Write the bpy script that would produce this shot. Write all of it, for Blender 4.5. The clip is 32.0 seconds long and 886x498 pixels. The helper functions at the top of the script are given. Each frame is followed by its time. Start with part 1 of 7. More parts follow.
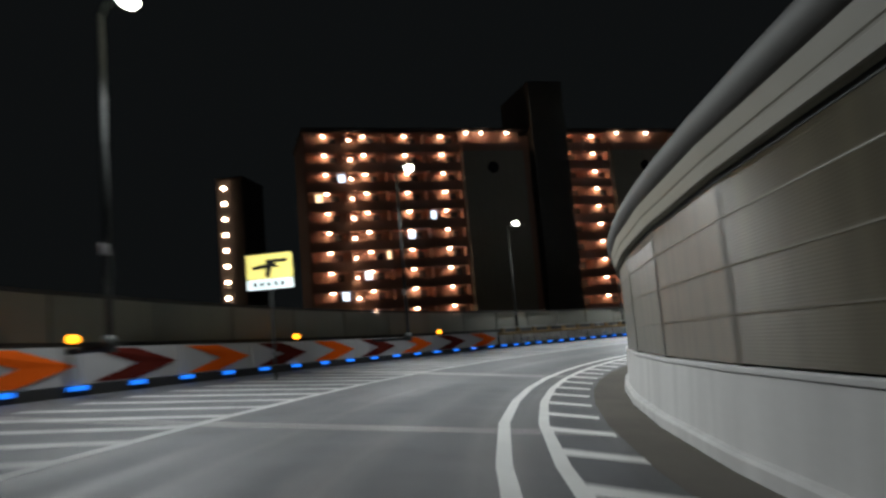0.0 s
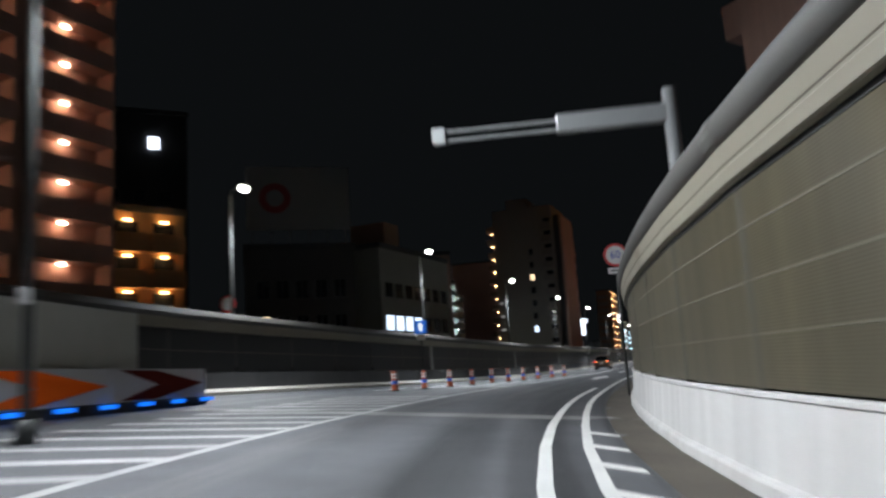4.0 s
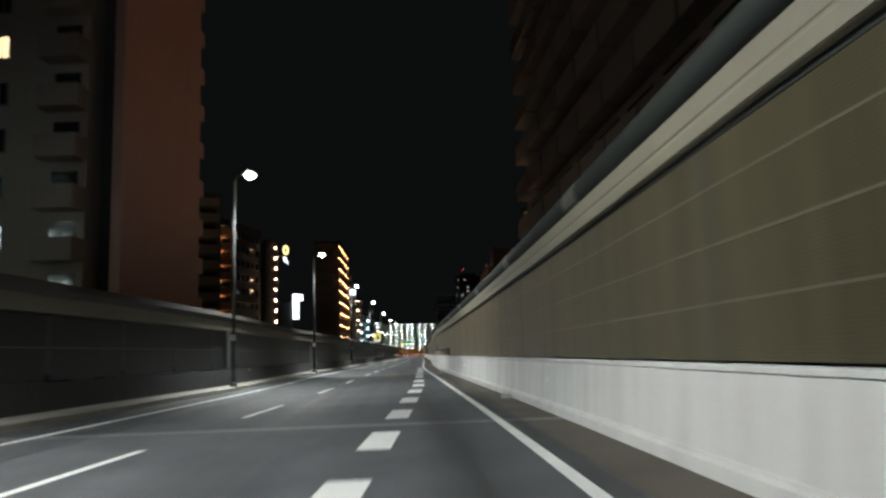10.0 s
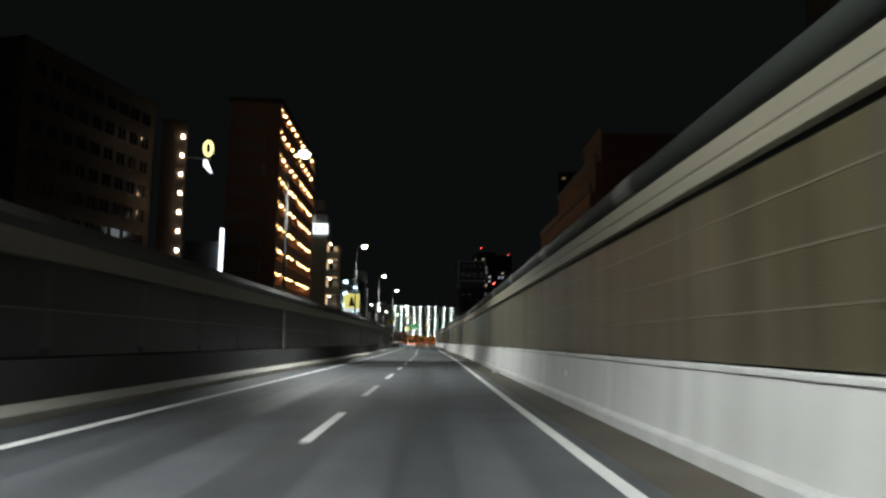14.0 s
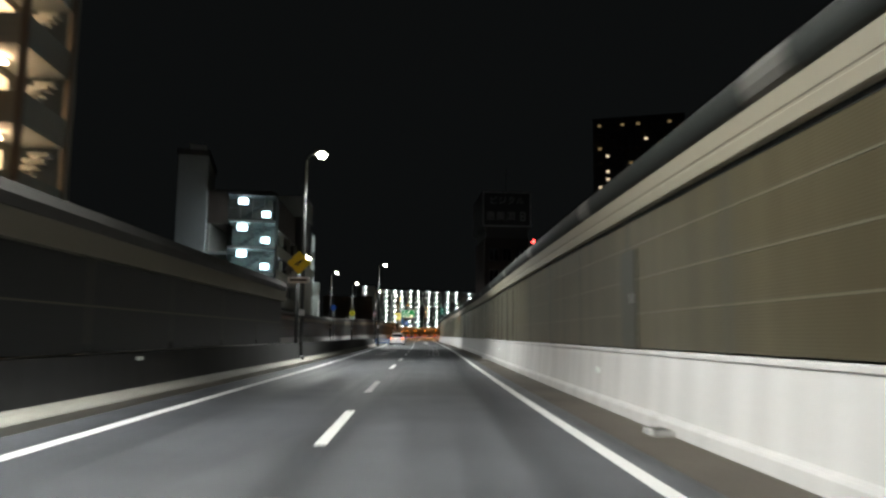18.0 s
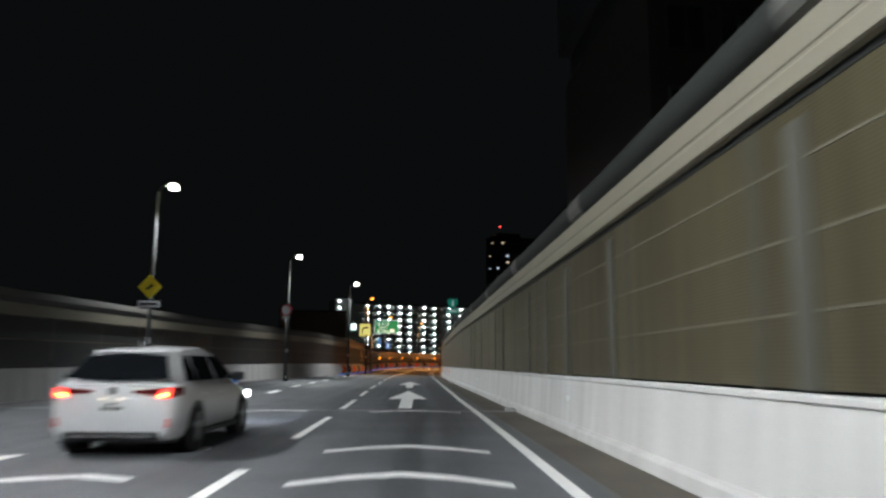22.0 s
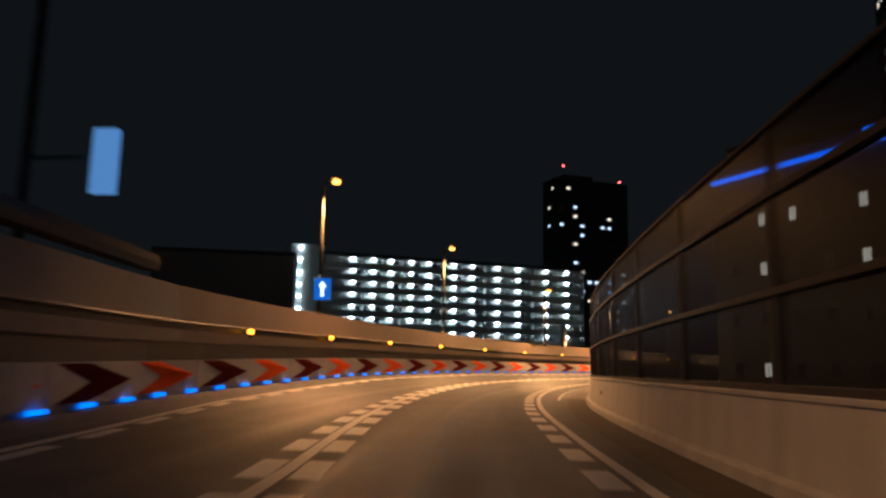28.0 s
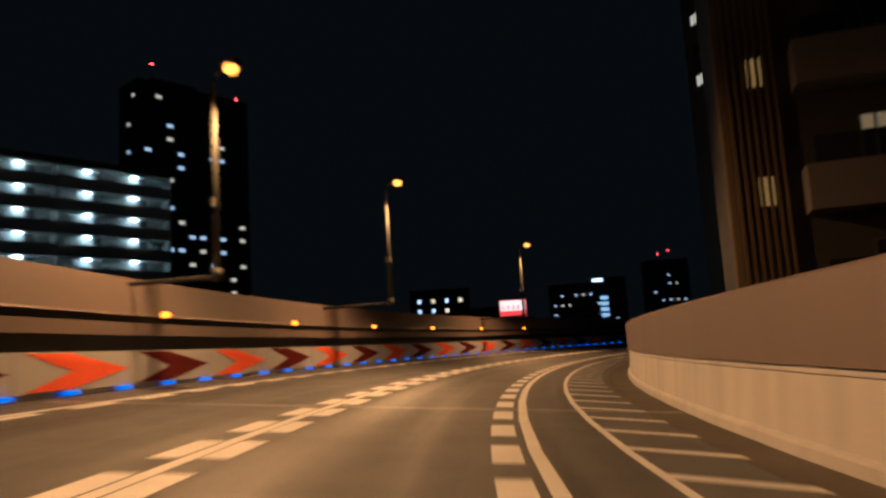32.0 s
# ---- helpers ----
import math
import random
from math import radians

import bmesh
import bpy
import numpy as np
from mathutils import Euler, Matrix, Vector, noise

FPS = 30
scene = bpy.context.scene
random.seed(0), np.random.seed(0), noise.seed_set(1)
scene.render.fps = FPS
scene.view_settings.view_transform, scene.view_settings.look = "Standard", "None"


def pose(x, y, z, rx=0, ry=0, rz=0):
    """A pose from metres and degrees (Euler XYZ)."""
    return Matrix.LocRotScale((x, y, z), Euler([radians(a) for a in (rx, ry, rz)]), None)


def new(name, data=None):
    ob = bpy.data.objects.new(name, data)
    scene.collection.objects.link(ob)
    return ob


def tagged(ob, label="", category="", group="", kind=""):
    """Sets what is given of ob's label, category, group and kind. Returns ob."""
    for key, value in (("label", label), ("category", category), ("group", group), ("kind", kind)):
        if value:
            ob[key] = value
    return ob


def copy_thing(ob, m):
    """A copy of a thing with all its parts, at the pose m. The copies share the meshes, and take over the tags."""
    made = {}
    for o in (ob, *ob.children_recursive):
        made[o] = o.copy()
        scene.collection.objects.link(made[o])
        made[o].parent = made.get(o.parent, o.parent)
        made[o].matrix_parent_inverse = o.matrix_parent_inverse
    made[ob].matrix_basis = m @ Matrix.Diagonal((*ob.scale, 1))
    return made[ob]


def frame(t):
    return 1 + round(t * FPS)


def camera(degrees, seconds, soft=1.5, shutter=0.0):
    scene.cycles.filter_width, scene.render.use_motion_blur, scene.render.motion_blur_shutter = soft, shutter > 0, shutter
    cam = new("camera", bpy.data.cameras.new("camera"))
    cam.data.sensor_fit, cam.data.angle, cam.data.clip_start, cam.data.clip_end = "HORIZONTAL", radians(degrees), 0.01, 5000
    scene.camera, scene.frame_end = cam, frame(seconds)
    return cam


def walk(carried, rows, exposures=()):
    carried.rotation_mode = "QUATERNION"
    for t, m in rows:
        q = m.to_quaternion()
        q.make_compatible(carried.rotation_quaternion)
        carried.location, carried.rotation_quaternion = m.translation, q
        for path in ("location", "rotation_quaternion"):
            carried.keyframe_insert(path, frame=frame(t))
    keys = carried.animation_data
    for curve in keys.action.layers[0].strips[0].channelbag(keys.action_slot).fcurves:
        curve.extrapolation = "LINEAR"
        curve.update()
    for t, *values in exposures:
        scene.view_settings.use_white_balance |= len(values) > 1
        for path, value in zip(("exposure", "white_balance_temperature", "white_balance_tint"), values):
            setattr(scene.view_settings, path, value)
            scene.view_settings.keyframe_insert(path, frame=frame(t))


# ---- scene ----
cam = camera(61.37, 32.0, soft=2.6, shutter=0.5)
PATH = [
    (0.0, 52.62, -98.13, 1.25, 97.44, 4.83, 67.16),
    (0.5, 44.92, -94.56, 1.25, 97.21, 4.30, 61.95),
    (1.0, 37.57, -90.29, 1.25, 97.65, 4.89, 56.57),
    (1.5, 30.68, -85.22, 1.25, 97.62, 3.98, 50.13),
    (2.0, 24.47, -79.44, 1.25, 98.13, 3.93, 43.70),
    (2.5, 19.06, -73.09, 1.25, 97.95, 3.73, 37.24),
    (3.0, 14.37, -66.11, 1.25, 98.35, 3.82, 31.06),
    (3.5, 10.41, -58.69, 1.25, 97.85, 3.69, 25.33),
    (4.0, 7.16, -50.78, 1.25, 99.15, 3.71, 19.74),
    (4.5, 4.68, -42.67, 1.25, 97.99, 3.94, 14.28),
    (6.5, 0.29, -9.41, 1.26, 97.87, 3.87, -0.82),
    (7.0, 0.00, -0.00, 1.26, 97.96, 3.43, -0.99),
    (7.5, -0.29, 9.51, 1.26, 97.74, 3.08, -1.03),
    (8.0, -0.59, 18.93, 1.25, 97.46, 2.96, -0.76),
    (8.5, -0.85, 28.71, 1.25, 97.65, 3.20, -1.23),
    (9.0, -1.05, 38.60, 1.25, 96.98, 3.14, -0.93),
    (9.5, -1.38, 48.62, 1.25, 97.43, 1.57, 0.08),
    (10.0, -1.81, 58.87, 1.25, 97.93, 1.92, 0.42),
    (10.5, -2.34, 69.21, 1.24, 97.12, 1.15, 1.01),
    (11.0, -2.88, 79.57, 1.25, 97.36, 1.55, 1.60),
    (11.5, -3.52, 89.65, 1.25, 97.35, 1.27, 2.05),
    (12.0, -4.24, 99.39, 1.26, 97.47, 0.76, 2.20),
    (12.5, -4.85, 109.65, 1.25, 97.68, 0.82, 2.43),
    (13.0, -5.47, 119.96, 1.26, 96.96, 0.73, 2.16),
    (13.5, -5.94, 130.12, 1.26, 97.18, 0.47, 1.35),
    (14.0, -6.34, 140.16, 1.25, 97.11, -0.90, 0.83),
    (14.5, -6.74, 150.41, 1.24, 96.23, -0.99, 1.46),
    (16.5, -8.13, 191.48, 1.26, 97.26, -0.46, 1.81),
    (17.0, -8.57, 202.39, 1.25, 96.38, -0.48, 1.62),
    (17.5, -8.99, 213.34, 1.26, 96.81, -0.69, 0.86),
    (18.0, -9.45, 224.23, 1.25, 96.61, -0.54, 0.80),
    (18.5, -9.91, 234.96, 1.25, 96.95, -0.76, 0.32),
    (19.0, -10.27, 245.48, 1.25, 97.11, -0.69, 0.32),
    (19.5, -10.49, 255.83, 1.25, 97.32, -0.85, 0.30),
    (20.0, -10.72, 266.06, 1.24, 97.57, -0.35, 0.78),
    (20.5, -10.98, 276.19, 1.25, 97.49, -0.08, 0.95),
    (21.0, -11.25, 286.32, 1.24, 98.44, -0.30, 0.95),
    (21.5, -11.53, 296.26, 1.25, 98.14, -1.34, 1.14),
    (22.0, -11.81, 306.01, 1.25, 98.82, -0.51, 0.50),
    (22.5, -12.06, 315.72, 1.25, 98.96, -0.39, 0.38),
    (23.0, -12.37, 325.66, 1.23, 98.92, 0.52, 0.53),
    (23.5, -12.80, 335.96, 1.24, 98.81, 0.52, 1.60),
    (24.0, -13.35, 346.45, 1.24, 98.89, -0.44, 1.76),
    (24.5, -13.85, 356.72, 1.25, 98.96, 0.18, 1.89),
    (25.0, -14.33, 366.61, 1.25, 99.08, 1.07, 1.63),
    (25.5, -14.71, 376.22, 1.26, 98.85, 1.90, 1.34),
    (27.5, -16.10, 411.21, 1.25, 98.63, -1.20, 2.58),
    (28.0, -16.45, 420.17, 1.25, 98.86, -1.14, 2.42),
    (28.5, -16.64, 429.37, 1.25, 98.49, -0.63, 1.06),
    (29.0, -16.52, 438.71, 1.25, 98.69, 0.04, -1.55),
    (29.5, -15.92, 448.06, 1.25, 98.48, 1.17, -5.06),
    (30.0, -14.72, 457.30, 1.25, 98.21, 2.15, -8.82),
    (30.5, -12.82, 466.42, 1.25, 97.52, 3.19, -13.06),
    (31.0, -10.28, 475.43, 1.25, 97.71, 3.58, -16.84),
    (31.5, -7.15, 484.34, 1.25, 97.81, 3.68, -21.14),
    (32.0, -3.35, 492.98, 1.25, 97.61, 3.37, -26.19),
]
EXPOSURES = [(0.0, 0.4, 6000, 11), (2.0, 0.3, 6400, 3), (4.0, 0.25, 5800, 14), (7.0, 0.15, 6300, 6), (11.0, 0.15, 6100, 9), (13.0, 0.2, 6300, -1), (14.0, 0.05, 6100, 7), (17.0, 0.25, 6800, 5), (19.0, 0.15, 5700, 17), (21.0, 0.35, 6600, -4), (22.0, 0.0, 6000, 12), (23.0, -0.15, 6300, 2), (24.0, 0.0, 5700, 8),
             (25.0, 0.2, 5900, 13), (27.0, 0.4, 5400, 14), (28.0, 0.75, 5200, 12), (29.0, 0.4, 5100, 10), (31.0, -0.12, 4900, 8), (32.0, -0.3, 4800, 8)]
WHITE_W, ORANGE_W = 6000.0, 6600.0
walk(cam, [(t, pose(x, y, z, rx, ry, rz)) for t, x, y, z, rx, ry, rz in PATH], EXPOSURES)

# ---- night sky ----
world = bpy.data.worlds.new("night_sky")
scene.world = world
world.use_nodes = True
world.node_tree.nodes["Background"].inputs["Color"].default_value = (0.38, 0.42, 0.41, 1)
world.node_tree.nodes["Background"].inputs["Strength"].default_value = 0.0088

# ---- road alignment: heading and crossfall every 20 m from chainage -20 ----
HEADING = [79.7, 68.3, 54.73, 38.97, 24.33, 12.48, 4.08, 1.48, 1.53, 1.58, 2.67, 3.58, 3.94, 2.95, 2.16, 1.89, 1.93,
           2.25, 2.53, 1.86, 1.17, 1.6, 1.52, 1.76, 2.97, 2.75, 2.1, 2.43, 2.16, -2.27, -10.82, -19.54, -27.71,
           -35.9, -44.2, -52.4, -60.6, -68.8, -77.0]
CROSSFALL = [0.095, 0.095, 0.095, 0.092, 0.09, 0.082, 0.06, 0.03] + [0.0] * 21 + [0.02, 0.055] + [0.068] * 8
START = (71.82, -103.61)
STEP_S = 20.0
S_MIN, S_MAX = -20.0, 740.0

_ss = np.arange(S_MIN, S_MAX + 0.5, 1.0)
_kn = S_MIN + STEP_S * np.arange(len(HEADING))
_hd = np.radians(np.interp(_ss, _kn, HEADING))
_mid = (_hd[1:] + _hd[:-1]) / 2
_ax = START[0] + np.concatenate([[0], np.cumsum(-np.sin(_mid))])
_ay = START[1] + np.concatenate([[0], np.cumsum(np.cos(_mid))])
_bk = np.interp(_ss, _kn, CROSSFALL)


def road(s, o, z=0.0):
    """World place at chainage s, o metres right of the driving line and z above the surface."""
    i = float(np.interp(s, _ss, np.arange(len(_ss))))
    h = float(np.interp(s, _ss, _hd))
    x, y, b = float(np.interp(s, _ss, _ax)), float(np.interp(s, _ss, _ay)), float(np.interp(s, _ss, _bk))
    return Vector((x + o * math.cos(h), y + o * math.sin(h), z - o * b))


def heading(s):
    return math.degrees(float(np.interp(s, _ss, _hd)))


def along(knots):
    """A function of chainage from (s, value) pairs."""
    a, b = [k[0] for k in knots], [k[1] for k in knots]
    return lambda s: float(np.interp(s, a, b))


# right-hand parapet foot, left-hand wall foot, lane lines, as offsets from the driving line
R_WALL = along([(-20, 2.6), (60, 2.6), (85, 2.9), (126, 3.3), (140, 3.2), (150, 2.9), (165, 2.75), (245, 2.75), (300, 3.1),
                (328, 3.3), (372, 3.15), (395, 3.1), (415, 2.9), (450, 2.4), (500, 2.45), (538, 3.15), (567, 3.6), (585, 3.72), (615, 3.75), (632, 4.1), (660, 4.5), (740, 4.5)])
R_LINE = along([(-20, 0.93), (6, 0.93), (14, 0.80), (41, 0.71), (58, 0.75), (66, 0.86), (75.6, 1.28), (80, 1.43), (86, 1.62), (100, 1.8), (126, 1.85), (145, 1.72), (164, 1.5), (205, 1.6),
                (225, 1.72), (246, 1.7), (328, 2.08), (372, 1.97), (392, 1.83), (413, 1.7), (453, 1.25), (484, 1.5),
                (500, 1.45), (538, 2.1), (555, 2.05), (567, 1.85), (580, 1.4), (594, 0.9), (612, 0.85), (740, 0.9)])
LANE = along([(100, -8.2), (132, -6.7), (140, -6.1), (150, -5.8), (170, -4.9), (178, -4.5), (208, -2.95), (230, -2.3), (255, -1.55),
              (336, -0.95), (376, -1.4), (395, -1.63), (425, -2.04), (461, -2.58), (490, -2.68), (509, -2.7), (538, -2.0), (547, -1.85), (558, -2.5),
              (582, -3.3), (602, -3.4), (621, -3.05), (740, -3.05)])
L_LINE = along([(100, -11.0), (132, -9.2), (172, -7.6), (210, -5.9), (230, -5.7), (250, -4.9), (331, -4.0), (373, -4.25), (394, -4.75), (415, -5.15),
                (440, -5.6), (470, -9.6), (490, -9.8), (500, -9.3), (510, -8.5), (520, -7.6), (530, -6.6), (540, -5.75), (549, -5.7), (560, -7.0), (585, -8.0), (740, -8.0)])
L_WALL = along([(60, -14.6), (95, -12.5), (116, -10.6), (137, -9.7), (160, -9.5), (185, -8.9), (210, -7.3), (232, -7.2), (250, -6.3),
                (290, -5.9), (331, -5.2), (376, -5.4)])
L_OUTER = along([(372, -12.8), (440, -12.9), (472, -12.6), (490, -11.2), (497, -10.5), (503, -10.0), (510, -9.5), (518, -8.9), (530, -8.3), (544, -7.8), (553, -8.2), (561, -9.1), (585, -9.7), (740, -9.7)])
# how much taller than its standard outline the outer wall stands
OUT_RISE = along([(372, 1.06), (440, 1.1), (472, 1.28), (490, 1.38), (500, 1.43), (530, 1.42), (545, 1.34), (740, 1.2)])
FLANGE_RISE = along([(530, 1.1), (560, 1.09), (575, 1.07), (613, 1.0), (740, 1.0)])


# ---- materials ----
def mat(name, colour, rough=0.7, metal=0.0, scale=3.0, vary=0.15, bump=0.05, spec=0.5, streak=0.0, run=4.5):
    """A painted or mineral surface with grain, large stains and, where asked for, streaks that run down it."""
    m = bpy.data.materials.new(name)
    m.use_nodes = True
    n, l = m.node_tree.nodes, m.node_tree.links
    b = n["Principled BSDF"]
    b.inputs["Roughness"].default_value, b.inputs["Metallic"].default_value = rough, metal
    b.inputs["Specular IOR Level"].default_value = spec
    geo = n.new("ShaderNodeNewGeometry")
    big = n.new("ShaderNodeTexNoise")
    big.inputs["Scale"].default_value, big.inputs["Detail"].default_value = scale * 0.13, 5
    fine = n.new("ShaderNodeTexNoise")
    fine.inputs["Scale"].default_value, fine.inputs["Detail"].default_value = scale * 6, 3
    l.new(geo.outputs["Position"], big.inputs["Vector"])
    l.new(geo.outputs["Position"], fine.inputs["Vector"])
    mix = n.new("ShaderNodeMath")
    mix.operation = "MULTIPLY_ADD"
    mix.inputs[1].default_value = 0.65
    l.new(big.outputs["Fac"], mix.inputs[0])
    part_f = n.new("ShaderNodeMath")
    part_f.operation = "MULTIPLY"
    part_f.inputs[1].default_value = 0.35
    l.new(fine.outputs["Fac"], part_f.inputs[0])
    l.new(part_f.outputs[0], mix.inputs[2])
    last = mix.outputs[0]
    if streak:
        mp = n.new("ShaderNodeMapping")
        mp.inputs["Scale"].default_value = (run, run, 0.10)
        l.new(geo.outputs["Position"], mp.inputs["Vector"])
        st = n.new("ShaderNodeTexNoise")
        st.inputs["Scale"].default_value, st.inputs["Detail"].default_value = 1.5, 4
        l.new(mp.outputs[0], st.inputs["Vector"])
        ma = n.new("ShaderNodeMix")
        ma.inputs[0].default_value = streak
        l.new(last, ma.inputs[2])
        l.new(st.outputs["Fac"], ma.inputs[3])
        last = ma.outputs[0]
    ramp = n.new("ShaderNodeValToRGB")
    ramp.color_ramp.elements[0].position, ramp.color_ramp.elements[1].position = 0.28, 0.72
    c = Vector(colour)
    lo, hi = c * (1 - vary), c * (1 + vary)
    ramp.color_ramp.elements[0].color = (*lo, 1)
    ramp.color_ramp.elements[1].color = (min(hi[0], 1), min(hi[1], 1), min(hi[2], 1), 1)
    l.new(last, ramp.inputs["Fac"])
    l.new(ramp.outputs["Color"], b.inputs["Base Color"])
    if bump:
        bp = n.new("ShaderNodeBump")
        bp.inputs["Strength"].default_value, bp.inputs["Distance"].default_value = bump, 0.02
        l.new(fine.outputs["Fac"], bp.inputs["Height"])
        l.new(bp.outputs["Normal"], b.inputs["Normal"])
    return m


def brushed(m, amount, flute=14.0, depth=0.5):
    """Upright brushing: the sheen is drawn out up and down, over fine irregular flutes."""
    n, l = m.node_tree.nodes, m.node_tree.links
    b = n["Principled BSDF"]
    up, geo, mp, fl, bp = n.new("ShaderNodeCombineXYZ"), n.new("ShaderNodeNewGeometry"), n.new("ShaderNodeMapping"), n.new("ShaderNodeTexNoise"), n.new("ShaderNodeBump")
    up.inputs["Z"].default_value = 1.0
    b.inputs["Anisotropic"].default_value = amount
    l.new(up.outputs[0], b.inputs["Tangent"])
    mp.inputs["Scale"].default_value = (flute, flute, 0.35)
    fl.inputs["Scale"].default_value, fl.inputs["Detail"].default_value = 1.0, 2
    bp.inputs["Strength"].default_value, bp.inputs["Distance"].default_value = depth, 0.006
    l.new(geo.outputs["Position"], mp.inputs["Vector"])
    l.new(mp.outputs[0], fl.inputs["Vector"])
    l.new(fl.outputs["Fac"], bp.inputs["Height"])
    # fine level ribs, 34 mm apart
    sp, mu, si, rb = n.new("ShaderNodeSeparateXYZ"), n.new("ShaderNodeMath"), n.new("ShaderNodeMath"), n.new("ShaderNodeBump")
    mu.operation, si.operation = "MULTIPLY", "SINE"
    mu.inputs[1].default_value = 2 * math.pi / 0.034
    rb.inputs["Strength"].default_value, rb.inputs["Distance"].default_value = 0.22, 0.002
    l.new(geo.outputs["Position"], sp.inputs[0])
    l.new(sp.outputs["Z"], mu.inputs[0])
    l.new(mu.outputs[0], si.inputs[0])
    l.new(si.outputs[0], rb.inputs["Height"])
    l.new(bp.outputs["Normal"], rb.inputs["Normal"])
    l.new(rb.outputs["Normal"], b.inputs["Normal"])
    return m


def glow(name, colour, strength):
    m = bpy.data.materials.new(name)
    m.use_nodes = True
    b = m.node_tree.nodes["Principled BSDF"]
    b.inputs["Base Color"].default_value = (*[c * 0.8 for c in colour], 1)
    b.inputs["Emission Color"].default_value = (*colour, 1)
    b.inputs["Emission Strength"].default_value = strength
    return m


def glass(name, colour, rough=0.05, alpha=0.35, film=0.1):
    """A thin tinted sheet: part clear, part glossy."""
    m = bpy.data.materials.new(name)
    m.use_nodes = True
    n, l = m.node_tree.nodes, m.node_tree.links
    n.clear()
    out = n.new("ShaderNodeOutputMaterial")
    tr, gl, mx = n.new("ShaderNodeBsdfTransparent"), n.new("ShaderNodeBsdfPrincipled"), n.new("ShaderNodeMixShader")
    tr.inputs["Color"].default_value = (*colour, 1)
    gl.inputs["Base Color"].default_value = (*[c * film for c in colour], 1)
    gl.inputs["Roughness"].default_value = rough
    mx.inputs[0].default_value = alpha
    l.new(tr.outputs[0], mx.inputs[1])
    l.new(gl.outputs[0], mx.inputs[2])
    l.new(mx.outputs[0], out.inputs["Surface"])
    return m


def asphalt(name):
    """Worn asphalt: grain, patches, and polished bands and seams that run along the lanes."""
    m = mat(name, (0.085, 0.088, 0.095), 0.70, scale=5, vary=0.35, bump=0.5)
    n, l = m.node_tree.nodes, m.node_tree.links
    b = n["Principled BSDF"]
    uv, mp, tracks = n.new("ShaderNodeUVMap"), n.new("ShaderNodeMapping"), n.new("ShaderNodeTexNoise")
    uv.uv_map = "lane"
    mp.inputs["Scale"].default_value = (1.3, 0.02, 1.0)
    tracks.inputs["Scale"].default_value, tracks.inputs["Detail"].default_value = 1.0, 5
    l.new(uv.outputs[0], mp.inputs["Vector"])
    l.new(mp.outputs[0], tracks.inputs["Vector"])
    ramp = n.new("ShaderNodeValToRGB")
    ramp.color_ramp.elements[0].position, ramp.color_ramp.elements[1].position = 0.36, 0.64
    ramp.color_ramp.elements[0].color, ramp.color_ramp.elements[1].color = (0.62, 0.62, 0.62, 1), (1.2, 1.2, 1.2, 1)
    l.new(tracks.outputs["Fac"], ramp.inputs["Fac"])
    mp2, patch_n, ramp2 = n.new("ShaderNodeMapping"), n.new("ShaderNodeTexVoronoi"), n.new("ShaderNodeValToRGB")
    mp2.inputs["Scale"].default_value = (0.28, 0.045, 1.0)
    l.new(uv.outputs[0], mp2.inputs["Vector"])
    l.new(mp2.outputs[0], patch_n.inputs["Vector"])
    patch_n.inputs["Scale"].default_value = 1.0
    ramp2.color_ramp.elements[0].color, ramp2.color_ramp.elements[1].color = (0.85, 0.85, 0.86, 1), (1.08, 1.07, 1.05, 1)
    l.new(patch_n.outputs["Color"], ramp2.inputs["Fac"])
    old = b.inputs["Base Color"].links[0].from_socket
    last = old
    for r in (ramp, ramp2):
        mul = n.new("ShaderNodeMix")
        mul.data_type, mul.blend_type = "RGBA", "MULTIPLY"
        mul.inputs["Factor"].default_value = 1.0
        l.new(last, mul.inputs["A"])
        l.new(r.outputs["Color"], mul.inputs["B"])
        last = mul.outputs["Result"]
    l.new(last, b.inputs["Base Color"])
    rr = n.new("ShaderNodeMapRange")
    rr.inputs["From Min"].default_value, rr.inputs["From Max"].default_value = 0.35, 0.65
    rr.inputs["To Min"].default_value, rr.inputs["To Max"].default_value = 0.5, 0.8
    l.new(tracks.outputs["Fac"], rr.inputs["Value"])
    l.new(rr.outputs[0], b.inputs["Roughness"])
    return m


ASPHALT = asphalt("asphalt")
SHOULDER = mat("shoulder_asphalt", (0.085, 0.072, 0.056), 0.85, scale=5, vary=0.35, bump=0.5)
PAINT = mat("road_paint", (0.72, 0.72, 0.70), 0.6, scale=8, vary=0.12, bump=0.15)
PAINT_WORN = mat("worn_road_paint", (0.36, 0.36, 0.355), 0.7, scale=9, vary=0.4, bump=0.3)
CONCRETE = mat("parapet_concrete", (0.52, 0.51, 0.495), 0.8, scale=2, vary=0.24, bump=0.12, streak=0.6, run=1.6)
DECK = mat("deck_concrete", (0.25, 0.25, 0.24), 0.9, scale=2, vary=0.2, streak=0.4)
PANEL = brushed(mat("acoustic_panel", (0.062, 0.053, 0.032), 0.43, 0.0, scale=2, vary=0.5, bump=0.05, spec=0.4, streak=0.85, run=2.6), 0.95, flute=9.0, depth=0.3)
PANEL.node_tree.nodes["Principled BSDF"].inputs["Specular Tint"].default_value = (1.0, 0.88, 0.6, 1)
JOINT = mat("panel_joint", (0.135, 0.12, 0.085), 0.5, 0.2, scale=3, vary=0.15)
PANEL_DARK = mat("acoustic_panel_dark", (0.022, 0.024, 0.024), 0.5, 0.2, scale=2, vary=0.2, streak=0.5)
BAND = mat("beige_band", (0.20, 0.18, 0.135), 0.6, scale=1.5, vary=0.12, streak=0.3)
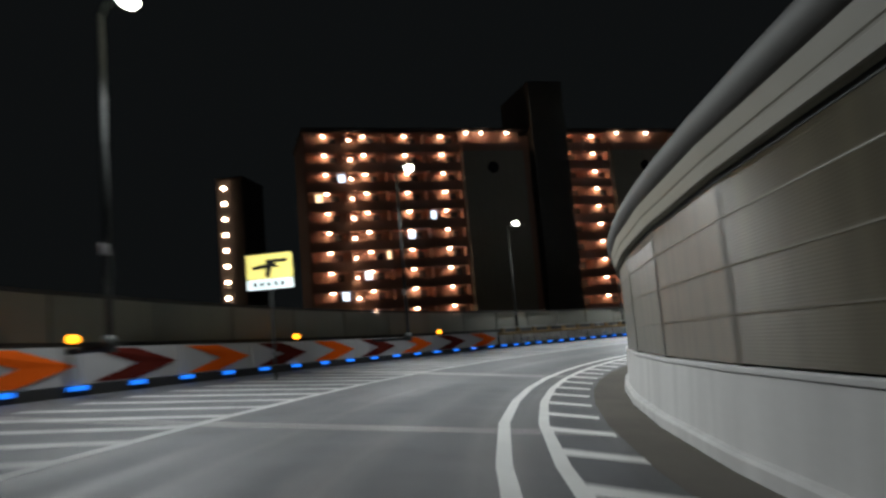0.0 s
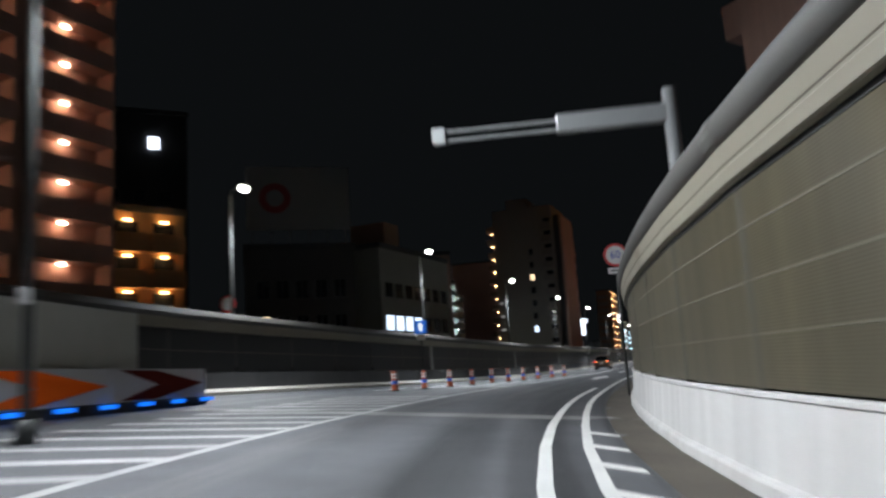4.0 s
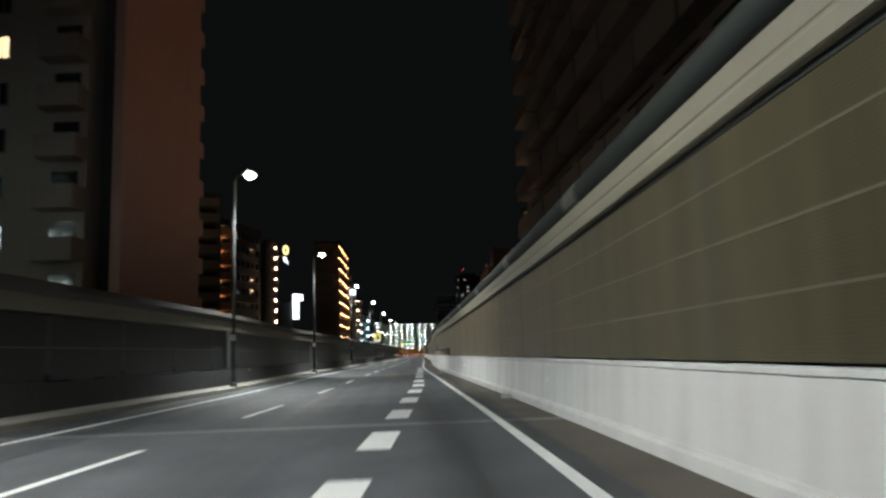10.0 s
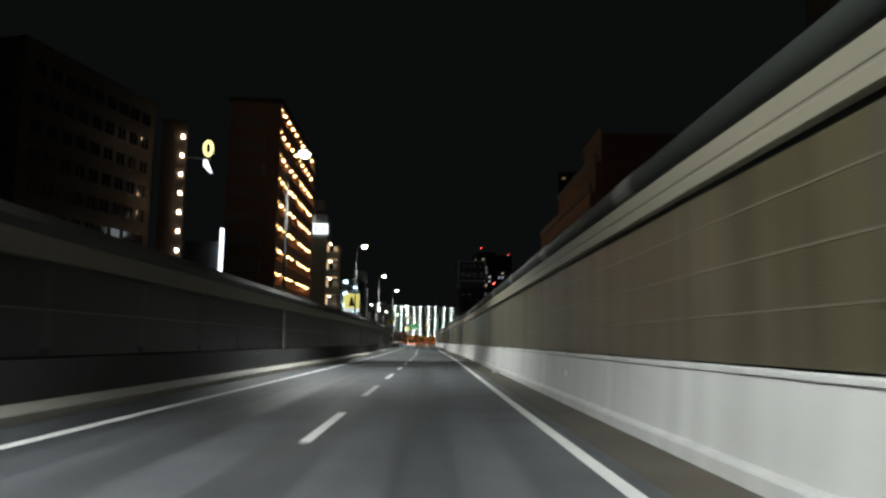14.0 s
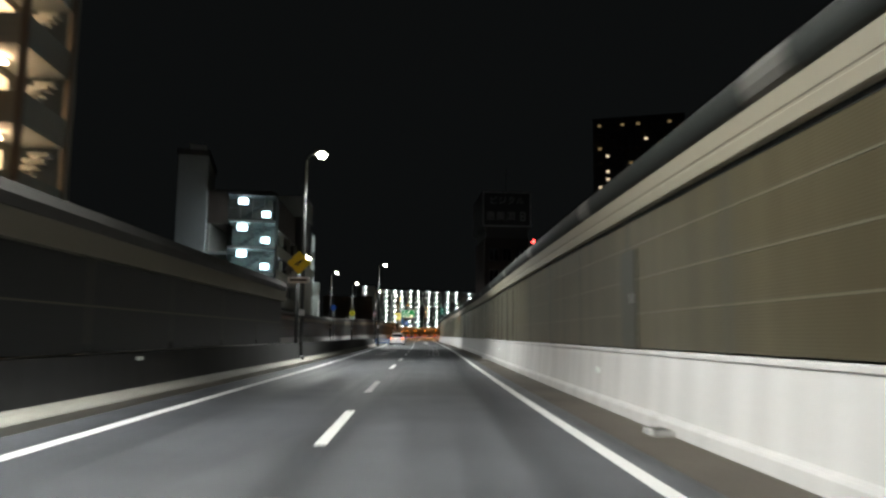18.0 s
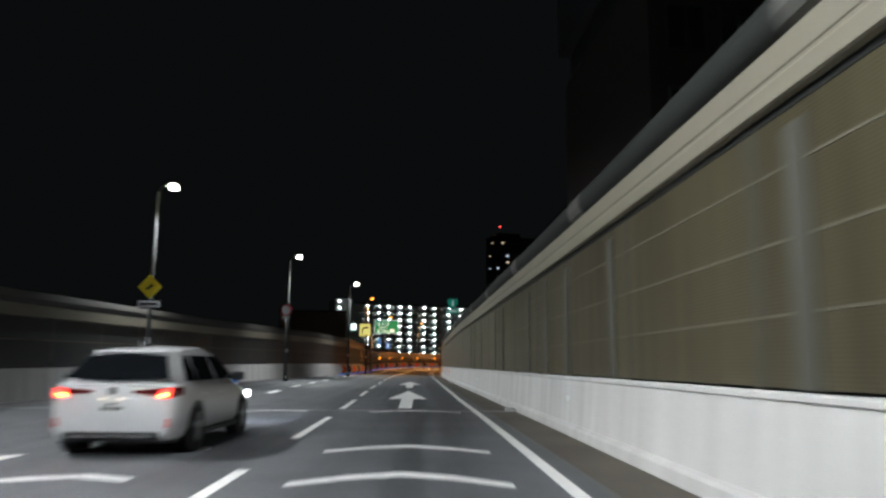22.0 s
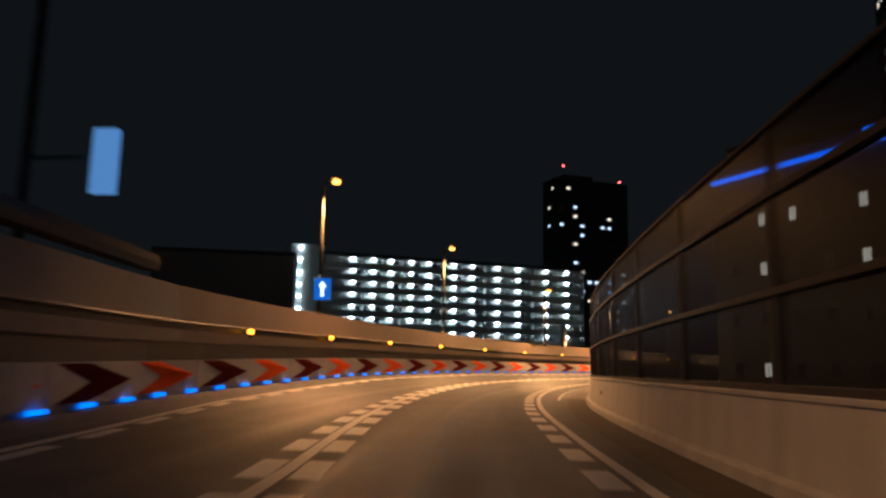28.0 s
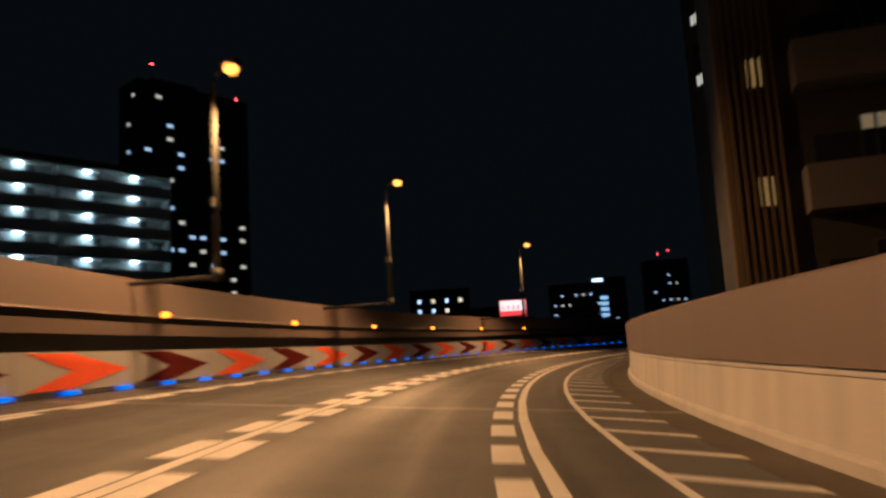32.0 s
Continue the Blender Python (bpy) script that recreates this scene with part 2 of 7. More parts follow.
CAP = mat("cap_rubber", (0.062, 0.058, 0.052), 0.7, scale=3, vary=0.25, streak=0.4)
CAP_BLACK = mat("cap_black", (0.012, 0.014, 0.012), 0.7, scale=3, vary=0.3, spec=0.3)
CAP_SLEEVE = mat("cap_sleeve", (0.075, 0.072, 0.064), 0.6, scale=3, vary=0.25)
CAP_LIP = mat("cap_lip", (0.06, 0.058, 0.05), 0.6, scale=4, vary=0.3)
# left parapet's shade below its lamps is put into this colour; streaks are stains
SHADED_CONCRETE = mat("shaded_streaked_concrete", (0.055, 0.055, 0.055), 0.85, scale=2, vary=0.3, bump=0.12, streak=0.6)
STEEL = mat("galvanised_steel", (0.36, 0.37, 0.37), 0.45, 0.7, scale=4, vary=0.12)
POLE = mat("pole_paint", (0.035, 0.038, 0.036), 0.55, 0.2, scale=4, vary=0.12)
PLATE = mat("beige_steel_plate", (0.165, 0.13, 0.115), 0.55, scale=1.5, vary=0.08, streak=0.3)
RUBBER = mat("black_rubber", (0.02, 0.02, 0.02), 0.8, scale=6)
GROUND = mat("city_ground", (0.045, 0.045, 0.045), 0.9, scale=0.3, vary=0.3)
LAMP_WHITE = glow("lamp_white", (1.0, 1.0, 0.74), 16)
LAMP_ORANGE = glow("lamp_orange", (1.0, 0.33, 0.03), 4.5)


# ---- mesh helpers ----
def link(name, bm, material, parent=None, label="", smooth=False):
    me = bpy.data.meshes.new(name)
    bm.normal_update()
    bm.to_mesh(me)
    bm.free()
    if smooth:
        me.shade_smooth()
    for m in (material if isinstance(material, (list, tuple)) else [material]):
        me.materials.append(m)
    ob = new(name, me)
    if parent is not None:
        ob.parent = parent
    if label:
        ob["label"] = label
    return ob


def part(name, bm, material, parent, label="", smooth=False):
    return link(name, bm, material, parent, label, smooth)


def box(bm, lo, hi, m=None, mi=0, bevel=0.0):
    lo, hi = Vector(lo), Vector(hi)
    r = bmesh.ops.create_cube(bm, size=1.0)
    vs = r["verts"]
    for v in vs:
        v.co = Vector((lo[i] + (v.co[i] + 0.5) * (hi[i] - lo[i]) for i in range(3)))
        if m is not None:
            v.co = m @ v.co
    fs = {f for v in vs for f in v.link_faces}
    for f in fs:
        f.material_index = mi
    if bevel:
        es = {e for v in vs for e in v.link_edges}
        bmesh.ops.bevel(bm, geom=list(es), offset=bevel, segments=1, affect="EDGES")
    return vs


def boxed(lo, hi, bevel=0.0):
    bm = bmesh.new()
    box(bm, lo, hi, bevel=bevel)
    return bm


def tube(bm, points, radius, sides=8):
    """A round bar through points; radius may be one per point."""
    pts = [Vector(p) for p in points]
    rs = radius if isinstance(radius, (list, tuple)) else [radius] * len(pts)
    rings = []
    for i, p in enumerate(pts):
        d = (pts[min(i + 1, len(pts) - 1)] - pts[max(i - 1, 0)]).normalized()
        a = d.orthogonal().normalized() if abs(d.z) < 0.95 else Vector((1, 0, 0))
        a = (a - d * a.dot(d)).normalized()
        c = d.cross(a)
        rings.append([bm.verts.new(p + rs[i] * (a * math.cos(q) + c * math.sin(q))) for q in (2 * math.pi * k / sides for k in range(sides))])
    for r0, r1 in zip(rings, rings[1:]):
        for k in range(sides):
            bm.faces.new((r0[k], r0[(k + 1) % sides], r1[(k + 1) % sides], r1[k]))
    bm.faces.new(rings[0][::-1])
    bm.faces.new(rings[-1])


RISE = along([(-20, 0.86), (6, 0.86), (22.7, 0.91), (40, 0.933), (57.5, 0.94), (75, 0.97), (125, 1.0), (144, 0.968), (164, 0.91), (183.4, 0.962), (206, 0.87), (224, 0.785), (247, 0.775), (265, 0.845), (329, 0.885), (371.5, 0.955), (412, 1.01), (473, 1.02), (491, 0.955), (740, 0.955)])


def risen(s, z):
    """Height of a point on the right-hand noise wall, whose crown sinks and rises along the road."""
    return 1.06 + (z - 1.06) * RISE(s) if z > 1.06 else z


def outer_risen(s, z):
    return z * OUT_RISE(s)


def flange_risen(s, z):
    return z * FLANGE_RISE(s)


def level(s, z):
    return z


def swept(profile, s0, s1, offset, step=4.0, closed=True, lift=level):
    """A bar of the given (offset, height) outline, laid along the road from s0 to s1."""
    n = max(1, int(math.ceil((s1 - s0) / step)))
    bm = bmesh.new()
    rows = []
    for i in range(n + 1):
        s = s0 + (s1 - s0) * i / n
        o = offset(s) if callable(offset) else offset
        rows.append([bm.verts.new(road(s, o + p[0], lift(s, p[1]))) for p in profile])
    k = len(profile)
    for a, b in zip(rows, rows[1:]):
        for j in range(k if closed else k - 1):
            bm.faces.new((a[j], a[(j + 1) % k], b[(j + 1) % k], b[j]))
    if closed:
        bm.faces.new(rows[0])
        bm.faces.new(rows[-1][::-1])
    bmesh.ops.recalc_face_normals(bm, faces=bm.faces)
    return bm


def strip(s0, s1, o0, o1, z=0.006, step=4.0):
    """A flat mark on the road between two offsets."""
    n = max(1, int(math.ceil((s1 - s0) / step)))
    bm = bmesh.new()
    rows = []
    for i in range(n + 1):
        s = s0 + (s1 - s0) * i / n
        a = o0(s) if callable(o0) else o0
        b = o1(s) if callable(o1) else o1
        rows.append([bm.verts.new(road(s, a, z)), bm.verts.new(road(s, b, z))])
    for a, b in zip(rows, rows[1:]):
        bm.faces.new((a[0], a[1], b[1], b[0]))
    for f in bm.faces:
        f.normal_update()
        if f.normal.z < 0:
            f.normal_flip()
    return bm


def structure(ob, label, category):
    return tagged(ob, label, category, kind="structure")


# ---- ground and carriageway ----
bm = bmesh.new()
bmesh.ops.create_grid(bm, x_segments=1, y_segments=1, size=3000)
bmesh.ops.translate(bm, verts=bm.verts, vec=(0, 300, -6))
structure(link("ground", bm, GROUND), "dark city ground beneath the expressway", "ground")


def left_edge(s):
    return L_WALL(s) - 0.5 if s < 372 else L_OUTER(s) - 0.5


bm = bmesh.new()
rows, lanes = [], {}
for s in np.arange(S_MIN, S_MAX + 0.1, 4.0):
    le, re_ = (-16.0 if s < 90 else left_edge(s)), R_WALL(s) + 0.6
    cols = [road(s, le, -6), road(s, le, 0)] + [road(s, le + (re_ - le) * k / 6, 0) for k in range(1, 6)] + [road(s, re_, 0), road(s, re_, -6)]
    for c in (0, -1):
        cols[c].z = -6.0
    rows.append([bm.verts.new(c) for c in cols])
    for v, o in zip(rows[-1], [le, le] + [le + (re_ - le) * k / 6 for k in range(1, 6)] + [re_, re_]):
        lanes[v] = (o, s)
for a, b in zip(rows, rows[1:]):
    for j in range(len(a) - 1):
        f = bm.faces.new((a[j], b[j], b[j + 1], a[j + 1]))
        f.material_index = 1 if j in (0, len(a) - 2) else 0
lane_uv = bm.loops.layers.uv.new("lane")
for f in bm.faces:
    for lp in f.loops:
        lp[lane_uv].uv = lanes[lp.vert]
bmesh.ops.recalc_face_normals(bm, faces=bm.faces)
structure(link("road", bm, [ASPHALT, DECK]), "dark grey asphalt expressway carriageway on a concrete deck", "road")

# ---- right-hand wall: concrete parapet, acoustic panels, beige bands, rounded cap ----
PARAPET = [(0.0, 0.0), (0.005, 0.15), (0.03, 0.18), (0.10, 0.20), (0.155, 0.985), (0.125, 1.0), (0.125, 1.045), (0.14, 1.06), (0.46, 1.06), (0.46, 0.0)]
S_PANEL_END, S_CLEAR_END = 536.0, 593.2
structure(link("wall_right", swept(PARAPET, S_MIN, S_MAX, R_WALL), CONCRETE), "pale grey concrete parapet with a kerb foot and rain streaks", "parapet")
PANEL_ROWS = [(1.09, 1.655), (1.68, 2.245), (2.27, 2.835), (2.86, 3.29)]
BAY = 4.0


def right_bays(s0, s1):
    n = int(round((s1 - s0) / BAY))
    return [(s0 + (s1 - s0) * i / n, s0 + (s1 - s0) * (i + 1) / n) for i in range(n)]


# crown of the wall: black bar painted as the gap's shade, beige moulding with a groove, rounded cap with joint sleeves
structure(link("trim_gap_bar", swept([(0.19, 3.29), (0.19, 3.36), (0.40, 3.36), (0.40, 3.29)], S_MIN, S_PANEL_END, R_WALL, lift=risen), CAP_BLACK), "black bar coloured as the shaded gap between the panels and the moulding", "wall trim")
MOULD = [(0.115, 3.36), (0.09, 3.375), (0.075, 3.52), (0.083, 3.53), (0.078, 3.56), (0.066, 3.572), (0.035, 3.77), (0.06, 3.79), (0.40, 3.79), (0.40, 3.36)]
structure(link("trim_moulding", swept(MOULD, S_MIN, S_PANEL_END, R_WALL, lift=risen), BAND), "beige painted moulding with a groove along the top of the noise wall", "wall trim")
CAP_OUTLINE = [(0.07, 3.79), (0.0, 3.83), (-0.04, 3.92), (-0.045, 4.03), (0.0, 4.14), (0.09, 4.22), (0.2, 4.25), (0.32, 4.22), (0.42, 4.12), (0.46, 3.98), (0.42, 3.80)]
for name, a, b, m, tint in (("trim_cap", S_MIN, 180, CAP, "grey"), ("trim_cap_dark", 180.02, S_PANEL_END, CAP_BLACK, "green black")):
    cap = structure(link(name, swept(CAP_OUTLINE, a, b, R_WALL, lift=risen, step=2.0), m, smooth=True), tint + " rounded cap along the noise wall", "wall trim")
    part("lip", swept([(0.10, 4.225), (0.13, 4.262), (0.27, 4.262), (0.30, 4.225)], a, b, R_WALL, lift=risen), CAP_LIP, cap, "paler top lip")
for s in list(np.arange(-14, 180, 18.0)) + list(np.arange(190, 530, 8.0)):
    sleeve = [((p[0] - 0.2) * 1.05 + 0.2, (p[1] - 4.0) * 1.05 + 4.0) for p in CAP_OUTLINE]
    structure(link("cap_joint", swept(sleeve, s, s + (0.9 if s > 180 else 0.35), R_WALL, lift=risen, step=0.45), CAP_SLEEVE), "grey joint sleeve on the rounded cap", "wall trim")


def louvre_panel(s0, s1, z0, z1, face, depth, offset, side, ribs, lift=level):
    """One cassette of a noise wall: a shallow tray whose face is stepped into ribs."""
    bm = bmesh.new()
    ends = []
    for s in (s0, s1):
        col = []
        zs = [z0 + (z1 - z0) * k / ribs for k in range(ribs + 1)]
        for k, zz in enumerate(zs):
            d = face
            col.append(bm.verts.new(road(s, offset(s) + side * d, lift(s, zz))))
        col.append(bm.verts.new(road(s, offset(s) + side * (face + depth), lift(s, z1))))
        col.append(bm.verts.new(road(s, offset(s) + side * (face + depth), lift(s, z0))))
        ends.append(col)
    a, b = ends
    k = len(a)
    for j in range(k):
        bm.faces.new((a[j], a[(j + 1) % k], b[(j + 1) % k], b[j]))
    bm.faces.new(a)
    bm.faces.new(b[::-1])
    bmesh.ops.recalc_face_normals(bm, faces=bm.faces)
    return bm


def post_box(s, o0, o1, z0, z1, half, lift=level):
    bm = bmesh.new()
    vs = [bm.verts.new(road(s + d, o, lift(s, z))) for z in (z0, z1) for d, o in ((-half, o0), (half, o0), (half, o1), (-half, o1))]
    for f in ((0, 1, 2, 3), (4, 5, 6, 7), (0, 1, 5, 4), (1, 2, 6, 5), (2, 3, 7, 6), (3, 0, 4, 7)):
        bm.faces.new([vs[i] for i in f])
    bmesh.ops.recalc_face_normals(bm, faces=bm.faces)
    return bm


def noise_wall(name, s0, s1, offset, side, rows, face, material, label, ribs=1, lift=level, base=0.9):
    back = swept([(side * (face + 0.16), base), (side * (face + 0.16), rows[-1][1]), (side * (face + 0.22), rows[-1][1]), (side * (face + 0.22), base)], s0, s1, offset, lift=lift)
    wall = structure(link(name, back, PANEL_DARK), label, "noise wall")
    for a, b in right_bays(s0, s1):
        for z0, z1 in rows:
            part("panel", louvre_panel(a + 0.05, b - 0.05, z0, z1, face, 0.1, offset, side, ribs, lift), material, wall)
        o = offset(a)
        for (_, z0), (z1, _) in zip(rows, rows[1:]):
            part("joint", louvre_panel(a + 0.05, b - 0.05, z0 + 0.001, z1 - 0.001, face - 0.006, 0.04, offset, side, 1, lift), JOINT, wall)
        part("post", post_box(a, o + side * (face - 0.004), o + side * (face + 0.15), base + 0.16, rows[-1][1] + 0.02, 0.07, lift), POST, wall)
    return wall


COVER_GREY = mat("pane_frame_paint", (0.30, 0.30, 0.28), 0.5, 0.2, scale=3, vary=0.15)
POST = mat("post_paint", (0.062, 0.061, 0.048), 0.5, 0.2, scale=3, vary=0.1, streak=0.4)
cuts = [S_MIN, 96, 226, 264.4, 328, 444, S_PANEL_END]
for i, (a, b) in enumerate(zip(cuts, cuts[1:])):
    if a != 226:
        noise_wall("noise_wall_right_%d" % (i + 1), a, b, R_WALL, 1, PANEL_ROWS, 0.2, PANEL, "olive grey brushed acoustic panels between steel posts on a parapet", lift=risen)
LOW_GLASS = glass("low_clear_pane", (0.85, 0.8, 0.75), 0.08, 0.12)
for i, (a0, b0, z, rows) in enumerate(((226, 242.4, 1.62, PANEL_ROWS[1:]), (242.4, 246.2, 2.20, PANEL_ROWS[2:]), (246.2, 264.4, 1.62, PANEL_ROWS[1:]))):
    low = noise_wall("noise_wall_right_clear_%d" % (i + 1), a0, b0, R_WALL, 1, rows, 0.2, PANEL, "acoustic panels over a clear lowest row", lift=risen, base=z)
    part("pane_rail", swept([(0.15, z - 0.03), (0.15, z + 0.03), (0.34, z + 0.03), (0.34, z - 0.03)], a0, b0, R_WALL, lift=risen), CAP_BLACK, low, "black rail over the panes")
    part("pane_sill", swept([(0.17, 1.062), (0.17, 1.10), (0.34, 1.10), (0.34, 1.062)], a0, b0, R_WALL), COVER_GREY, low, "grey sill under the panes")
    n = int(round((b0 - a0) / 2.2))
    for k in range(n):
        a, b = a0 + (b0 - a0) * k / n, a0 + (b0 - a0) * (k + 1) / n
        p = part("pane", louvre_panel(a + 0.05, b - 0.05, 1.13, z - 0.04, 0.24, 0.015, R_WALL, 1, 1, risen), LOW_GLASS, low, "clear pane")
        p.visible_shadow = False
        part("pane_post", post_box(a, R_WALL(a) + 0.2, R_WALL(a) + 0.32, 1.10, z - 0.031, 0.06, risen), COVER_GREY, low)
# pale cover strips over the panel ends
STRIP = mat("cover_strip_paint", (0.085, 0.082, 0.066), 0.5, 0.2, scale=3, vary=0.15, streak=0.5)
strips = structure(new("cover_strips"), "pale steel cover strips over the ends of the acoustic panels", "wall trim")
for s in (333.5, 335.4, 373.3, 375.5, 378.1, 380.4, 383.3, 389.1, 392.6, 394.9, 401.2, 403.6, 409.3, 412.8, 415.1, 417.7, 423.4, 426.0, 428.3, 431.2, 436.9, 440.4, 442.7, 445.3, 451.0, 453.4, 459.2, 462.8, 465.1):
    part("cover_strip", post_box(s, R_WALL(s) + 0.175, R_WALL(s) + 0.205, 1.08, 3.16, 0.17, risen), STRIP, strips)
# service door in the noise wall
door = structure(link("door_service", post_box(356.0, R_WALL(356) + 0.17, R_WALL(356) + 0.26, 1.08, 2.66, 0.45), POST), "grey steel service door in the noise wall", "door")
part("door_handle", post_box(355.7, R_WALL(356) + 0.13, R_WALL(356) + 0.17, 1.8, 1.95, 0.03), STEEL, door)

# left-hand wall beside the main carriageway
L_PARAPET = [(0.02, 0.0), (0.0, 0.22), (-0.05, 0.88), (-0.35, 0.88), (-0.35, 0.0)]
L_KERB = [(0.34, 0.0), (0.33, 0.12), (0.29, 0.15), (0.10, 0.18), (0.021, 0.24), (0.021, 0.0)]
KERB = mat("kerb_concrete", (0.34, 0.325, 0.28), 0.8, scale=3, vary=0.3, bump=0.15, streak=0.3)
structure(link("kerb_left", swept(L_KERB, 70, 428, lambda s: L_WALL(s) if s < 376 else L_LINE(s) - 1.15), KERB), "pale concrete kerb at the foot of the left parapet", "kerb")
structure(link("wall_left", swept(L_PARAPET, 70, 428, lambda s: L_WALL(s) if s < 376 else L_LINE(s) - 1.15), SHADED_CONCRETE), "grey concrete parapet with a kerb along the left lane", "parapet")
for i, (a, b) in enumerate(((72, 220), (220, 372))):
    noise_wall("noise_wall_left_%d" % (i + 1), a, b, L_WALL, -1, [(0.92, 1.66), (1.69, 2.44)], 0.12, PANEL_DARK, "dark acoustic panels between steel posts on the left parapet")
structure(link("trim_band_left", swept([(0.0, 2.46), (0.02, 2.84), (-0.4, 2.84), (-0.4, 2.46)], 72, 372, L_WALL), BAND), "grey beige band on the left noise wall", "wall trim")
structure(link("trim_cap_left", swept([(0.03, 2.85), (0.08, 3.0), (0.0, 3.18), (-0.25, 3.24), (-0.45, 3.1), (-0.45, 2.85)], 72, 372, L_WALL), CAP), "dark rounded cap on the left noise wall", "wall trim")


# outer wall of the merging lane and of the second bend
structure(link("wall_outer", swept(L_PARAPET, 372, 536, L_OUTER, lift=outer_risen), CONCRETE), "pale concrete parapet along the merging lane", "parapet")
structure(link("wall_outer_bend", swept(L_PARAPET, 536, S_MAX, L_OUTER), CONCRETE), "pale concrete parapet along the outer side of the bend", "parapet")
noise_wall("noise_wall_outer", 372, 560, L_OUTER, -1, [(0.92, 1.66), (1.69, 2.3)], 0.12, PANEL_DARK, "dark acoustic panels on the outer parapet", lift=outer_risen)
structure(link("trim_band_outer", swept([(0.0, 2.32), (0.02, 2.66), (-0.4, 2.66), (-0.4, 2.32)], 372, 536, L_OUTER, lift=outer_risen), BAND), "grey beige band on the outer noise wall", "wall trim")
structure(link("trim_cap_outer", swept([(0.03, 2.67), (0.08, 2.82), (0.0, 3.0), (-0.25, 3.05), (-0.45, 2.9), (-0.45, 2.67)], 372, 560, L_OUTER, lift=outer_risen), CAP), "dark rounded cap on the outer noise wall", "wall trim")
structure(link("wall_outer_flange", swept([(0.14, 2.0), (0.10, 2.06), (-0.08, 3.04), (-0.3, 3.06), (-0.3, 2.0)], 534, S_MAX, L_OUTER, lift=flange_risen), PLATE), "beige steel wind plate leaning over the outer parapet", "wind plate")
structure(link("wall_outer_strip", swept([(0.12, 1.46), (0.12, 1.80), (-0.3, 1.80), (-0.3, 1.46)], 534, S_MAX, L_OUTER, lift=flange_risen), PLATE), "narrow beige steel strip below the wind plate", "wind plate")
# solid sheet; the shade of the open gap is put into its dark colour
structure(link("wall_outer_back", swept([(-0.12, 0.885), (-0.12, 2.3), (-0.31, 2.3), (-0.31, 0.885)], 536, S_MAX, L_OUTER, lift=flange_risen), PANEL_DARK), "dark backing sheet coloured as the shaded gap behind the wind plates", "wall")

# right side of the second bend: clear panels, then a plain plate
CLEAR = glass("clear_panel", (0.36, 0.40, 0.46), 0.4, 0.1, 0.13)
RAIL = mat("brown_rail", (0.045, 0.038, 0.035), 0.7, 0.0, scale=3, vary=0.3, streak=0.4, spec=0.2)
clear_wall = structure(link("clear_wall", swept([(0.16, 1.06), (0.16, 1.14), (0.30, 1.14), (0.30, 1.06)], S_PANEL_END, S_CLEAR_END, R_WALL), RAIL), "transparent noise screen with brown rails on the parapet", "noise screen")
for a, b in right_bays(S_PANEL_END, S_CLEAR_END):
    for z0, z1 in ((1.15, 2.11), (2.22, 3.22), (3.33, 4.04)):
        p = part("pane", louvre_panel(a + 0.03, b - 0.03, z0, z1, 0.22, 0.02, R_WALL, 1, 2), CLEAR, clear_wall)
        p.visible_shadow = False
    part("post", post_box(a, R_WALL(a) + 0.2, R_WALL(a) + 0.34, 1.06, 4.08, 0.035), RAIL, clear_wall)
for z0, z1 in ((2.125, 2.205), (3.235, 3.315), (4.045, 4.09)):
    part("rail", swept([(0.17, z0), (0.17, z1), (0.31, z1), (0.31, z0)], S_PANEL_END, S_CLEAR_END, R_WALL), RAIL, clear_wall)
structure(link("wall_plate", swept([(0.10, 1.08), (0.06, 2.1), (0.12, 2.15), (0.30, 2.15), (0.30, 1.08)], S_CLEAR_END, S_MAX, R_WALL), PLATE), "beige steel wind plate on the inner parapet", "wind plate")

# ---- road markings ----
structure(link("road_line_right", strip(S_MIN, S_MAX, lambda s: R_LINE(s) - 0.085, lambda s: R_LINE(s) + 0.085), PAINT), "solid white edge line", "road marking")
structure(link("road_line_left", strip(128, 436, lambda s: L_LINE(s) - 0.1, lambda s: L_LINE(s) + 0.1), PAINT), "solid white left edge line", "road marking")
structure(link("road_line_left_bend", strip(492, S_MAX, lambda s: L_LINE(s) - 0.1, lambda s: L_LINE(s) + 0.1), PAINT), "solid white left edge line round the bend", "road marking")
INNER = along([(-20, 0.32), (6, 0.32), (12, 0.22), (41, 0.10), (58, 0.22), (66, 0.28), (75.4, 0.62), (80, 0.76), (89, 1.02), (106, 1.3)])
structure(link("road_line_inner", strip(S_MIN, 104, lambda s: INNER(s) - 0.09, lambda s: INNER(s) + 0.09), PAINT), "solid white inner line of the ramp", "road marking")
HATCH = along([(-20, -4.2), (17, -4.3), (48, -4.5), (75, -4.1), (90, -3.8), (102, -3.5), (126, -2.0), (141, -1.75), (146, -2.0)])
structure(link("road_line_hatch", strip(S_MIN, 147, lambda s: HATCH(s) - 0.09, lambda s: HATCH(s) + 0.09), PAINT_WORN), "solid white line that bounds a hatched area", "road marking")
HATCH_L = along([(104, -7.6), (118, -5.4), (127, -4.25), (142, -2.35), (147, -2.0)])
structure(link("road_line_hatch_left", strip(104, 147, lambda s: HATCH_L(s) - 0.09, lambda s: HATCH_L(s) + 0.09), PAINT), "solid white line on the far side of a hatched area", "road marking")


def dashes(name, s0, s1, dash, gap, offset, width, label):
    holder = None
    s = s0
    while s + dash <= s1:
        bm = strip(s, s + dash, lambda q: offset(q) - width / 2, lambda q: offset(q) + width / 2)
        if holder is None:
            holder = structure(link(name, bm, PAINT), label, "road marking")
        else:
            part("dash", bm, PAINT, holder)
        s += dash + gap
    return holder


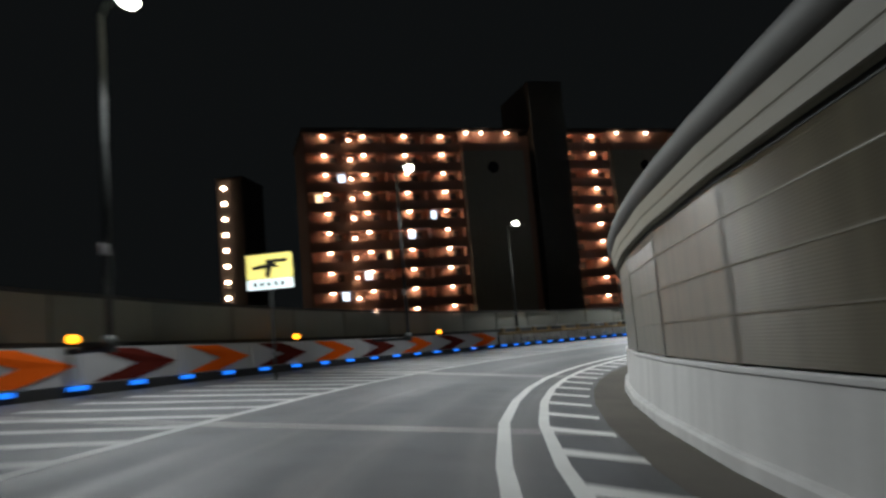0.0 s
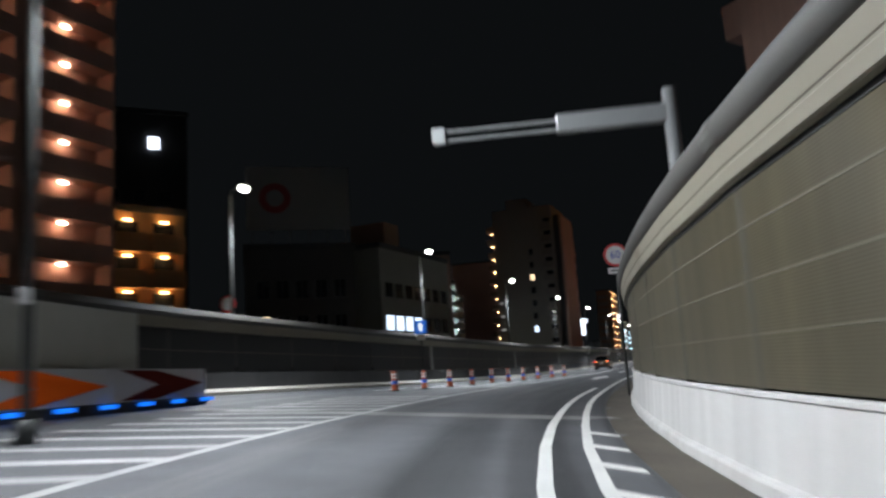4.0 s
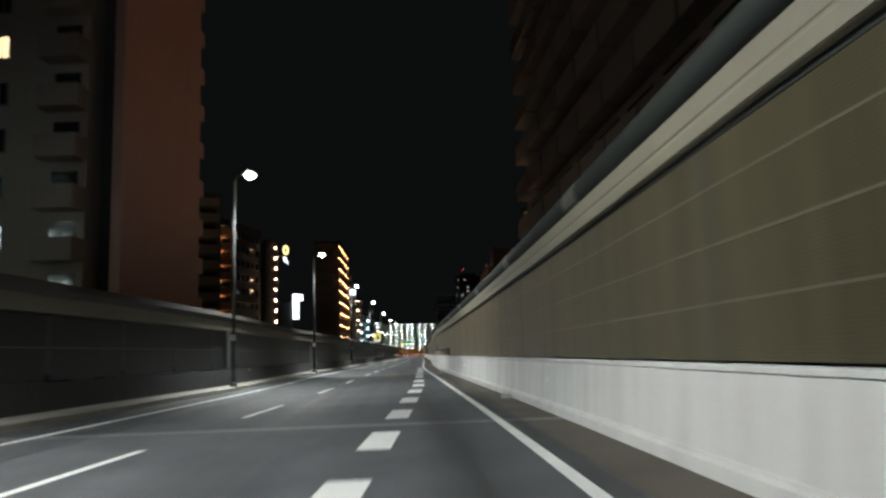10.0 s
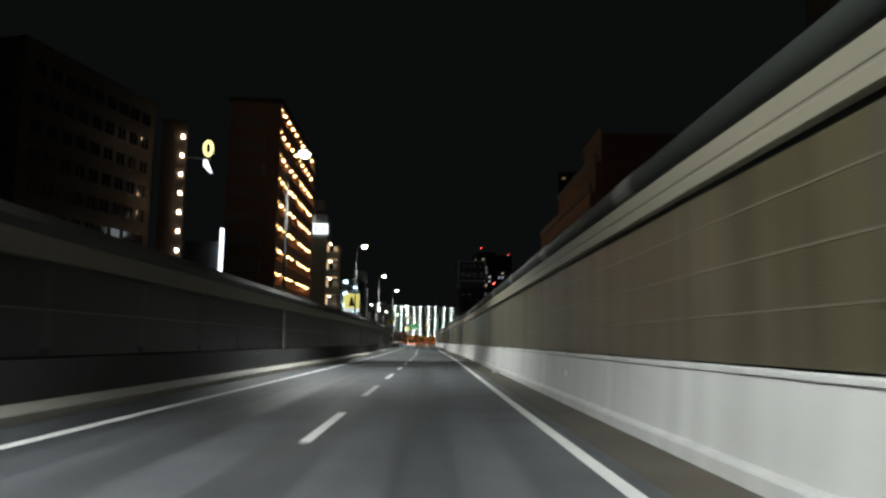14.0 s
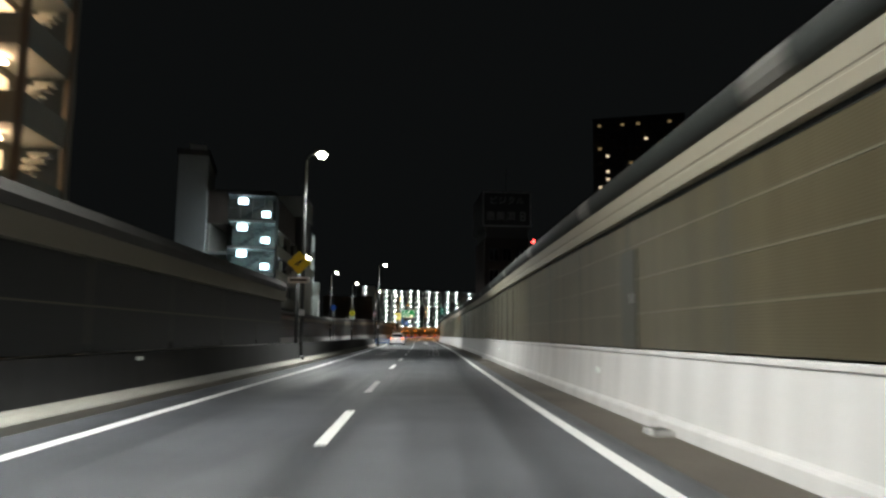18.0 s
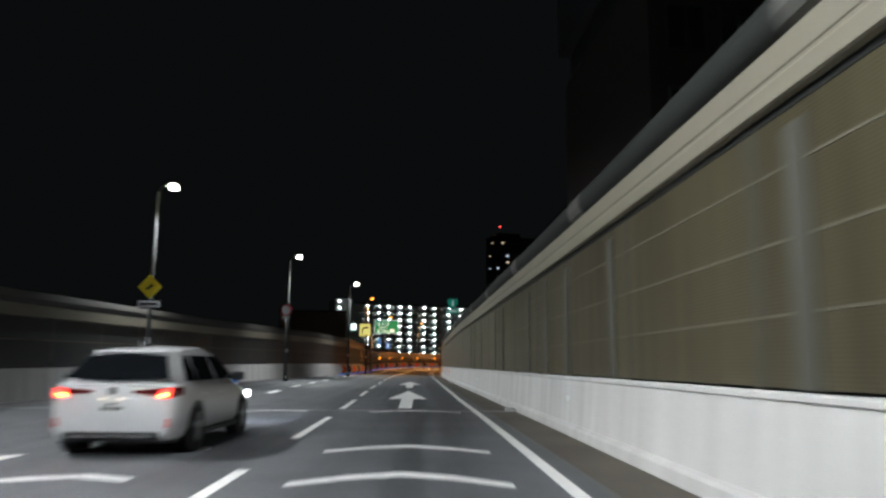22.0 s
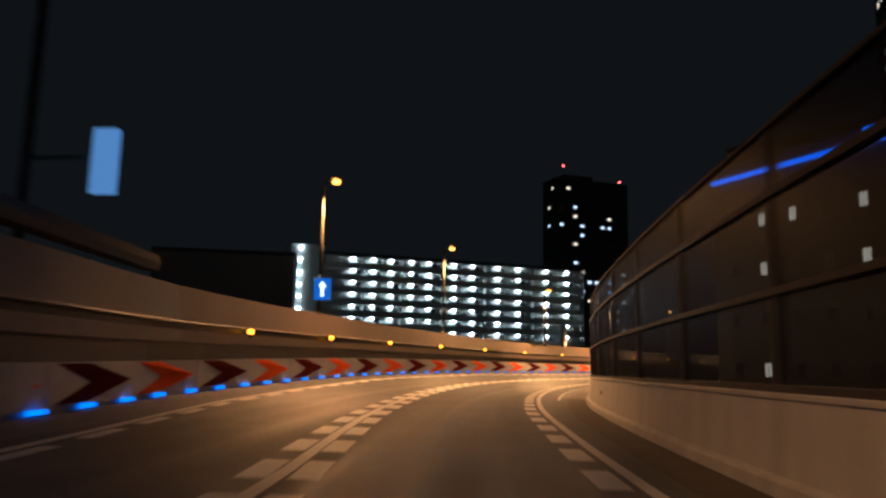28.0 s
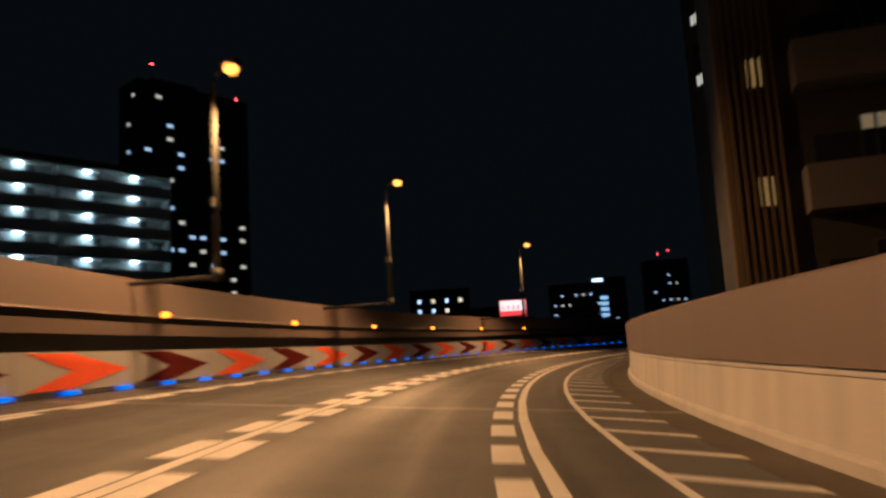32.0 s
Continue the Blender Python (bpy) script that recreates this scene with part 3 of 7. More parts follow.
EXIT = along([(430, -5.5), (470, -7.0), (502, -7.4), (520, -7.6)])
THICK = along([(145, -2.5), (148.4, -2.4), (153.6, -2.3), (158, -2.15), (165, -1.75), (171, -1.45), (208, 0.45), (230, 1.15), (246, 1.45)])
starts = [100, 107.6, 115.2, 122.8, 130.2, 139.4, 148.5, 157, 166.5, 175.5, 185.5, 194.9, 204.8, 213.7, 226, 234.8, 243, 251.4, 260, 269, 277, 284.9, 292.9, 300.8, 308.7, 316.7,
          324.6, 332.5, 339.8, 345.6, 352.4, 360.3, 371.9, 380.8, 390.7, 400.2, 409.7, 420, 429.5, 438.5, 447, 456, 465, 474.6, 484.8, 494.5, 505]
first = None
for a in starts:
    bm = strip(a, a + (3.9 if a < 415 else 5.2), lambda q: LANE(q) - 0.075, lambda q: LANE(q) + 0.075)
    if first is None:
        first = structure(link("lane_dashes", bm, PAINT), "thin white lane dashes between the two lanes", "road marking")
    else:
        part("dash", bm, PAINT, first)
dashes("merge_dashes", 145.7, 216.0, 2.3, 2.45, THICK, 0.46, "thick short dashes along the merging lane")
dashes("merge_dashes_end", 218.3, 251.0, 2.4, 2.65, THICK, 0.42, "thick short dashes where the merging lane ends")
dashes("exit_dashes", 432.4, 520, 3.5, 5.0, EXIT, 0.3, "thick short dashes along the joining lane")


# ---- street lamps ----
WHITE_PLATE = mat("white_label_plate", (0.7, 0.7, 0.7), 0.4, scale=5, vary=0.06)


def street_lamp(x, y, z0, top, lean, orange, reach=0.55, power=1.0, tilt=20, wide=140):
    """A tapered pole with a short arm, a shallow head and a bowl; lean is the world heading of the arm in degrees."""
    lamp = tagged(new("street_lamp"), "tall grey steel street lamp, %s, above the wall" % ("lit orange" if orange else "lit cold white"), "street lamp", "street lamps along the expressway")
    lamp.location = (x, y, z0)
    h = top - z0
    a = radians(lean)
    d = Vector((-math.sin(a), math.cos(a), 0))
    bm = bmesh.new()
    k = 1.4 if orange else 1.0
    tube(bm, [(0, 0, 0), (0, 0, h * 0.5), (0, 0, h - 0.25)], [0.085 * k, 0.07 * k, 0.05 * k], 10)
    part("pole", bm, POLE, lamp, smooth=True)
    bm = bmesh.new()
    tube(bm, [(0, 0, 0), (0, 0, 0.35)], 0.16, 10)
    part("pole_foot", bm, POLE, lamp, smooth=True)
    bm = bmesh.new()
    tube(bm, [(0, 0, h - 0.3), d * 0.12 + Vector((0, 0, h - 0.02)), d * (reach - 0.2) + Vector((0, 0, h + 0.08))], 0.035, 8)
    part("arm", bm, POLE, lamp, smooth=True)
    if z0 > -3:
        bm = bmesh.new()
        m2 = Matrix.Rotation(a + radians(90), 4, "Z")
        box(bm, (-0.11, -0.115, 2.05), (0.11, -0.095, 2.3), m2, bevel=0.004)
        part("label_plate", bm, WHITE_PLATE, lamp, "small white number plate, blank")
    t = Matrix.Translation(d * (reach - 0.2) + Vector((0, 0, h + 0.06))) @ Matrix.Rotation(a, 4, "Z")
    bm = bmesh.new()
    box(bm, (-0.13, -0.08, 0.02), (0.13, 0.5, 0.12), t, bevel=0.04)
    part("head", bm, POLE, lamp)
    bm = bmesh.new()
    bmesh.ops.create_uvsphere(bm, u_segments=14, v_segments=10, radius=1.0)
    for v in bm.verts:
        v.co = t @ Vector((v.co.x * 0.2, 0.24 + v.co.y * 0.23, -0.06 + v.co.z * 0.16))
    part("bowl", bm, LAMP_ORANGE if orange else LAMP_WHITE, lamp, "glowing lamp bowl", smooth=True)
    ld = bpy.data.lights.new("lamp_light", "SPOT")
    ld.energy = (ORANGE_W if orange else WHITE_W) * power
    ld.color = (1.0, 0.42, 0.11) if orange else (0.98, 1.0, 0.93)
    ld.shadow_soft_size = 0.15
    ld.spot_size, ld.spot_blend = radians(150 if orange else wide), 0.5 if orange else 0.85
    lo = new("lamp_light", ld)
    lo.parent = lamp
    lo.location = t @ Vector((0, 0.45, -0.36))
    lo.rotation_euler = (radians(tilt), 0, a)
    return lamp


WHITE_LAMPS = [(14.6, -7.8), (31.3, -7.0), (49.6, -10.3), (63.3, -9.9), (78.3, -6.55), (96.3, -12.6), (116.3, -10.8), (137.6, -9.9), (161, -9.4), (185, -8.4), (210, -6.9), (236, -6.5), (263, -5.9),
               (290.8, -5.8), (322, -5.8), (350.6, -5.6), (376, -5.2), (428, -5.8), (439.5, -12.7), (459, -11.8), (481, -9.4), (505.6, -7.2)]
ORANGE_LAMPS = [(528.1, -6.9), (576.2, -9.5), (598.0, -9.75)]
COVER_BOX = mat("pole_cover_paint", (0.24, 0.24, 0.23), 0.6, scale=2, vary=0.12, streak=0.4)
for s, o in WHITE_LAMPS + ORANGE_LAMPS:
    lens = o + 0.35
    p = road(s, lens - 0.6)
    lamp = street_lamp(p.x, p.y, p.z + (2.95 if s > 560 else 0.95 if s < 40 else 0.0), (9.1 if s < 490 else 9.75 if s < 510 else 10.45 if s > 570 else 10.1) + p.z * 0.4, heading(s) - 90, (s, o) in ORANGE_LAMPS, 0.62, 0.55 if s < 60 else 0.7 if s == 528.1 else 1.0, 20 if s > 510 else 44 if s < 90 else 29, 150 if s < 90 else 140)
    if s < 40:
        bm = bmesh.new()
        tube(bm, [road(s, -9.15, 0.93) - lamp.location, Vector((0, 0, 0.1))], 0.07, 8)
        part("bracket", bm, POLE, lamp, "barrier bracket")
for s, o in WHITE_LAMPS:
    if 100 < s < 372:
        w = L_WALL(s)
        bm = post_box(s, w - 0.06, w - 0.11, 0.9, 3.1, 0.22)
        structure(link("pole_cover", bm, COVER_BOX), "grey steel cover over a lamp foot in the noise wall", "wall trim")
for x, y in ((-8.7, 499.1), (0.6, 513.3), (10.6, 525.3), (29.9, 544.1)):
    near = int(np.argmin((_ax - x) ** 2 + (_ay - y) ** 2))
    wall_top = road(_ss[near], L_OUTER(_ss[near]) - 0.15, 2.85)
    lamp = street_lamp(x - 0.45, y + 0.38, wall_top.z - 0.1, 9.22, -150, True, 0.7)
    bm = bmesh.new()
    tube(bm, [wall_top - lamp.location, Vector((0, 0, 0.12))], 0.07, 8)
    part("bracket", bm, POLE, lamp, "wall bracket")
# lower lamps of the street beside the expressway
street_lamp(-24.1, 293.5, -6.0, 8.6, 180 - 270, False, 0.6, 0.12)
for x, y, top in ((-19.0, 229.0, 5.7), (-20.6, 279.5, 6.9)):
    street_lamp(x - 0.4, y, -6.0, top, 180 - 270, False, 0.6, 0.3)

# ---- buildings ----
PINK_DARK = mat("dull_pink_render", (0.22, 0.14, 0.11), 0.8, scale=0.6, vary=0.15, streak=0.35)
PINK = mat("pink_render", (0.42, 0.26, 0.21), 0.8, scale=0.6, vary=0.12, streak=0.3)
GREY_WALL = mat("grey_render", (0.34, 0.33, 0.29), 0.85, scale=0.5, vary=0.12, streak=0.4)
DARK_WALL = mat("dark_render", (0.09, 0.09, 0.09), 0.85, scale=0.5, vary=0.15, streak=0.3)
WHITE_WALL = mat("white_render", (0.48, 0.50, 0.47), 0.8, scale=0.5, vary=0.08, streak=0.3)
BROWN_TILE = mat("brown_tile", (0.30, 0.17, 0.11), 0.6, scale=1.0, vary=0.15)
ROOF = mat("roof_felt", (0.08, 0.08, 0.08), 0.9, scale=1.0)
DARK_GLASS = mat("dark_window_glass", (0.02, 0.022, 0.025), 0.08, 0.0, scale=1.0, vary=0.1, bump=0.0, spec=0.8)
LIT_WARM = glow("window_lit_warm", (1.0, 0.72, 0.38), 1.6)
LIT_COOL = glow("window_lit_cool", (0.75, 0.88, 1.0), 1.6)
BULB_WARM = glow("bulb_warm", (1.0, 0.62, 0.36), 30)
BULB_WHITE = glow("bulb_white", (0.88, 1.0, 0.92), 25.2)
BULB_STAIR = glow("bulb_stair", (0.82, 0.93, 1.0), 15)
BULB_BRICK_FILL = glow("bulb_brick_fill", (1.0, 0.66, 0.38), 55)
BULB_GOLD = glow("bulb_gold", (1.0, 0.58, 0.22), 20)


def site(name, p, q, label, category, base=-6.0, flip=False, group=""):
    """An empty at a building's corner: x runs along the front from p to q, y points away from the viewer's side."""
    p, q = Vector((*p, 0)), Vector((*q, 0))
    u = (q - p).normalized()
    v = Vector((-u.y, u.x, 0))
    if flip:
        v = -v
    m = Matrix(((u.x, v.x, 0, p.x), (u.y, v.y, 0, p.y), (0, 0, 1, base), (0, 0, 0, 1)))
    ob = tagged(new(name), label, category, group)
    ob.matrix_world = m
    return ob, (q - p).length


def shared(name, bm, material):
    me = bpy.data.meshes.new(name)
    bm.normal_update()
    bm.to_mesh(me)
    bm.free()
    me.materials.append(material)
    return me


def piece(name, me, parent, place, label="", face=None):
    ob = new(name, me)
    ob.parent = parent
    ob.matrix_local = (face if face is not None else Matrix()) @ Matrix.Translation(place)
    if label:
        ob["label"] = label
    return ob


def block(b, name, lo, hi, material, label="", bevel=0.0):
    return part(name, boxed(lo, hi, bevel), material, b, label)


def bulb_mesh(material, size=(0.28, 0.2, 0.12)):
    bm = bmesh.new()
    box(bm, (-size[0] / 2, -size[1] / 2, -size[2]), (size[0] / 2, size[1] / 2, 0), bevel=0.03)
    return shared("bulb", bm, material)


def gallery(b, x0, x1, floors, z_top, pitch, depth, wall, bulbs, bulb, rail_h=1.05, fins=(), recess=1.4, doors=True, lamp_y=None):
    """Open access galleries: slabs, solid balustrades, dividing fins and a recessed wall with doors, a lamp under each slab."""
    z_low = z_top - pitch * floors
    block(b, "body", (x0, recess, 0), (x1, depth, z_top + 0.25), wall)
    block(b, "plinth", (x0, 0.02, 0), (x1, recess, z_low + 0.01), wall)
    slab = shared("slab", boxed((x0 - 0.1, 0, -0.09), (x1 + 0.1, recess + 0.01, 0.09)), wall)
    bal = shared("balustrade", boxed((x0, 0.0, 0.092), (x1, 0.12, rail_h), 0.015), wall)
    door = shared("door", boxed((-0.42, recess - 0.04, 0.1), (0.42, recess + 0.02, 2.05), 0.01), DARK_WALL)
    for k in range(floors + 1):
        z = z_low + pitch * k
        piece("slab", slab, b, (0, 0, z))
        if k < floors:
            piece("balustrade", bal, b, (0, 0, z))
            for x in bulbs:
                if x0 < x < x1:
                    piece("gallery_lamp", bulb, b, (x, recess - 0.35 if lamp_y is None else lamp_y, z + pitch - 0.10))
                    if doors:
                        piece("door", door, b, (x + 1.1, 0, z))
    fin = shared("fin", boxed((-0.09, 0.01, z_low), (0.09, recess, z_top)), wall)
    for x in fins:
        piece("fin", fin, b, (x, 0, 0))



HOTEL = mat("dark_brown_tile", (0.12, 0.08, 0.06), 0.6, scale=0.8, vary=0.15)
STAIR_GLOW = glow("dim_orange_glow", (1.0, 0.50, 0.16), 0.22)
LIT_PALE = glow("stair_lit_pale", (0.85, 0.87, 0.9), 0.5)
LIT_TOWER, LIT_TOWER_COOL = glow("tower_window_warm", (1.0, 0.78, 0.5), 0.7), glow("tower_window_cool", (0.8, 0.92, 1.0), 0.7)
LIT_DIM = glow("window_lit_dim", (1.0, 0.70, 0.30), 0.16)
CORNER_GLOW = glow("corner_light_golden", (1.0, 0.52, 0.12), 0.25)
LIT_LANDING = glow("landing_lit", (1.0, 0.95, 0.85), 0.14)
SIGN_COOL = glow("sign_cool", (0.6, 0.85, 1.0), 0.8)
SIGN_BOX = mat("sign_box_sheet", (0.05, 0.05, 0.055), 0.7, scale=2)
SIGN_GREY = mat("sign_letter_grey", (0.50, 0.50, 0.50), 0.6, scale=3)
NIGHT_TILE = mat("black_tile", (0.035, 0.034, 0.03), 0.6, scale=1.0, vary=0.2)
SLAB_DARK = mat("balcony_dark", (0.14, 0.13, 0.12), 0.8, scale=1.0)
BLACK0 = mat("black_letter", (0.02, 0.02, 0.02), 0.6, scale=5)
RED_PRINT0 = mat("faded_red_print", (0.30, 0.05, 0.05), 0.6, scale=5)
STAIR_GLASS = glass("stair_glass", (0.75, 0.85, 0.85), 0.06, 0.2)

Z = 6.0
SLAB = mat("balcony_concrete", (0.26, 0.22, 0.19), 0.8, scale=1.0, vary=0.12, streak=0.4)
MULLION = mat("window_frame_metal", (0.10, 0.10, 0.10), 0.4, 0.6, scale=3)
SIGN_WHITE = glow("building_sign_white", (0.92, 0.97, 1.0), 2.2)
SIGN_ORANGE = glow("crown_orange", (1.0, 0.36, 0.05), 1.15)
SIGN_YELLOW = glow("building_sign_yellow", (1.0, 0.85, 0.35), 1.6)
SIGN_RED = glow("building_sign_red", (1.0, 0.06, 0.05), 1.4)
NEON_BLUE = glow("neon_blue", (0.03, 0.20, 1.0), 2.2)
RED_LIGHT = glow("obstruction_light", (1.0, 0.05, 0.04), 12)
BRICK_ORANGE = mat("orange_brick", (0.46, 0.23, 0.125), 0.8, scale=1.2, vary=0.2)


def side(x, y, turn):
    """A face frame of a building: origin in its plan, turned so that -y looks outward."""
    return Matrix.Translation((x, y, 0)) @ Matrix.Rotation(radians(turn), 4, "Z")


def window_set(w, h, lit):
    """Meshes of one window size: frame and pane, dark, warm and cool."""
    fr = bmesh.new()
    for a, b in (((-w / 2, -0.05, 0), (-w / 2 + 0.06, 0.02, h)), ((w / 2 - 0.06, -0.05, 0), (w / 2, 0.02, h)), ((-w / 2, -0.05, h), (w / 2, 0.02, h + 0.06)),
                 ((-w / 2 - 0.05, -0.1, -0.06), (w / 2 + 0.05, 0.02, 0)), ((-0.03, -0.05, 0), (0.03, 0.02, h))):
        box(fr, a, b)
    frame_me = shared("window_frame", fr, MULLION)
    panes = [shared("pane", boxed((-w / 2 + 0.06, -0.03, 0), (w / 2 - 0.06, -0.005, h)), m) for m in [DARK_GLASS] + list(lit)]
    return frame_me, panes


def windows(b, face, xs, zs, w, h, chance, seed, lit):
    rng = random.Random(seed)
    frame_me, panes = window_set(w, h, lit)
    for z in zs:
        for x in xs:
            win = piece("window", frame_me, b, (x, 0, z), face=face)
            k = 1 + rng.randrange(len(lit)) if rng.random() < chance else 0
            p = new("pane", panes[k])
            p.parent = win
            if k:
                p["label"] = "lit pane"


def balcony_rows(b, face, x0, x1, zs, wall, out=1.1, rail=1.05, each=0.0, lamps=(), lamp=None, dark=True):
    """Projecting balconies: slab, solid front, dividers and dark glazed doors behind; lamps hang below the slab above."""
    spans = [(x0, x1)] if not each else [(x0 + each * i + 0.12, x0 + each * (i + 1) - 0.12) for i in range(int(round((x1 - x0) / each)))]
    for a, c in spans:
        bm = bmesh.new()
        box(bm, (a, -out, -0.16), (c, -0.003, 0.0))
        box(bm, (a, -out, 0.001), (c, -out + 0.1, rail))
        box(bm, (a, -out + 0.1, 0.001), (a + 0.1, -0.003, rail))
        box(bm, (c - 0.1, -out + 0.1, 0.001), (c, -0.003, rail))
        me = shared("balcony", bm, wall)
        glaz = shared("balcony_door", boxed((a + 0.4, -0.04, 0.05), (c - 0.4, -0.004, 2.0)), DARK_GLASS)
        for z in zs:
            bal = piece("balcony", me, b, (0, 0, z), face=face)
            if dark:
                d = new("balcony_door", glaz)
                d.parent = bal
    for z in zs:
        for x in lamps:
            piece("balcony_lamp", lamp, b, (x, -0.3, z + 2.1), face=face)


def lamp_column(b, face, x, z_top, n, pitch, me, y=-0.12):
    for k in range(n):
        piece("stair_lamp", me, b, (x, y, z_top - k * pitch), face=face)


def tower(name, p, q, depth, top, wall, label, category="building", base=-6.0):
    b, L = site(name, p, q, label, category, base)
    block(b, "body", (0, 0, 0), (L, depth, top + Z), wall)
    bm = boxed((-0.12, -0.12, top + Z + 0.002), (L + 0.12, depth + 0.12, top + Z + 0.5), 0.02)
    part("roof", bm, ROOF, b)
    return b, L


def steps(a, b, n):
    return [a + (b - a) * (i + 0.5) / n for i in range(n)]


def red_light(b, x, y, z):
    bm = bmesh.new()
    bmesh.ops.create_uvsphere(bm, u_segments=8, v_segments=6, radius=0.28)
    bmesh.ops.translate(bm, verts=bm.verts, vec=(x, y, z))
    part("obstruction_light", bm, RED_LIGHT, b, "red roof light")
    bm = bmesh.new()
    tube(bm, [(x, y, z - 3.0), (x, y, z - 0.2)], 0.08, 6)
    part("light_mast", bm, STEEL, b)


warm = bulb_mesh(BULB_WARM, (0.36, 0.26, 0.14))
warm_small = bulb_mesh(BULB_WARM, (0.3, 0.2, 0.2))
white = bulb_mesh(BULB_WHITE, (0.55, 0.3, 0.16))

# ---- round the first bend ----
b, L = site("apartment_block", (-32.94, -77.9), (-25.7, -15.8), "long ten-storey pink apartment block with lit galleries", "apartment block")
gallery(b, 0.0, 19.6, 10, 27.9 + Z, 2.4, 11, PINK, [2.5, 7.4, 12.6, 17.4], warm, fins=(0.1, 5.0, 10.0, 15.0, 19.5))
gallery(b, 34.2, 40.6, 10, 27.9 + Z, 2.4, 11, PINK, [34.6, 38.8], warm, fins=(34.3, 40.5))
gallery(b, 50.3, 56.2, 10, 27.9 + Z, 2.4, 11, PINK, [53.8], warm, fins=(50.4, 56.1))
gallery(b, 57.0, 62.5, 10, 27.9 + Z, 2.4, 11, PINK, [59.8], warm, fins=(57.1, 62.4), doors=False)
block(b, "stair_shaft", (19.7, -0.6, 0), (27.9, 10, 25.4 + Z), GREY_WALL)
block(b, "top_gallery", (19.7, 0.4, 25.41 + Z), (27.9, 10, 28.15 + Z), PINK)
block(b, "top_rail", (19.7, -0.5, 25.42 + Z), (27.9, 0.38, 26.5 + Z), PINK)
block(b, "link_wall", (28.0, 0.3, 0), (29.2, 10, 27.6 + Z), PINK)
block(b, "lift_tower", (29.3, -1.0, 0), (34.1, 9, 34.6 + Z), DARK_WALL)
block(b, "stair_shaft", (40.7, -0.6, 0), (50.2, 10, 25.4 + Z), GREY_WALL)
block(b, "top_gallery", (40.7, 0.4, 25.41 + Z), (50.2, 10, 28.15 + Z), PINK)
block(b, "top_rail", (40.7, -0.5, 25.42 + Z), (50.2, 0.38, 26.5 + Z), PINK)
block(b, "lift_tower", (56.3, 0.5, 0), (56.95, 9, 30.6 + Z), PINK)
block(b, "roof", (-0.2, -0.2, 28.2 + Z), (62.7, 11.2, 28.5 + Z), ROOF)
for x in (23.6, 45.6):
    bm = bmesh.new()
    tube(bm, [(x, -0.62, 23.2 + Z), (x, -0.72, 23.2 + Z)], 0.75, 20)
    part("vent", bm, DARK_GLASS, b, "dark round vent")
for x in (20.5, 22.5, 26.0, 42.0, 46.5):
    piece("gallery_lamp", warm, b, (x, -0.2, 27.9 + Z))
lamp_column(b, Matrix(), 5.4, 27.0 + Z, 10, 2.4, warm_small, y=-0.16)
for k in range(9):
    win = (2.9 * k) % 17 + 1.2
    piece("lit_window", shared("lit_window", boxed((-0.4, -0.03, 0), (0.4, 0.02, 1.1)), LIT_COOL if k % 3 else LIT_WARM), b, (win, 1.36, 5.2 + Z + 2.4 * (k % 8)))

b, L = tower("apartment_tower", (-77.5, -83.0), (-75.0, -79.0), 9, 32.5, DARK_WALL, "dark far apartment tower with one column of stair lamps", "tower")
lamp_column(b, Matrix(), 1.4, 31.4 + Z, 9, 2.7, bulb_mesh(BULB_WARM, (0.7, 0.3, 0.5)))
b, L = tower("apartment_tower", (-52.0, 5.0), (-43.5, 13.5), 9, 30.0, DARK_WALL, "dark residential tower with a small white roof sign", "tower")
windows(b, Matrix(), steps(1, L - 1, 4), [4.0 + 2.8 * k for k in range(9)], 1.2, 1.2, 0.05, 3, [LIT_WARM])
block(b, "roof_sign", (8.1, -0.2, 26.1 + Z), (9.2, -0.02, 27.4 + Z), SIGN_WHITE, "glowing white square sign")

b, L = tower("office_building", (-29.8, -12.5), (-27.2, -7.6), 9, 13.2, mat("ochre_render", (0.40, 0.24, 0.11), 0.8, scale=0.6, vary=0.12, streak=0.3), "low ochre building with bands of balconies")
# bulbs are added under each balcony to give the facade its orange light
balcony_rows(b, Matrix(), 0.3, L - 0.3, [1.5 + 2.45 * k + 0.3 for k in range(7)], mat("ochre_balcony", (0.5, 0.30, 0.14), 0.8, scale=1), each=2.5, lamps=(1.5, 4.0), lamp=bulb_mesh(glow("bulb_orange_fill", (1.0, 0.5, 0.15), 22), (0.5, 0.2, 0.1)))
b, L = tower("billboard_building", (-28.9, 2.3), (-21.3, 7.6), 9, 12.2, DARK_WALL, "dark office building under a large unlit billboard")
windows(b, Matrix(), steps(0.6, L - 0.6, 5), [2.0 + 3.0 * k for k in range(5)], 1.1, 1.5, 0.06, 9, [LIT_WARM, LIT_COOL])
board = block(b, "billboard", (0.2, 0.4, 14.0 + Z), (L - 0.2, 0.7, 19.6 + Z), mat("billboard_sheet", (0.26, 0.26, 0.25), 0.6, scale=1.5, vary=0.06))
bm = bmesh.new()
n = 24
ring = [[bm.verts.new((2.6 + r * math.cos(2 * math.pi * k / n), 0.39, 16.8 + Z + r * math.sin(2 * math.pi * k / n))) for k in range(n)] for r in (0.75, 1.35)]
for k in range(n):
    bm.faces.new((ring[0][k], ring[0][(k + 1) % n], ring[1][(k + 1) % n], ring[1][k]))
part("ring_mark", bm, RED_PRINT0, board, "dark red ring")
for x in np.arange(0.6, L, 1.6):
    block(b, "billboard_strut", (x, 0.72, 12.7 + Z), (x + 0.12, 0.84, 19.2 + Z), STEEL)
b, L = tower("office_building", (-21.3, 12.8), (-20.0, 28.4), 10, 13.0, GREY_WALL, "grey office building with one lit row of windows")
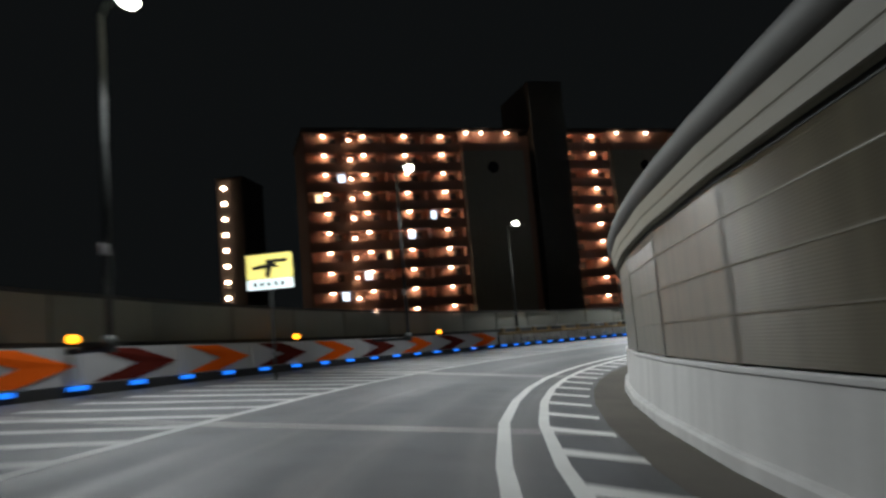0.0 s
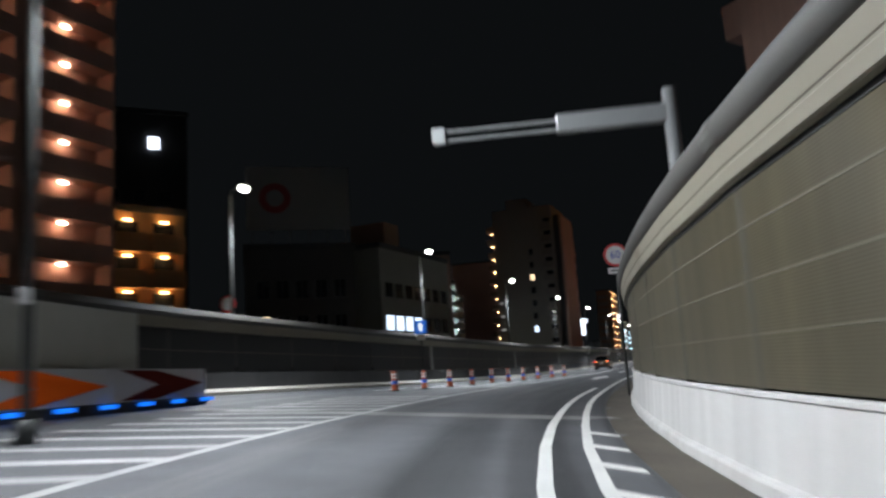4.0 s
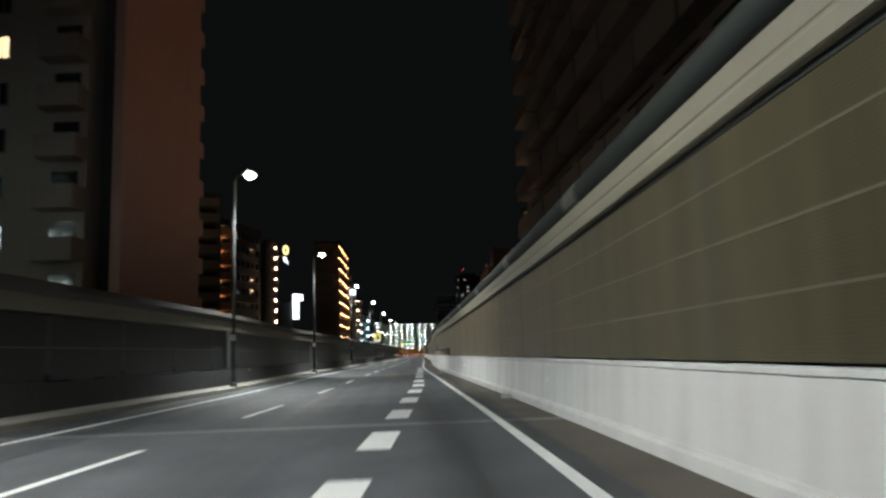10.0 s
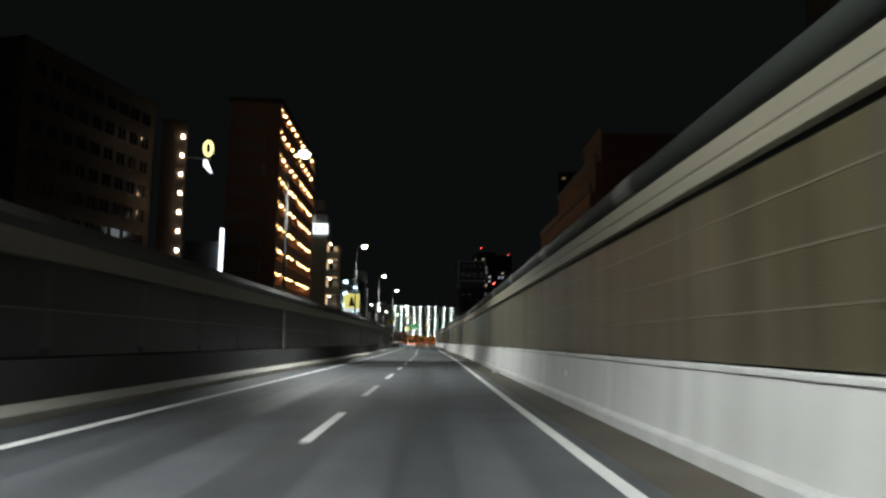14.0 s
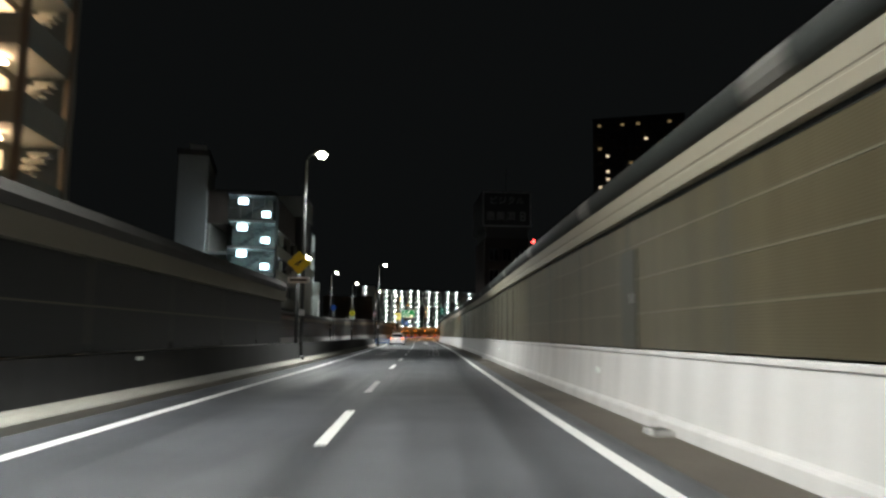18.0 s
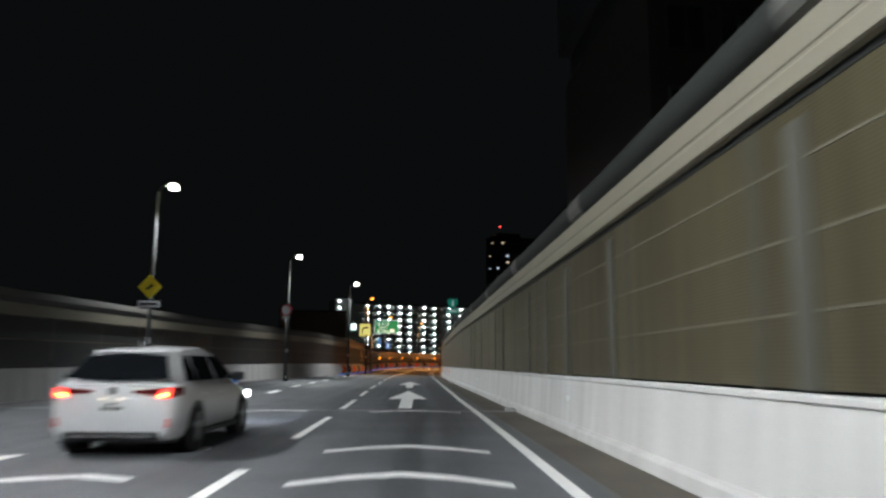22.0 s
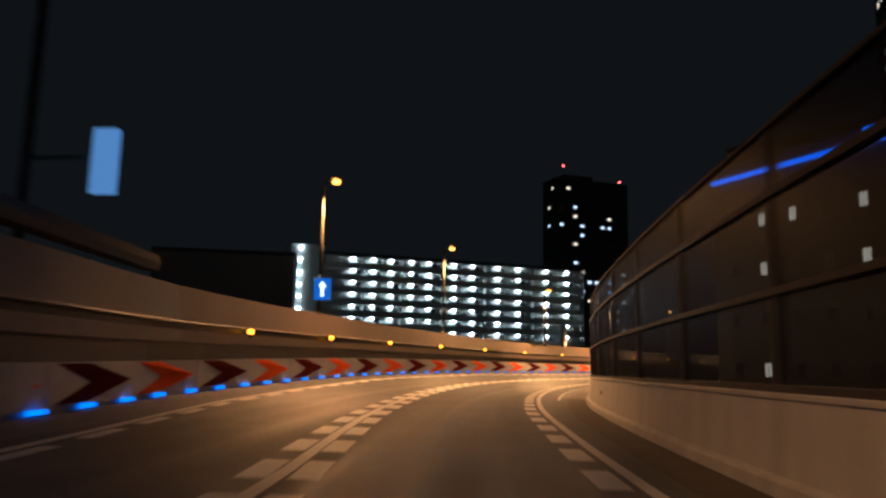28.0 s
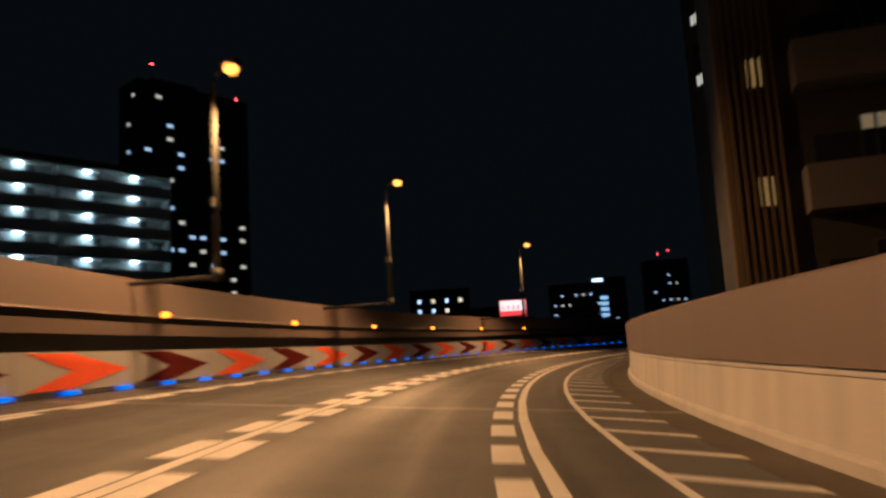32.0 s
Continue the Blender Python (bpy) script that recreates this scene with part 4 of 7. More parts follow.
windows(b, Matrix(), steps(0.5, L - 0.5, 7), [Z + 2.0, Z + 8.4], 1.5, 1.3, 0.0, 5, [LIT_COOL])
windows(b, Matrix(), steps(0.5, 8.5, 4), [Z + 5.2], 1.6, 1.4, 1.0, 6, [LIT_COOL])
windows(b, Matrix(), steps(8.8, L - 0.5, 3), [Z + 5.2], 1.5, 1.4, 0.0, 6, [LIT_COOL])
block(b, "roof_house", (5.0, 2.0, 13.5 + Z), (8.0, 6.0, 16.5 + Z), BROWN_TILE)
b, L = tower("office_building", (-40.0, 47.0), (-28.0, 53.2), 10, 18.0, PINK, "brown rendered tower beside the road")
windows(b, Matrix(), steps(1, L - 1, 3), [3.0 + 2.8 * k for k in range(7)], 0.9, 1.2, 0.0, 8, [LIT_WARM])
b, L = site("gallery_building", (-35.6, 69.0), (-37.2, 83.0), "white building with bright open galleries on every floor", "apartment building")
gallery(b, 0.0, 13.2, 8, 16.9 + Z, 2.08, 9, WHITE_WALL, [1.2, 3.5, 5.8, 8.1, 10.4, 12.4], white, fins=(0.1, 6.6, 13.1), rail_h=0.8, recess=1.6)
gallery(b, 13.4, 20.0, 7, 15.0 + Z, 2.08, 9, GREY_WALL, [15.0, 18.4], bulb_mesh(BULB_WHITE, (0.16, 0.16, 0.1)), fins=(13.5, 19.9), doors=False)
block(b, "roof", (-0.2, -0.2, 17.2 + Z), (13.3, 9.2, 17.4 + Z), ROOF)

b, L = tower("apartment_tower", (9.2, -26.0), (17.5, -33.0), 9, 38.0, PINK_DARK, "pinkish brown apartment tower on the inner side of the bend", "tower")
balcony_rows(b, side(0, 9, -90), 0.4, 8.6, [Z + 3.0 + 2.9 * k for k in range(12)], PINK_DARK, out=1.0, each=4.1)
windows(b, Matrix(), steps(1, L - 1, 3), [Z + 4.0 + 2.9 * k for k in range(11)], 1.2, 1.2, 0.04, 61, [LIT_WARM])
lb = tagged(new("lit_billboard"), "square white lit board on a steel post behind the noise wall", "billboard")
lb.location = (7.5, -19.3, -6.0)
part("board", boxed((-0.65, -0.1, 13.4), (0.65, 0.1, 14.7), 0.02), glow("board_white", (0.9, 0.95, 1.0), 0.9), lb, "lit white board")
part("board_frame", boxed((-0.7, 0.1, 13.35), (0.7, 0.22, 14.75), 0.02), STEEL, lb)
bm = bmesh.new()
tube(bm, [(0, 0.16, 0), (0, 0.16, 13.4)], 0.1, 10)
part("post", bm, POLE, lb, smooth=True)

# ---- left of the straight ----
b, L = site("apartment_tower", (-33.0, 97.4), (-18.6, 97.1), "grey apartment tower with end balconies and a pink flank", "tower")
TOWER_GREY = mat("brownish_grey_tile", (0.30, 0.26, 0.22), 0.8, scale=0.6, vary=0.14, streak=0.4)
block(b, "body", (0.0, 0.0, 0), (12.4, 11.0, 33.0 + Z), TOWER_GREY)
block(b, "recess", (12.41, 1.6, 0), (13.8, 11.0, 31.0 + Z), DARK_WALL)
block(b, "flank", (13.81, 0.0, 0), (14.35, 11.5, 30.7 + Z), PINK)
block(b, "roof_house", (2.5, 2.0, 33.0 + Z), (7.0, 7.0, 35.4 + Z), TOWER_GREY)
balcony_rows(b, Matrix(), 10.2, 12.4, [1.9 + 2.7 * k for k in range(13)], SLAB, out=1.2)
scallop = shared("end_balcony", boxed((13.82, 11.51, 0), (14.3, 12.5, 1.1), 0.05), PINK)
landing = shared("stair_landing", boxed((-1.6, 0.1, 0), (-0.005, 1.8, 1.1), 0.02), SLAB)
light_plate = shared("landing_light", boxed((0.35, -0.05, 0), (1.15, -0.004, 0.45)), LIT_LANDING)
for k in range(13):
    z = 2.3 + 2.7 * k
    piece("stair_landing", landing, b, (0, 0, z))
    piece("end_balcony", scallop, b, (0, 0, z))
    if k < 12:
        piece("stair_lamp", bulb_mesh(BULB_GOLD, (0.2, 0.12, 0.22)), b, (-0.3, -0.05, z + 2.3))
    if k < 7:
        piece("landing_light", light_plate, b, (0, 0, z + 1.0), "dim landing light")
windows(b, Matrix(), [7.6], [Z + 7.4, Z + 17.8], 0.9, 1.2, 1.0, 2, [LIT_COOL, LIT_WARM])
windows(b, Matrix(), [7.6], [Z + 10.0, Z + 12.6, Z + 15.2, Z + 20.4, Z + 23.0], 0.9, 1.2, 0.0, 2, [LIT_COOL, LIT_WARM])

b, L = tower("office_tower", (-60.0, 149.0), (-40.0, 150.4), 10.5, 30.0, mat("mauve_tile", (0.55, 0.40, 0.38), 0.6, scale=0.8, vary=0.1, streak=0.2), "mauve office tower with a small lit sign", "tower")
block(b, "sign", (15.6, -0.12, 26.4 + Z), (16.0, -0.01, 26.9 + Z), SIGN_COOL, "small lit sign")
block(b, "sign", (16.2, -0.12, 26.2 + Z), (17.0, -0.01, 27.0 + Z), SIGN_COOL, "small lit sign")
windows(b, side(L, 0, 90), steps(1.6, 10.0, 3), [4.0 + 2.9 * k for k in range(11)], 2.2, 1.3, 0.0, 5, [LIT_WARM])
block(b, "corner_fin", (L - 0.9, -0.25, 0), (L + 0.2, 0.6, 31.0 + Z), GREY_WALL)
b, L = tower("scaffolded_tower", (-44.0, 177.0), (-38.6, 180.0), 10, 28.0, DARK_WALL, "dark tower with an open stair lit orange", "tower")
balcony_rows(b, Matrix(), 0.6, L - 0.4, [4.0 + 2.6 * k for k in range(12)], SLAB, out=1.0, lamps=(1.6,), lamp=bulb_mesh(BULB_GOLD, (0.25, 0.15, 0.25)))
block(b, "stair_post", (1.9, -1.2, 0), (2.1, -1.02, 28.5 + Z), SLAB)
b, L = tower("apartment_building", (-41.5, 180.5), (-37.2, 182.6), 10, 23.0, BROWN_TILE, "brown apartment house with orange-lit rounded balconies")
balcony_rows(b, Matrix(), 0.2, L - 0.2, [3.4 + 2.45 * k for k in range(11)], BRICK_ORANGE, out=1.2, lamps=(2.3,), lamp=bulb_mesh(BULB_GOLD, (0.6, 0.25, 0.3)))
b, L = tower("office_block", (-50.0, 212.0), (-45.5, 234.0), 14, 31.0, DARK_WALL, "large dark block with a few lit windows", "office block")
windows(b, Matrix(), steps(1, L - 1, 9), [3.0 + 3.1 * k for k in range(11)], 1.7, 1.5, 0.02, 21, [LIT_COOL, LIT_WARM])
windows(b, side(0, 9, -90), steps(0, 8, 4), [3.0 + 3.1 * k for k in range(11)], 1.5, 1.5, 0.03, 22, [LIT_COOL, LIT_WARM])
b, L = tower("apartment_tower", (-44.5, 234.0), (-41.7, 235.0), 9, 29.0, DARK_WALL, "slim dark tower with a lamp column and a ring sign", "tower")
lamp_column(b, Matrix(), 2.5, 27.6 + Z, 10, 2.5, bulb_mesh(BULB_WARM, (0.3, 0.2, 0.4)))
block(b, "sign_bracket", (2.6, 7.6, 26.4 + Z), (6.2, 7.8, 26.55 + Z), STEEL)
bm = bmesh.new()
for i in range(20):
    a0, a1 = 2 * math.pi * i / 20, 2 * math.pi * (i + 1) / 20
    tube(bm, [(5.8 + 0.5 * math.cos(a0), 7.1, 27.9 + Z + 1.0 * math.sin(a0)), (5.8 + 0.5 * math.cos(a1), 7.1, 27.9 + Z + 1.0 * math.sin(a1))], 0.24, 8)
part("sign_ring", bm, SIGN_YELLOW, b, "lit yellow ring sign")
bm = bmesh.new()
leaf = [(5.25, 26.2), (5.75, 26.2), (6.5, 24.3), (5.95, 24.7), (5.25, 25.4)]
for y in (7.0, 7.2):
    bm.faces.new([bm.verts.new((x, y, z + Z)) for x, z in leaf])
bm.verts.ensure_lookup_table()
for i in range(5):
    j = (i + 1) % 5
    bm.faces.new((bm.verts[i], bm.verts[j], bm.verts[j + 5], bm.verts[i + 5]))
part("sign_leaf", bm, SIGN_WHITE, b, "lit white leaf under the ring")
b, L = tower("office_building", (-46.0, 248.0), (-41.2, 249.0), 9, 15.0, DARK_WALL, "low dark building with a lit white vertical sign")
block(b, "sign", (5.0, -0.6, 11.0 + Z), (6.6, -0.35, 17.4 + Z), SIGN_WHITE, "tall lit white sign")
block(b, "sign_wing", (6.61, -0.6, 15.6 + Z), (7.6, -0.35, 17.2 + Z), SIGN_WHITE, "lit white wing of the sign")
block(b, "sign_bracket", (4.7, -0.5, 12.0 + Z), (4.99, -0.4, 12.3 + Z), STEEL)

b, L = site("apartment_building", (-23.7, 211.5), (-24.8, 235.5), "brown apartment building with golden lamps along every balcony", "apartment building")
gallery(b, 0.0, 24.0, 11, 24.3 + Z, 2.35, 5.0, BROWN_TILE, [1.0, 3.4, 5.8, 8.2, 10.6, 13.0, 15.4, 17.8, 20.2, 22.6], bulb_mesh(BULB_GOLD, (0.55, 0.2, 0.09)), fins=(0.1, 6.0, 12.0, 18.0, 23.9), lamp_y=0.25)
balcony_rows(b, side(0, 4.8, -90), 0.3, 3.4, [2.0 + 2.35 * k for k in range(12)], SLAB, out=0.8, dark=False)
block(b, "roof", (-0.2, -0.2, 24.6 + Z), (24.2, 5.2, 24.9 + Z), ROOF)

b, L = tower("sign_building", (-33.6, 245.0), (-24.7, 246.0), 9, 19.2, GREY_WALL, "grey building with a large lit white sign and lit stairs")
sg = block(b, "lit_sign", (4.6, -0.25, 16.4 + Z), (9.0, -0.02, 17.8 + Z), SIGN_WHITE, "lit white sign")
part("sign_upper", boxed((4.7, -0.25, 17.801 + Z), (6.8, -0.02, 19.1 + Z), 0.01), SIGN_WHITE, sg)
for k in range(4):
    x = 4.75 + k * 1.05
    for dx, z0, w, h in ((0.1, 16.6, 0.7, 0.14), (0.1, 16.95, 0.7, 0.14), (0.1, 17.35, 0.7, 0.14), (0.35, 16.6, 0.14, 1.0)):
        part("glyph_bar", boxed((x + dx, -0.27, z0 + Z), (x + dx + w, -0.256, z0 + h + Z)), BLACK0, sg)
for k in range(2):
    x = 4.85 + k * 1.0
    for dx, z0, w, h in ((0.05, 18.0, 0.7, 0.12), (0.05, 18.4, 0.7, 0.12), (0.3, 17.95, 0.12, 0.95)):
        part("glyph_bar", boxed((x + dx, -0.27, z0 + Z), (x + dx + w, -0.256, z0 + h + Z)), BLACK0, sg)
block(b, "roof_house", (5.8, 1.5, 19.7 + Z), (8.2, 5.0, 21.6 + Z), GREY_WALL)
stair = side(L, 0.4, 90)
for k in range(8):
    z = 1.0 + 2.55 * k
    bm = bmesh.new()
    box(bm, (0.2, -1.7, 0), (3.6, -0.003, 0.14))
    box(bm, (0.2, -1.7, 0.141), (3.6, -1.6, 1.05))
    box(bm, (0.2, -1.59, 0.141), (0.3, -0.003, 1.05))
    for j in range(7):
        box(bm, (0.5 + 0.4 * j, -1.5, 0.3 + 0.3 * j), (0.9 + 0.4 * j, -0.8, 0.45 + 0.3 * j))
    lan = piece("stair_landing", shared("stair_landing", bm, WHITE_WALL), b, (0, 0, z), face=stair)
    piece("stair_lamp", warm, b, (1.2, -0.5, z + 2.4), face=stair)
    piece("stair_door", shared("stair_door", boxed((1.6, -0.05, 0.15), (2.7, -0.004, 2.2)), LIT_WARM), b, (0, 0, z), face=stair)
for x in (0.15, 3.65):
    block(b, "stair_column", (L + 1.58, 0.4 + x - 0.1, 0), (L + 1.78, 0.4 + x + 0.1, 21.0), SLAB)

# car park with a glazed stair, and its neighbours
b, L = site("stair_tower", (-29.3, 288.7), (-25.2, 289.5), "glazed white-lit stair tower beside a car park", "stair tower")
floors = 8
RISER = 2.35
for k in range(floors):
    z = 0.6 + RISER * k
    block(b, "landing", (0.05, 0.25, z), (4.1, 4.0, z + 0.18), WHITE_WALL)
    for i, x in enumerate((0.02, 1.05, 2.08, 3.11)):
        p = block(b, "glass_pane", (x + 0.03, 0.02, z + 0.2), (x + 0.98, 0.05, z + RISER - 0.04), STAIR_GLASS)
        p.visible_shadow = False
    bm = bmesh.new()
    for j in range(8):
        box(bm, (0.6 + 0.33 * j, 1.2, z + 0.2 + 0.26 * j), (0.95 + 0.33 * j, 2.4, z + 0.32 + 0.26 * j))
    part("stair_flight", bm, DARK_WALL, b)
    piece("stair_lamp", bulb_mesh(BULB_STAIR, (0.8, 0.3, 0.55)), b, (1.2, 0.6, z + 2.2))
piece_lamp = bulb_mesh(BULB_STAIR, (0.7, 0.3, 0.5))
for k in range(floors):
    piece("stair_lamp", piece_lamp, b, (3.2, 0.9, 1.7 + RISER * k))
for x in (0.0, 1.03, 2.06, 3.09, 4.12):
    block(b, "mullion", (x - 0.04, -0.03, 0), (x + 0.04, 0.0, 0.6 + RISER * floors), MULLION)
block(b, "back_wall", (0.0, 4.0, 0), (4.12, 4.3, 0.6 + RISER * floors), WHITE_WALL)
block(b, "roof", (-0.1, -0.1, 0.62 + RISER * floors), (4.2, 4.4, 0.9 + RISER * floors), ROOF)
SIDE_GLASS = glass("stair_side_glass", (0.5, 0.6, 0.62), 0.1, 0.45)
for k in range(floors):
    z = 0.6 + RISER * k
    for y in (0.1, 1.4, 2.7):
        p = block(b, "glass_pane", (4.06, y + 0.03, z + 0.2), (4.09, y + 1.27, z + RISER - 0.04), SIDE_GLASS)
        p.visible_shadow = False
    block(b, "transom", (-0.02, -0.03, z + 1.2), (4.16, 0.0, z + 1.26), MULLION)
for y in (1.4, 2.7, 3.95):
    block(b, "mullion", (4.1, y - 0.04, 0), (4.15, y + 0.04, 0.6 + RISER * floors), MULLION)
CAR_PARK_WALL = mat("brown_wall_sheet", (0.085, 0.065, 0.05), 0.75, scale=0.6, vary=0.18, streak=0.4)
p0, q0 = road(411.6, -14.35), road(428.1, -15.3)
b, L = site("parking_building", p0[:2], q0[:2], "car park with open lit decks under a plain brown wall", "car park")
block(b, "upper_wall", (0, 0.35, 11.2 + Z), (L, 9.0, 14.3 + Z), CAR_PARK_WALL)
block(b, "back_wall", (0, 6.0, 0), (L, 6.3, 11.19 + Z), GREY_WALL)
deck_lamp = bulb_mesh(glow("deck_tube", (0.88, 1.0, 0.95), 12), (0.9, 0.3, 0.14))
for k in range(4):
    z = 1.5 + Z + 2.3 * k
    block(b, "deck", (0.0, 0.12, z), (L, 6.0, z + 0.22), DECK)
    block(b, "deck_rail", (0.0, 0.0, z + 0.1), (L, 0.1, z + 1.1), GREY_WALL)
    piece("deck_lamp", deck_lamp, b, (3.2, 0.6, z + 2.25 if k < 3 else z + 2.35))
    if k == 2:
        piece("deck_lamp", deck_lamp, b, (12.5, 4.5, z + 2.25))
block(b, "canopy", (0.2, 0.0, 10.85 + Z), (8.0, 4.0, 11.0 + Z), DECK)
for x in (0.2, 5.6, 11.0, L - 0.3):
    block(b, "deck_column", (x, 0.15, 0), (x + 0.3, 0.5, 11.18 + Z), GREY_WALL)
b, L = tower("office_tower", (-34.2, 289.4), (-31.7, 290.0), 8, 17.2, WHITE_WALL, "tall plain pale concrete slab tower", "tower")
block(b, "roof_house", (0.8, 1.0, 17.7 + Z), (2.2, 4.0, 18.4 + Z), WHITE_WALL)
b, L = tower("office_building", (-43.0, 287.0), (-35.0, 289.0), 9, 9.0, GREY_WALL, "low building with two lit windows behind the wall")
windows(b, Matrix(), (2.2, 6.0), [Z + 3.0], 1.6, 1.0, 1.0, 4, [LIT_WARM])
p0, q0 = road(428.4, -14.9), road(438.4, -14.9)
b, L = site("office_tower", p0[:2], q0[:2], "dark building with a white top and an open lit stair", "tower")
block(b, "body", (0, 0.1, 0), (6.2, 6.0, 14.6 + Z), DARK_WALL)
block(b, "white_top", (-0.1, 0, 14.61 + Z), (6.6, 6.1, 17.0 + Z), WHITE_WALL)
for x in (0.8, 2.6, 4.4):
    block(b, "roof_rail", (x, 0.4, 17.0 + Z), (x + 0.8, 0.46, 17.5 + Z), MULLION)
block(b, "low_wing", (-0.6, -0.5, 0), (4.8, 0.05, 8.9 + Z), GREY_WALL)
block(b, "wing_front", (-0.6, 0.06, 0), (-0.12, 1.1, 8.9 + Z), GREY_WALL)
block(b, "pale_end", (8.6, -0.7, 0), (9.6, 1.2, 7.7 + Z), WHITE_WALL)
open_me = shared("stair_opening", boxed((6.6, 0.5, 0), (8.4, 0.56, 1.5)), LIT_PALE)
rail_me = shared("stair_rail", boxed((6.4, -0.1, -0.85), (8.55, 0.02, -0.05)), WHITE_WALL)
for k in range(7):
    z = Z - 2.4 + 2.3 * k
    piece("stair_opening", open_me, b, (0, 0, z))
    piece("stair_rail", rail_me, b, (0, 0, z))
    piece("stair_lamp", bulb_mesh(BULB_WHITE, (0.3, 0.15, 0.1)), b, (7.8, 0.3, z + 1.42))
block(b, "stair_back", (6.21, 0.57, 0), (8.59, 5.0, 13.6 + Z), GREY_WALL)
for x in (6.25, 8.45):
    block(b, "stair_pier", (x, -0.05, 0), (x + 0.14, 0.5, 13.6 + Z), WHITE_WALL)

# ---- right of the straight ----
b, L = site("hotel", (4.1, 110.0), (7.0, 76.5), "dark brown hotel tower with a glowing orange crown", "hotel")
D = 6.8
block(b, "body", (0, 0, 0), (L, D, 29.0 + Z), HOTEL)
block(b, "crown", (-0.1, -0.1, 29.02 + Z), (L + 0.1, D + 0.1, 30.9 + Z), SIGN_ORANGE, "glowing orange crown")
block(b, "crown_edge", (-0.25, -0.25, 30.91 + Z), (L + 0.25, D + 0.25, 31.15 + Z), SLAB)
for x in np.arange(0.0, L, 2.8):
    block(b, "crown_fin", (x, -0.28, 29.1 + Z), (x + 0.25, -0.101, 30.85 + Z), HOTEL)
front = side(L, 0, 90)
for z0, w, x in ((29.2, 0.34, 1.6), (29.2, 0.34, 2.5), (29.2, 0.34, 3.1), (29.2, 0.34, 4.7), (29.2, 0.34, 5.6)):
    piece("logo_stroke", shared("logo_stroke", boxed((x, -0.35, z0 + Z), (x + w, -0.12, 30.7 + Z)), SIGN_WHITE), b, (0, 0, 0), face=front)
for x in (1.9, 3.4, 5.0):
    piece("logo_bar", shared("logo_bar", boxed((x, -0.34, 30.1 + Z), (x + 0.65, -0.13, 30.4 + Z)), SIGN_WHITE), b, (0, 0, 0), face=front)
block(b, "side_sign", (22.0, -0.5, 26.2 + Z), (30.0, -0.29, 28.2 + Z), SIGN_WHITE, "lit white side sign")
balcony_rows(b, Matrix(), 0.6, L - 0.5, [2.2 + 2.55 * k for k in range(13)], HOTEL, out=0.9, each=4.05)
windows(b, Matrix(), steps(0.6, L - 0.5, 8), [Z + 14.0, Z + 9.0], 0.8, 1.4, 0.3, 12, [LIT_WARM])
for k in range(11):
    z = 2.1 + Z + 2.55 * k
    piece("stair_landing", shared("stair_landing", boxed((3.9, -1.0, -0.14), (6.7, -0.003, 0.95)), SLAB), b, (0, 0, z), face=front)
    piece("stair_lamp", bulb_mesh(BULB_GOLD, (0.26, 0.2, 0.22)), b, (6.0 - 1.5 * (k % 2), -0.35, z + 1.9), face=front)
    piece("stair_lamp", bulb_mesh(BULB_GOLD, (0.16, 0.16, 0.16)), b, (4.6 + 1.3 * (k % 2), -0.35, z + 1.5), face=front)
b, L = tower("apartment_building", (16.5, 92.0), (17.5, 84.0), 8, 20.5, HOTEL, "brown neighbour of the hotel with a lit roof terrace")
block(b, "roof_room", (L - 1.6, 0.3, 20.6 + Z), (L - 0.2, 2.0, 22.0 + Z), STAIR_GLOW, "dimly lit roof room")
b, L = tower("apartment_block", (13.6, 157.0), (9.0, 112.0), 14, 38.0, HOTEL, "dark brown apartment block with long balconies", "apartment block")
balcony_rows(b, Matrix(), 0.5, L - 0.5, [3.0 + 3.0 * k for k in range(13)], BROWN_TILE, out=1.2, each=7.4)
windows(b, Matrix(), [L - 9.0], [Z + 12.0], 1.3, 1.6, 1.0, 3, [LIT_WARM])
b, L = tower("apartment_tower", (10.5, 168.0), (15.0, 167.5), 9, 34.0, DARK_WALL, "dark tower with a stair core lit orange and a white sign", "tower")
for k in range(13):
    z = 1.2 + 2.9 * k
    # bay faces glow weakly in place of lamplight on the bay walls
    piece("stair_bay", shared("stair_bay", boxed((2.3, -0.05, 0.5), (3.9, -0.003, 1.9)), STAIR_GLOW), b, (0, 0, z))
    piece("stair_lamp", bulb_mesh(BULB_GOLD, (0.16, 0.16, 0.16)), b, (3.4 - 0.7 * (k % 2), -0.3, z + 1.9))
    piece("stair_landing", shared("stair_landing", boxed((1.7, -0.7, -0.2), (4.5, -0.06, 0.4)), SLAB), b, (0, 0, z))
for x in (1.7, 4.4):
    block(b, "stair_fin", (x, -0.8, 0), (x + 0.2, -0.01, 35.0 + Z), SLAB)
block(b, "sign", (0.4, -0.4, 31.0 + Z), (1.15, -0.1, 33.4 + Z), SIGN_WHITE, "lit white vertical sign")
b, L = tower("apartment_building", (2.7, 232.6), (3.7, 203.0), 12, 11.0, BROWN_TILE, "brown stepped building with terraces behind the noise wall")
for lo, hi in (((1.8, 1.4, 11.51), (L, 12.0, 14.2)), ((3.6, 3.2, 14.21), (L - 6.0, 12.0, 18.4)), ((10.0, 5.0, 18.41), (18.6, 14.0, 22.6))):
    block(b, "upper_floor", (lo[0], lo[1], lo[2] + Z), (hi[0], hi[1], hi[2] + Z), BROWN_TILE, bevel=0.03)
    block(b, "terrace_wall", (lo[0] - 0.1, lo[1] - 0.1, hi[2] + Z + 0.01), (hi[0] + 0.1, lo[1] + 0.15, hi[2] + Z + 0.7), SLAB)
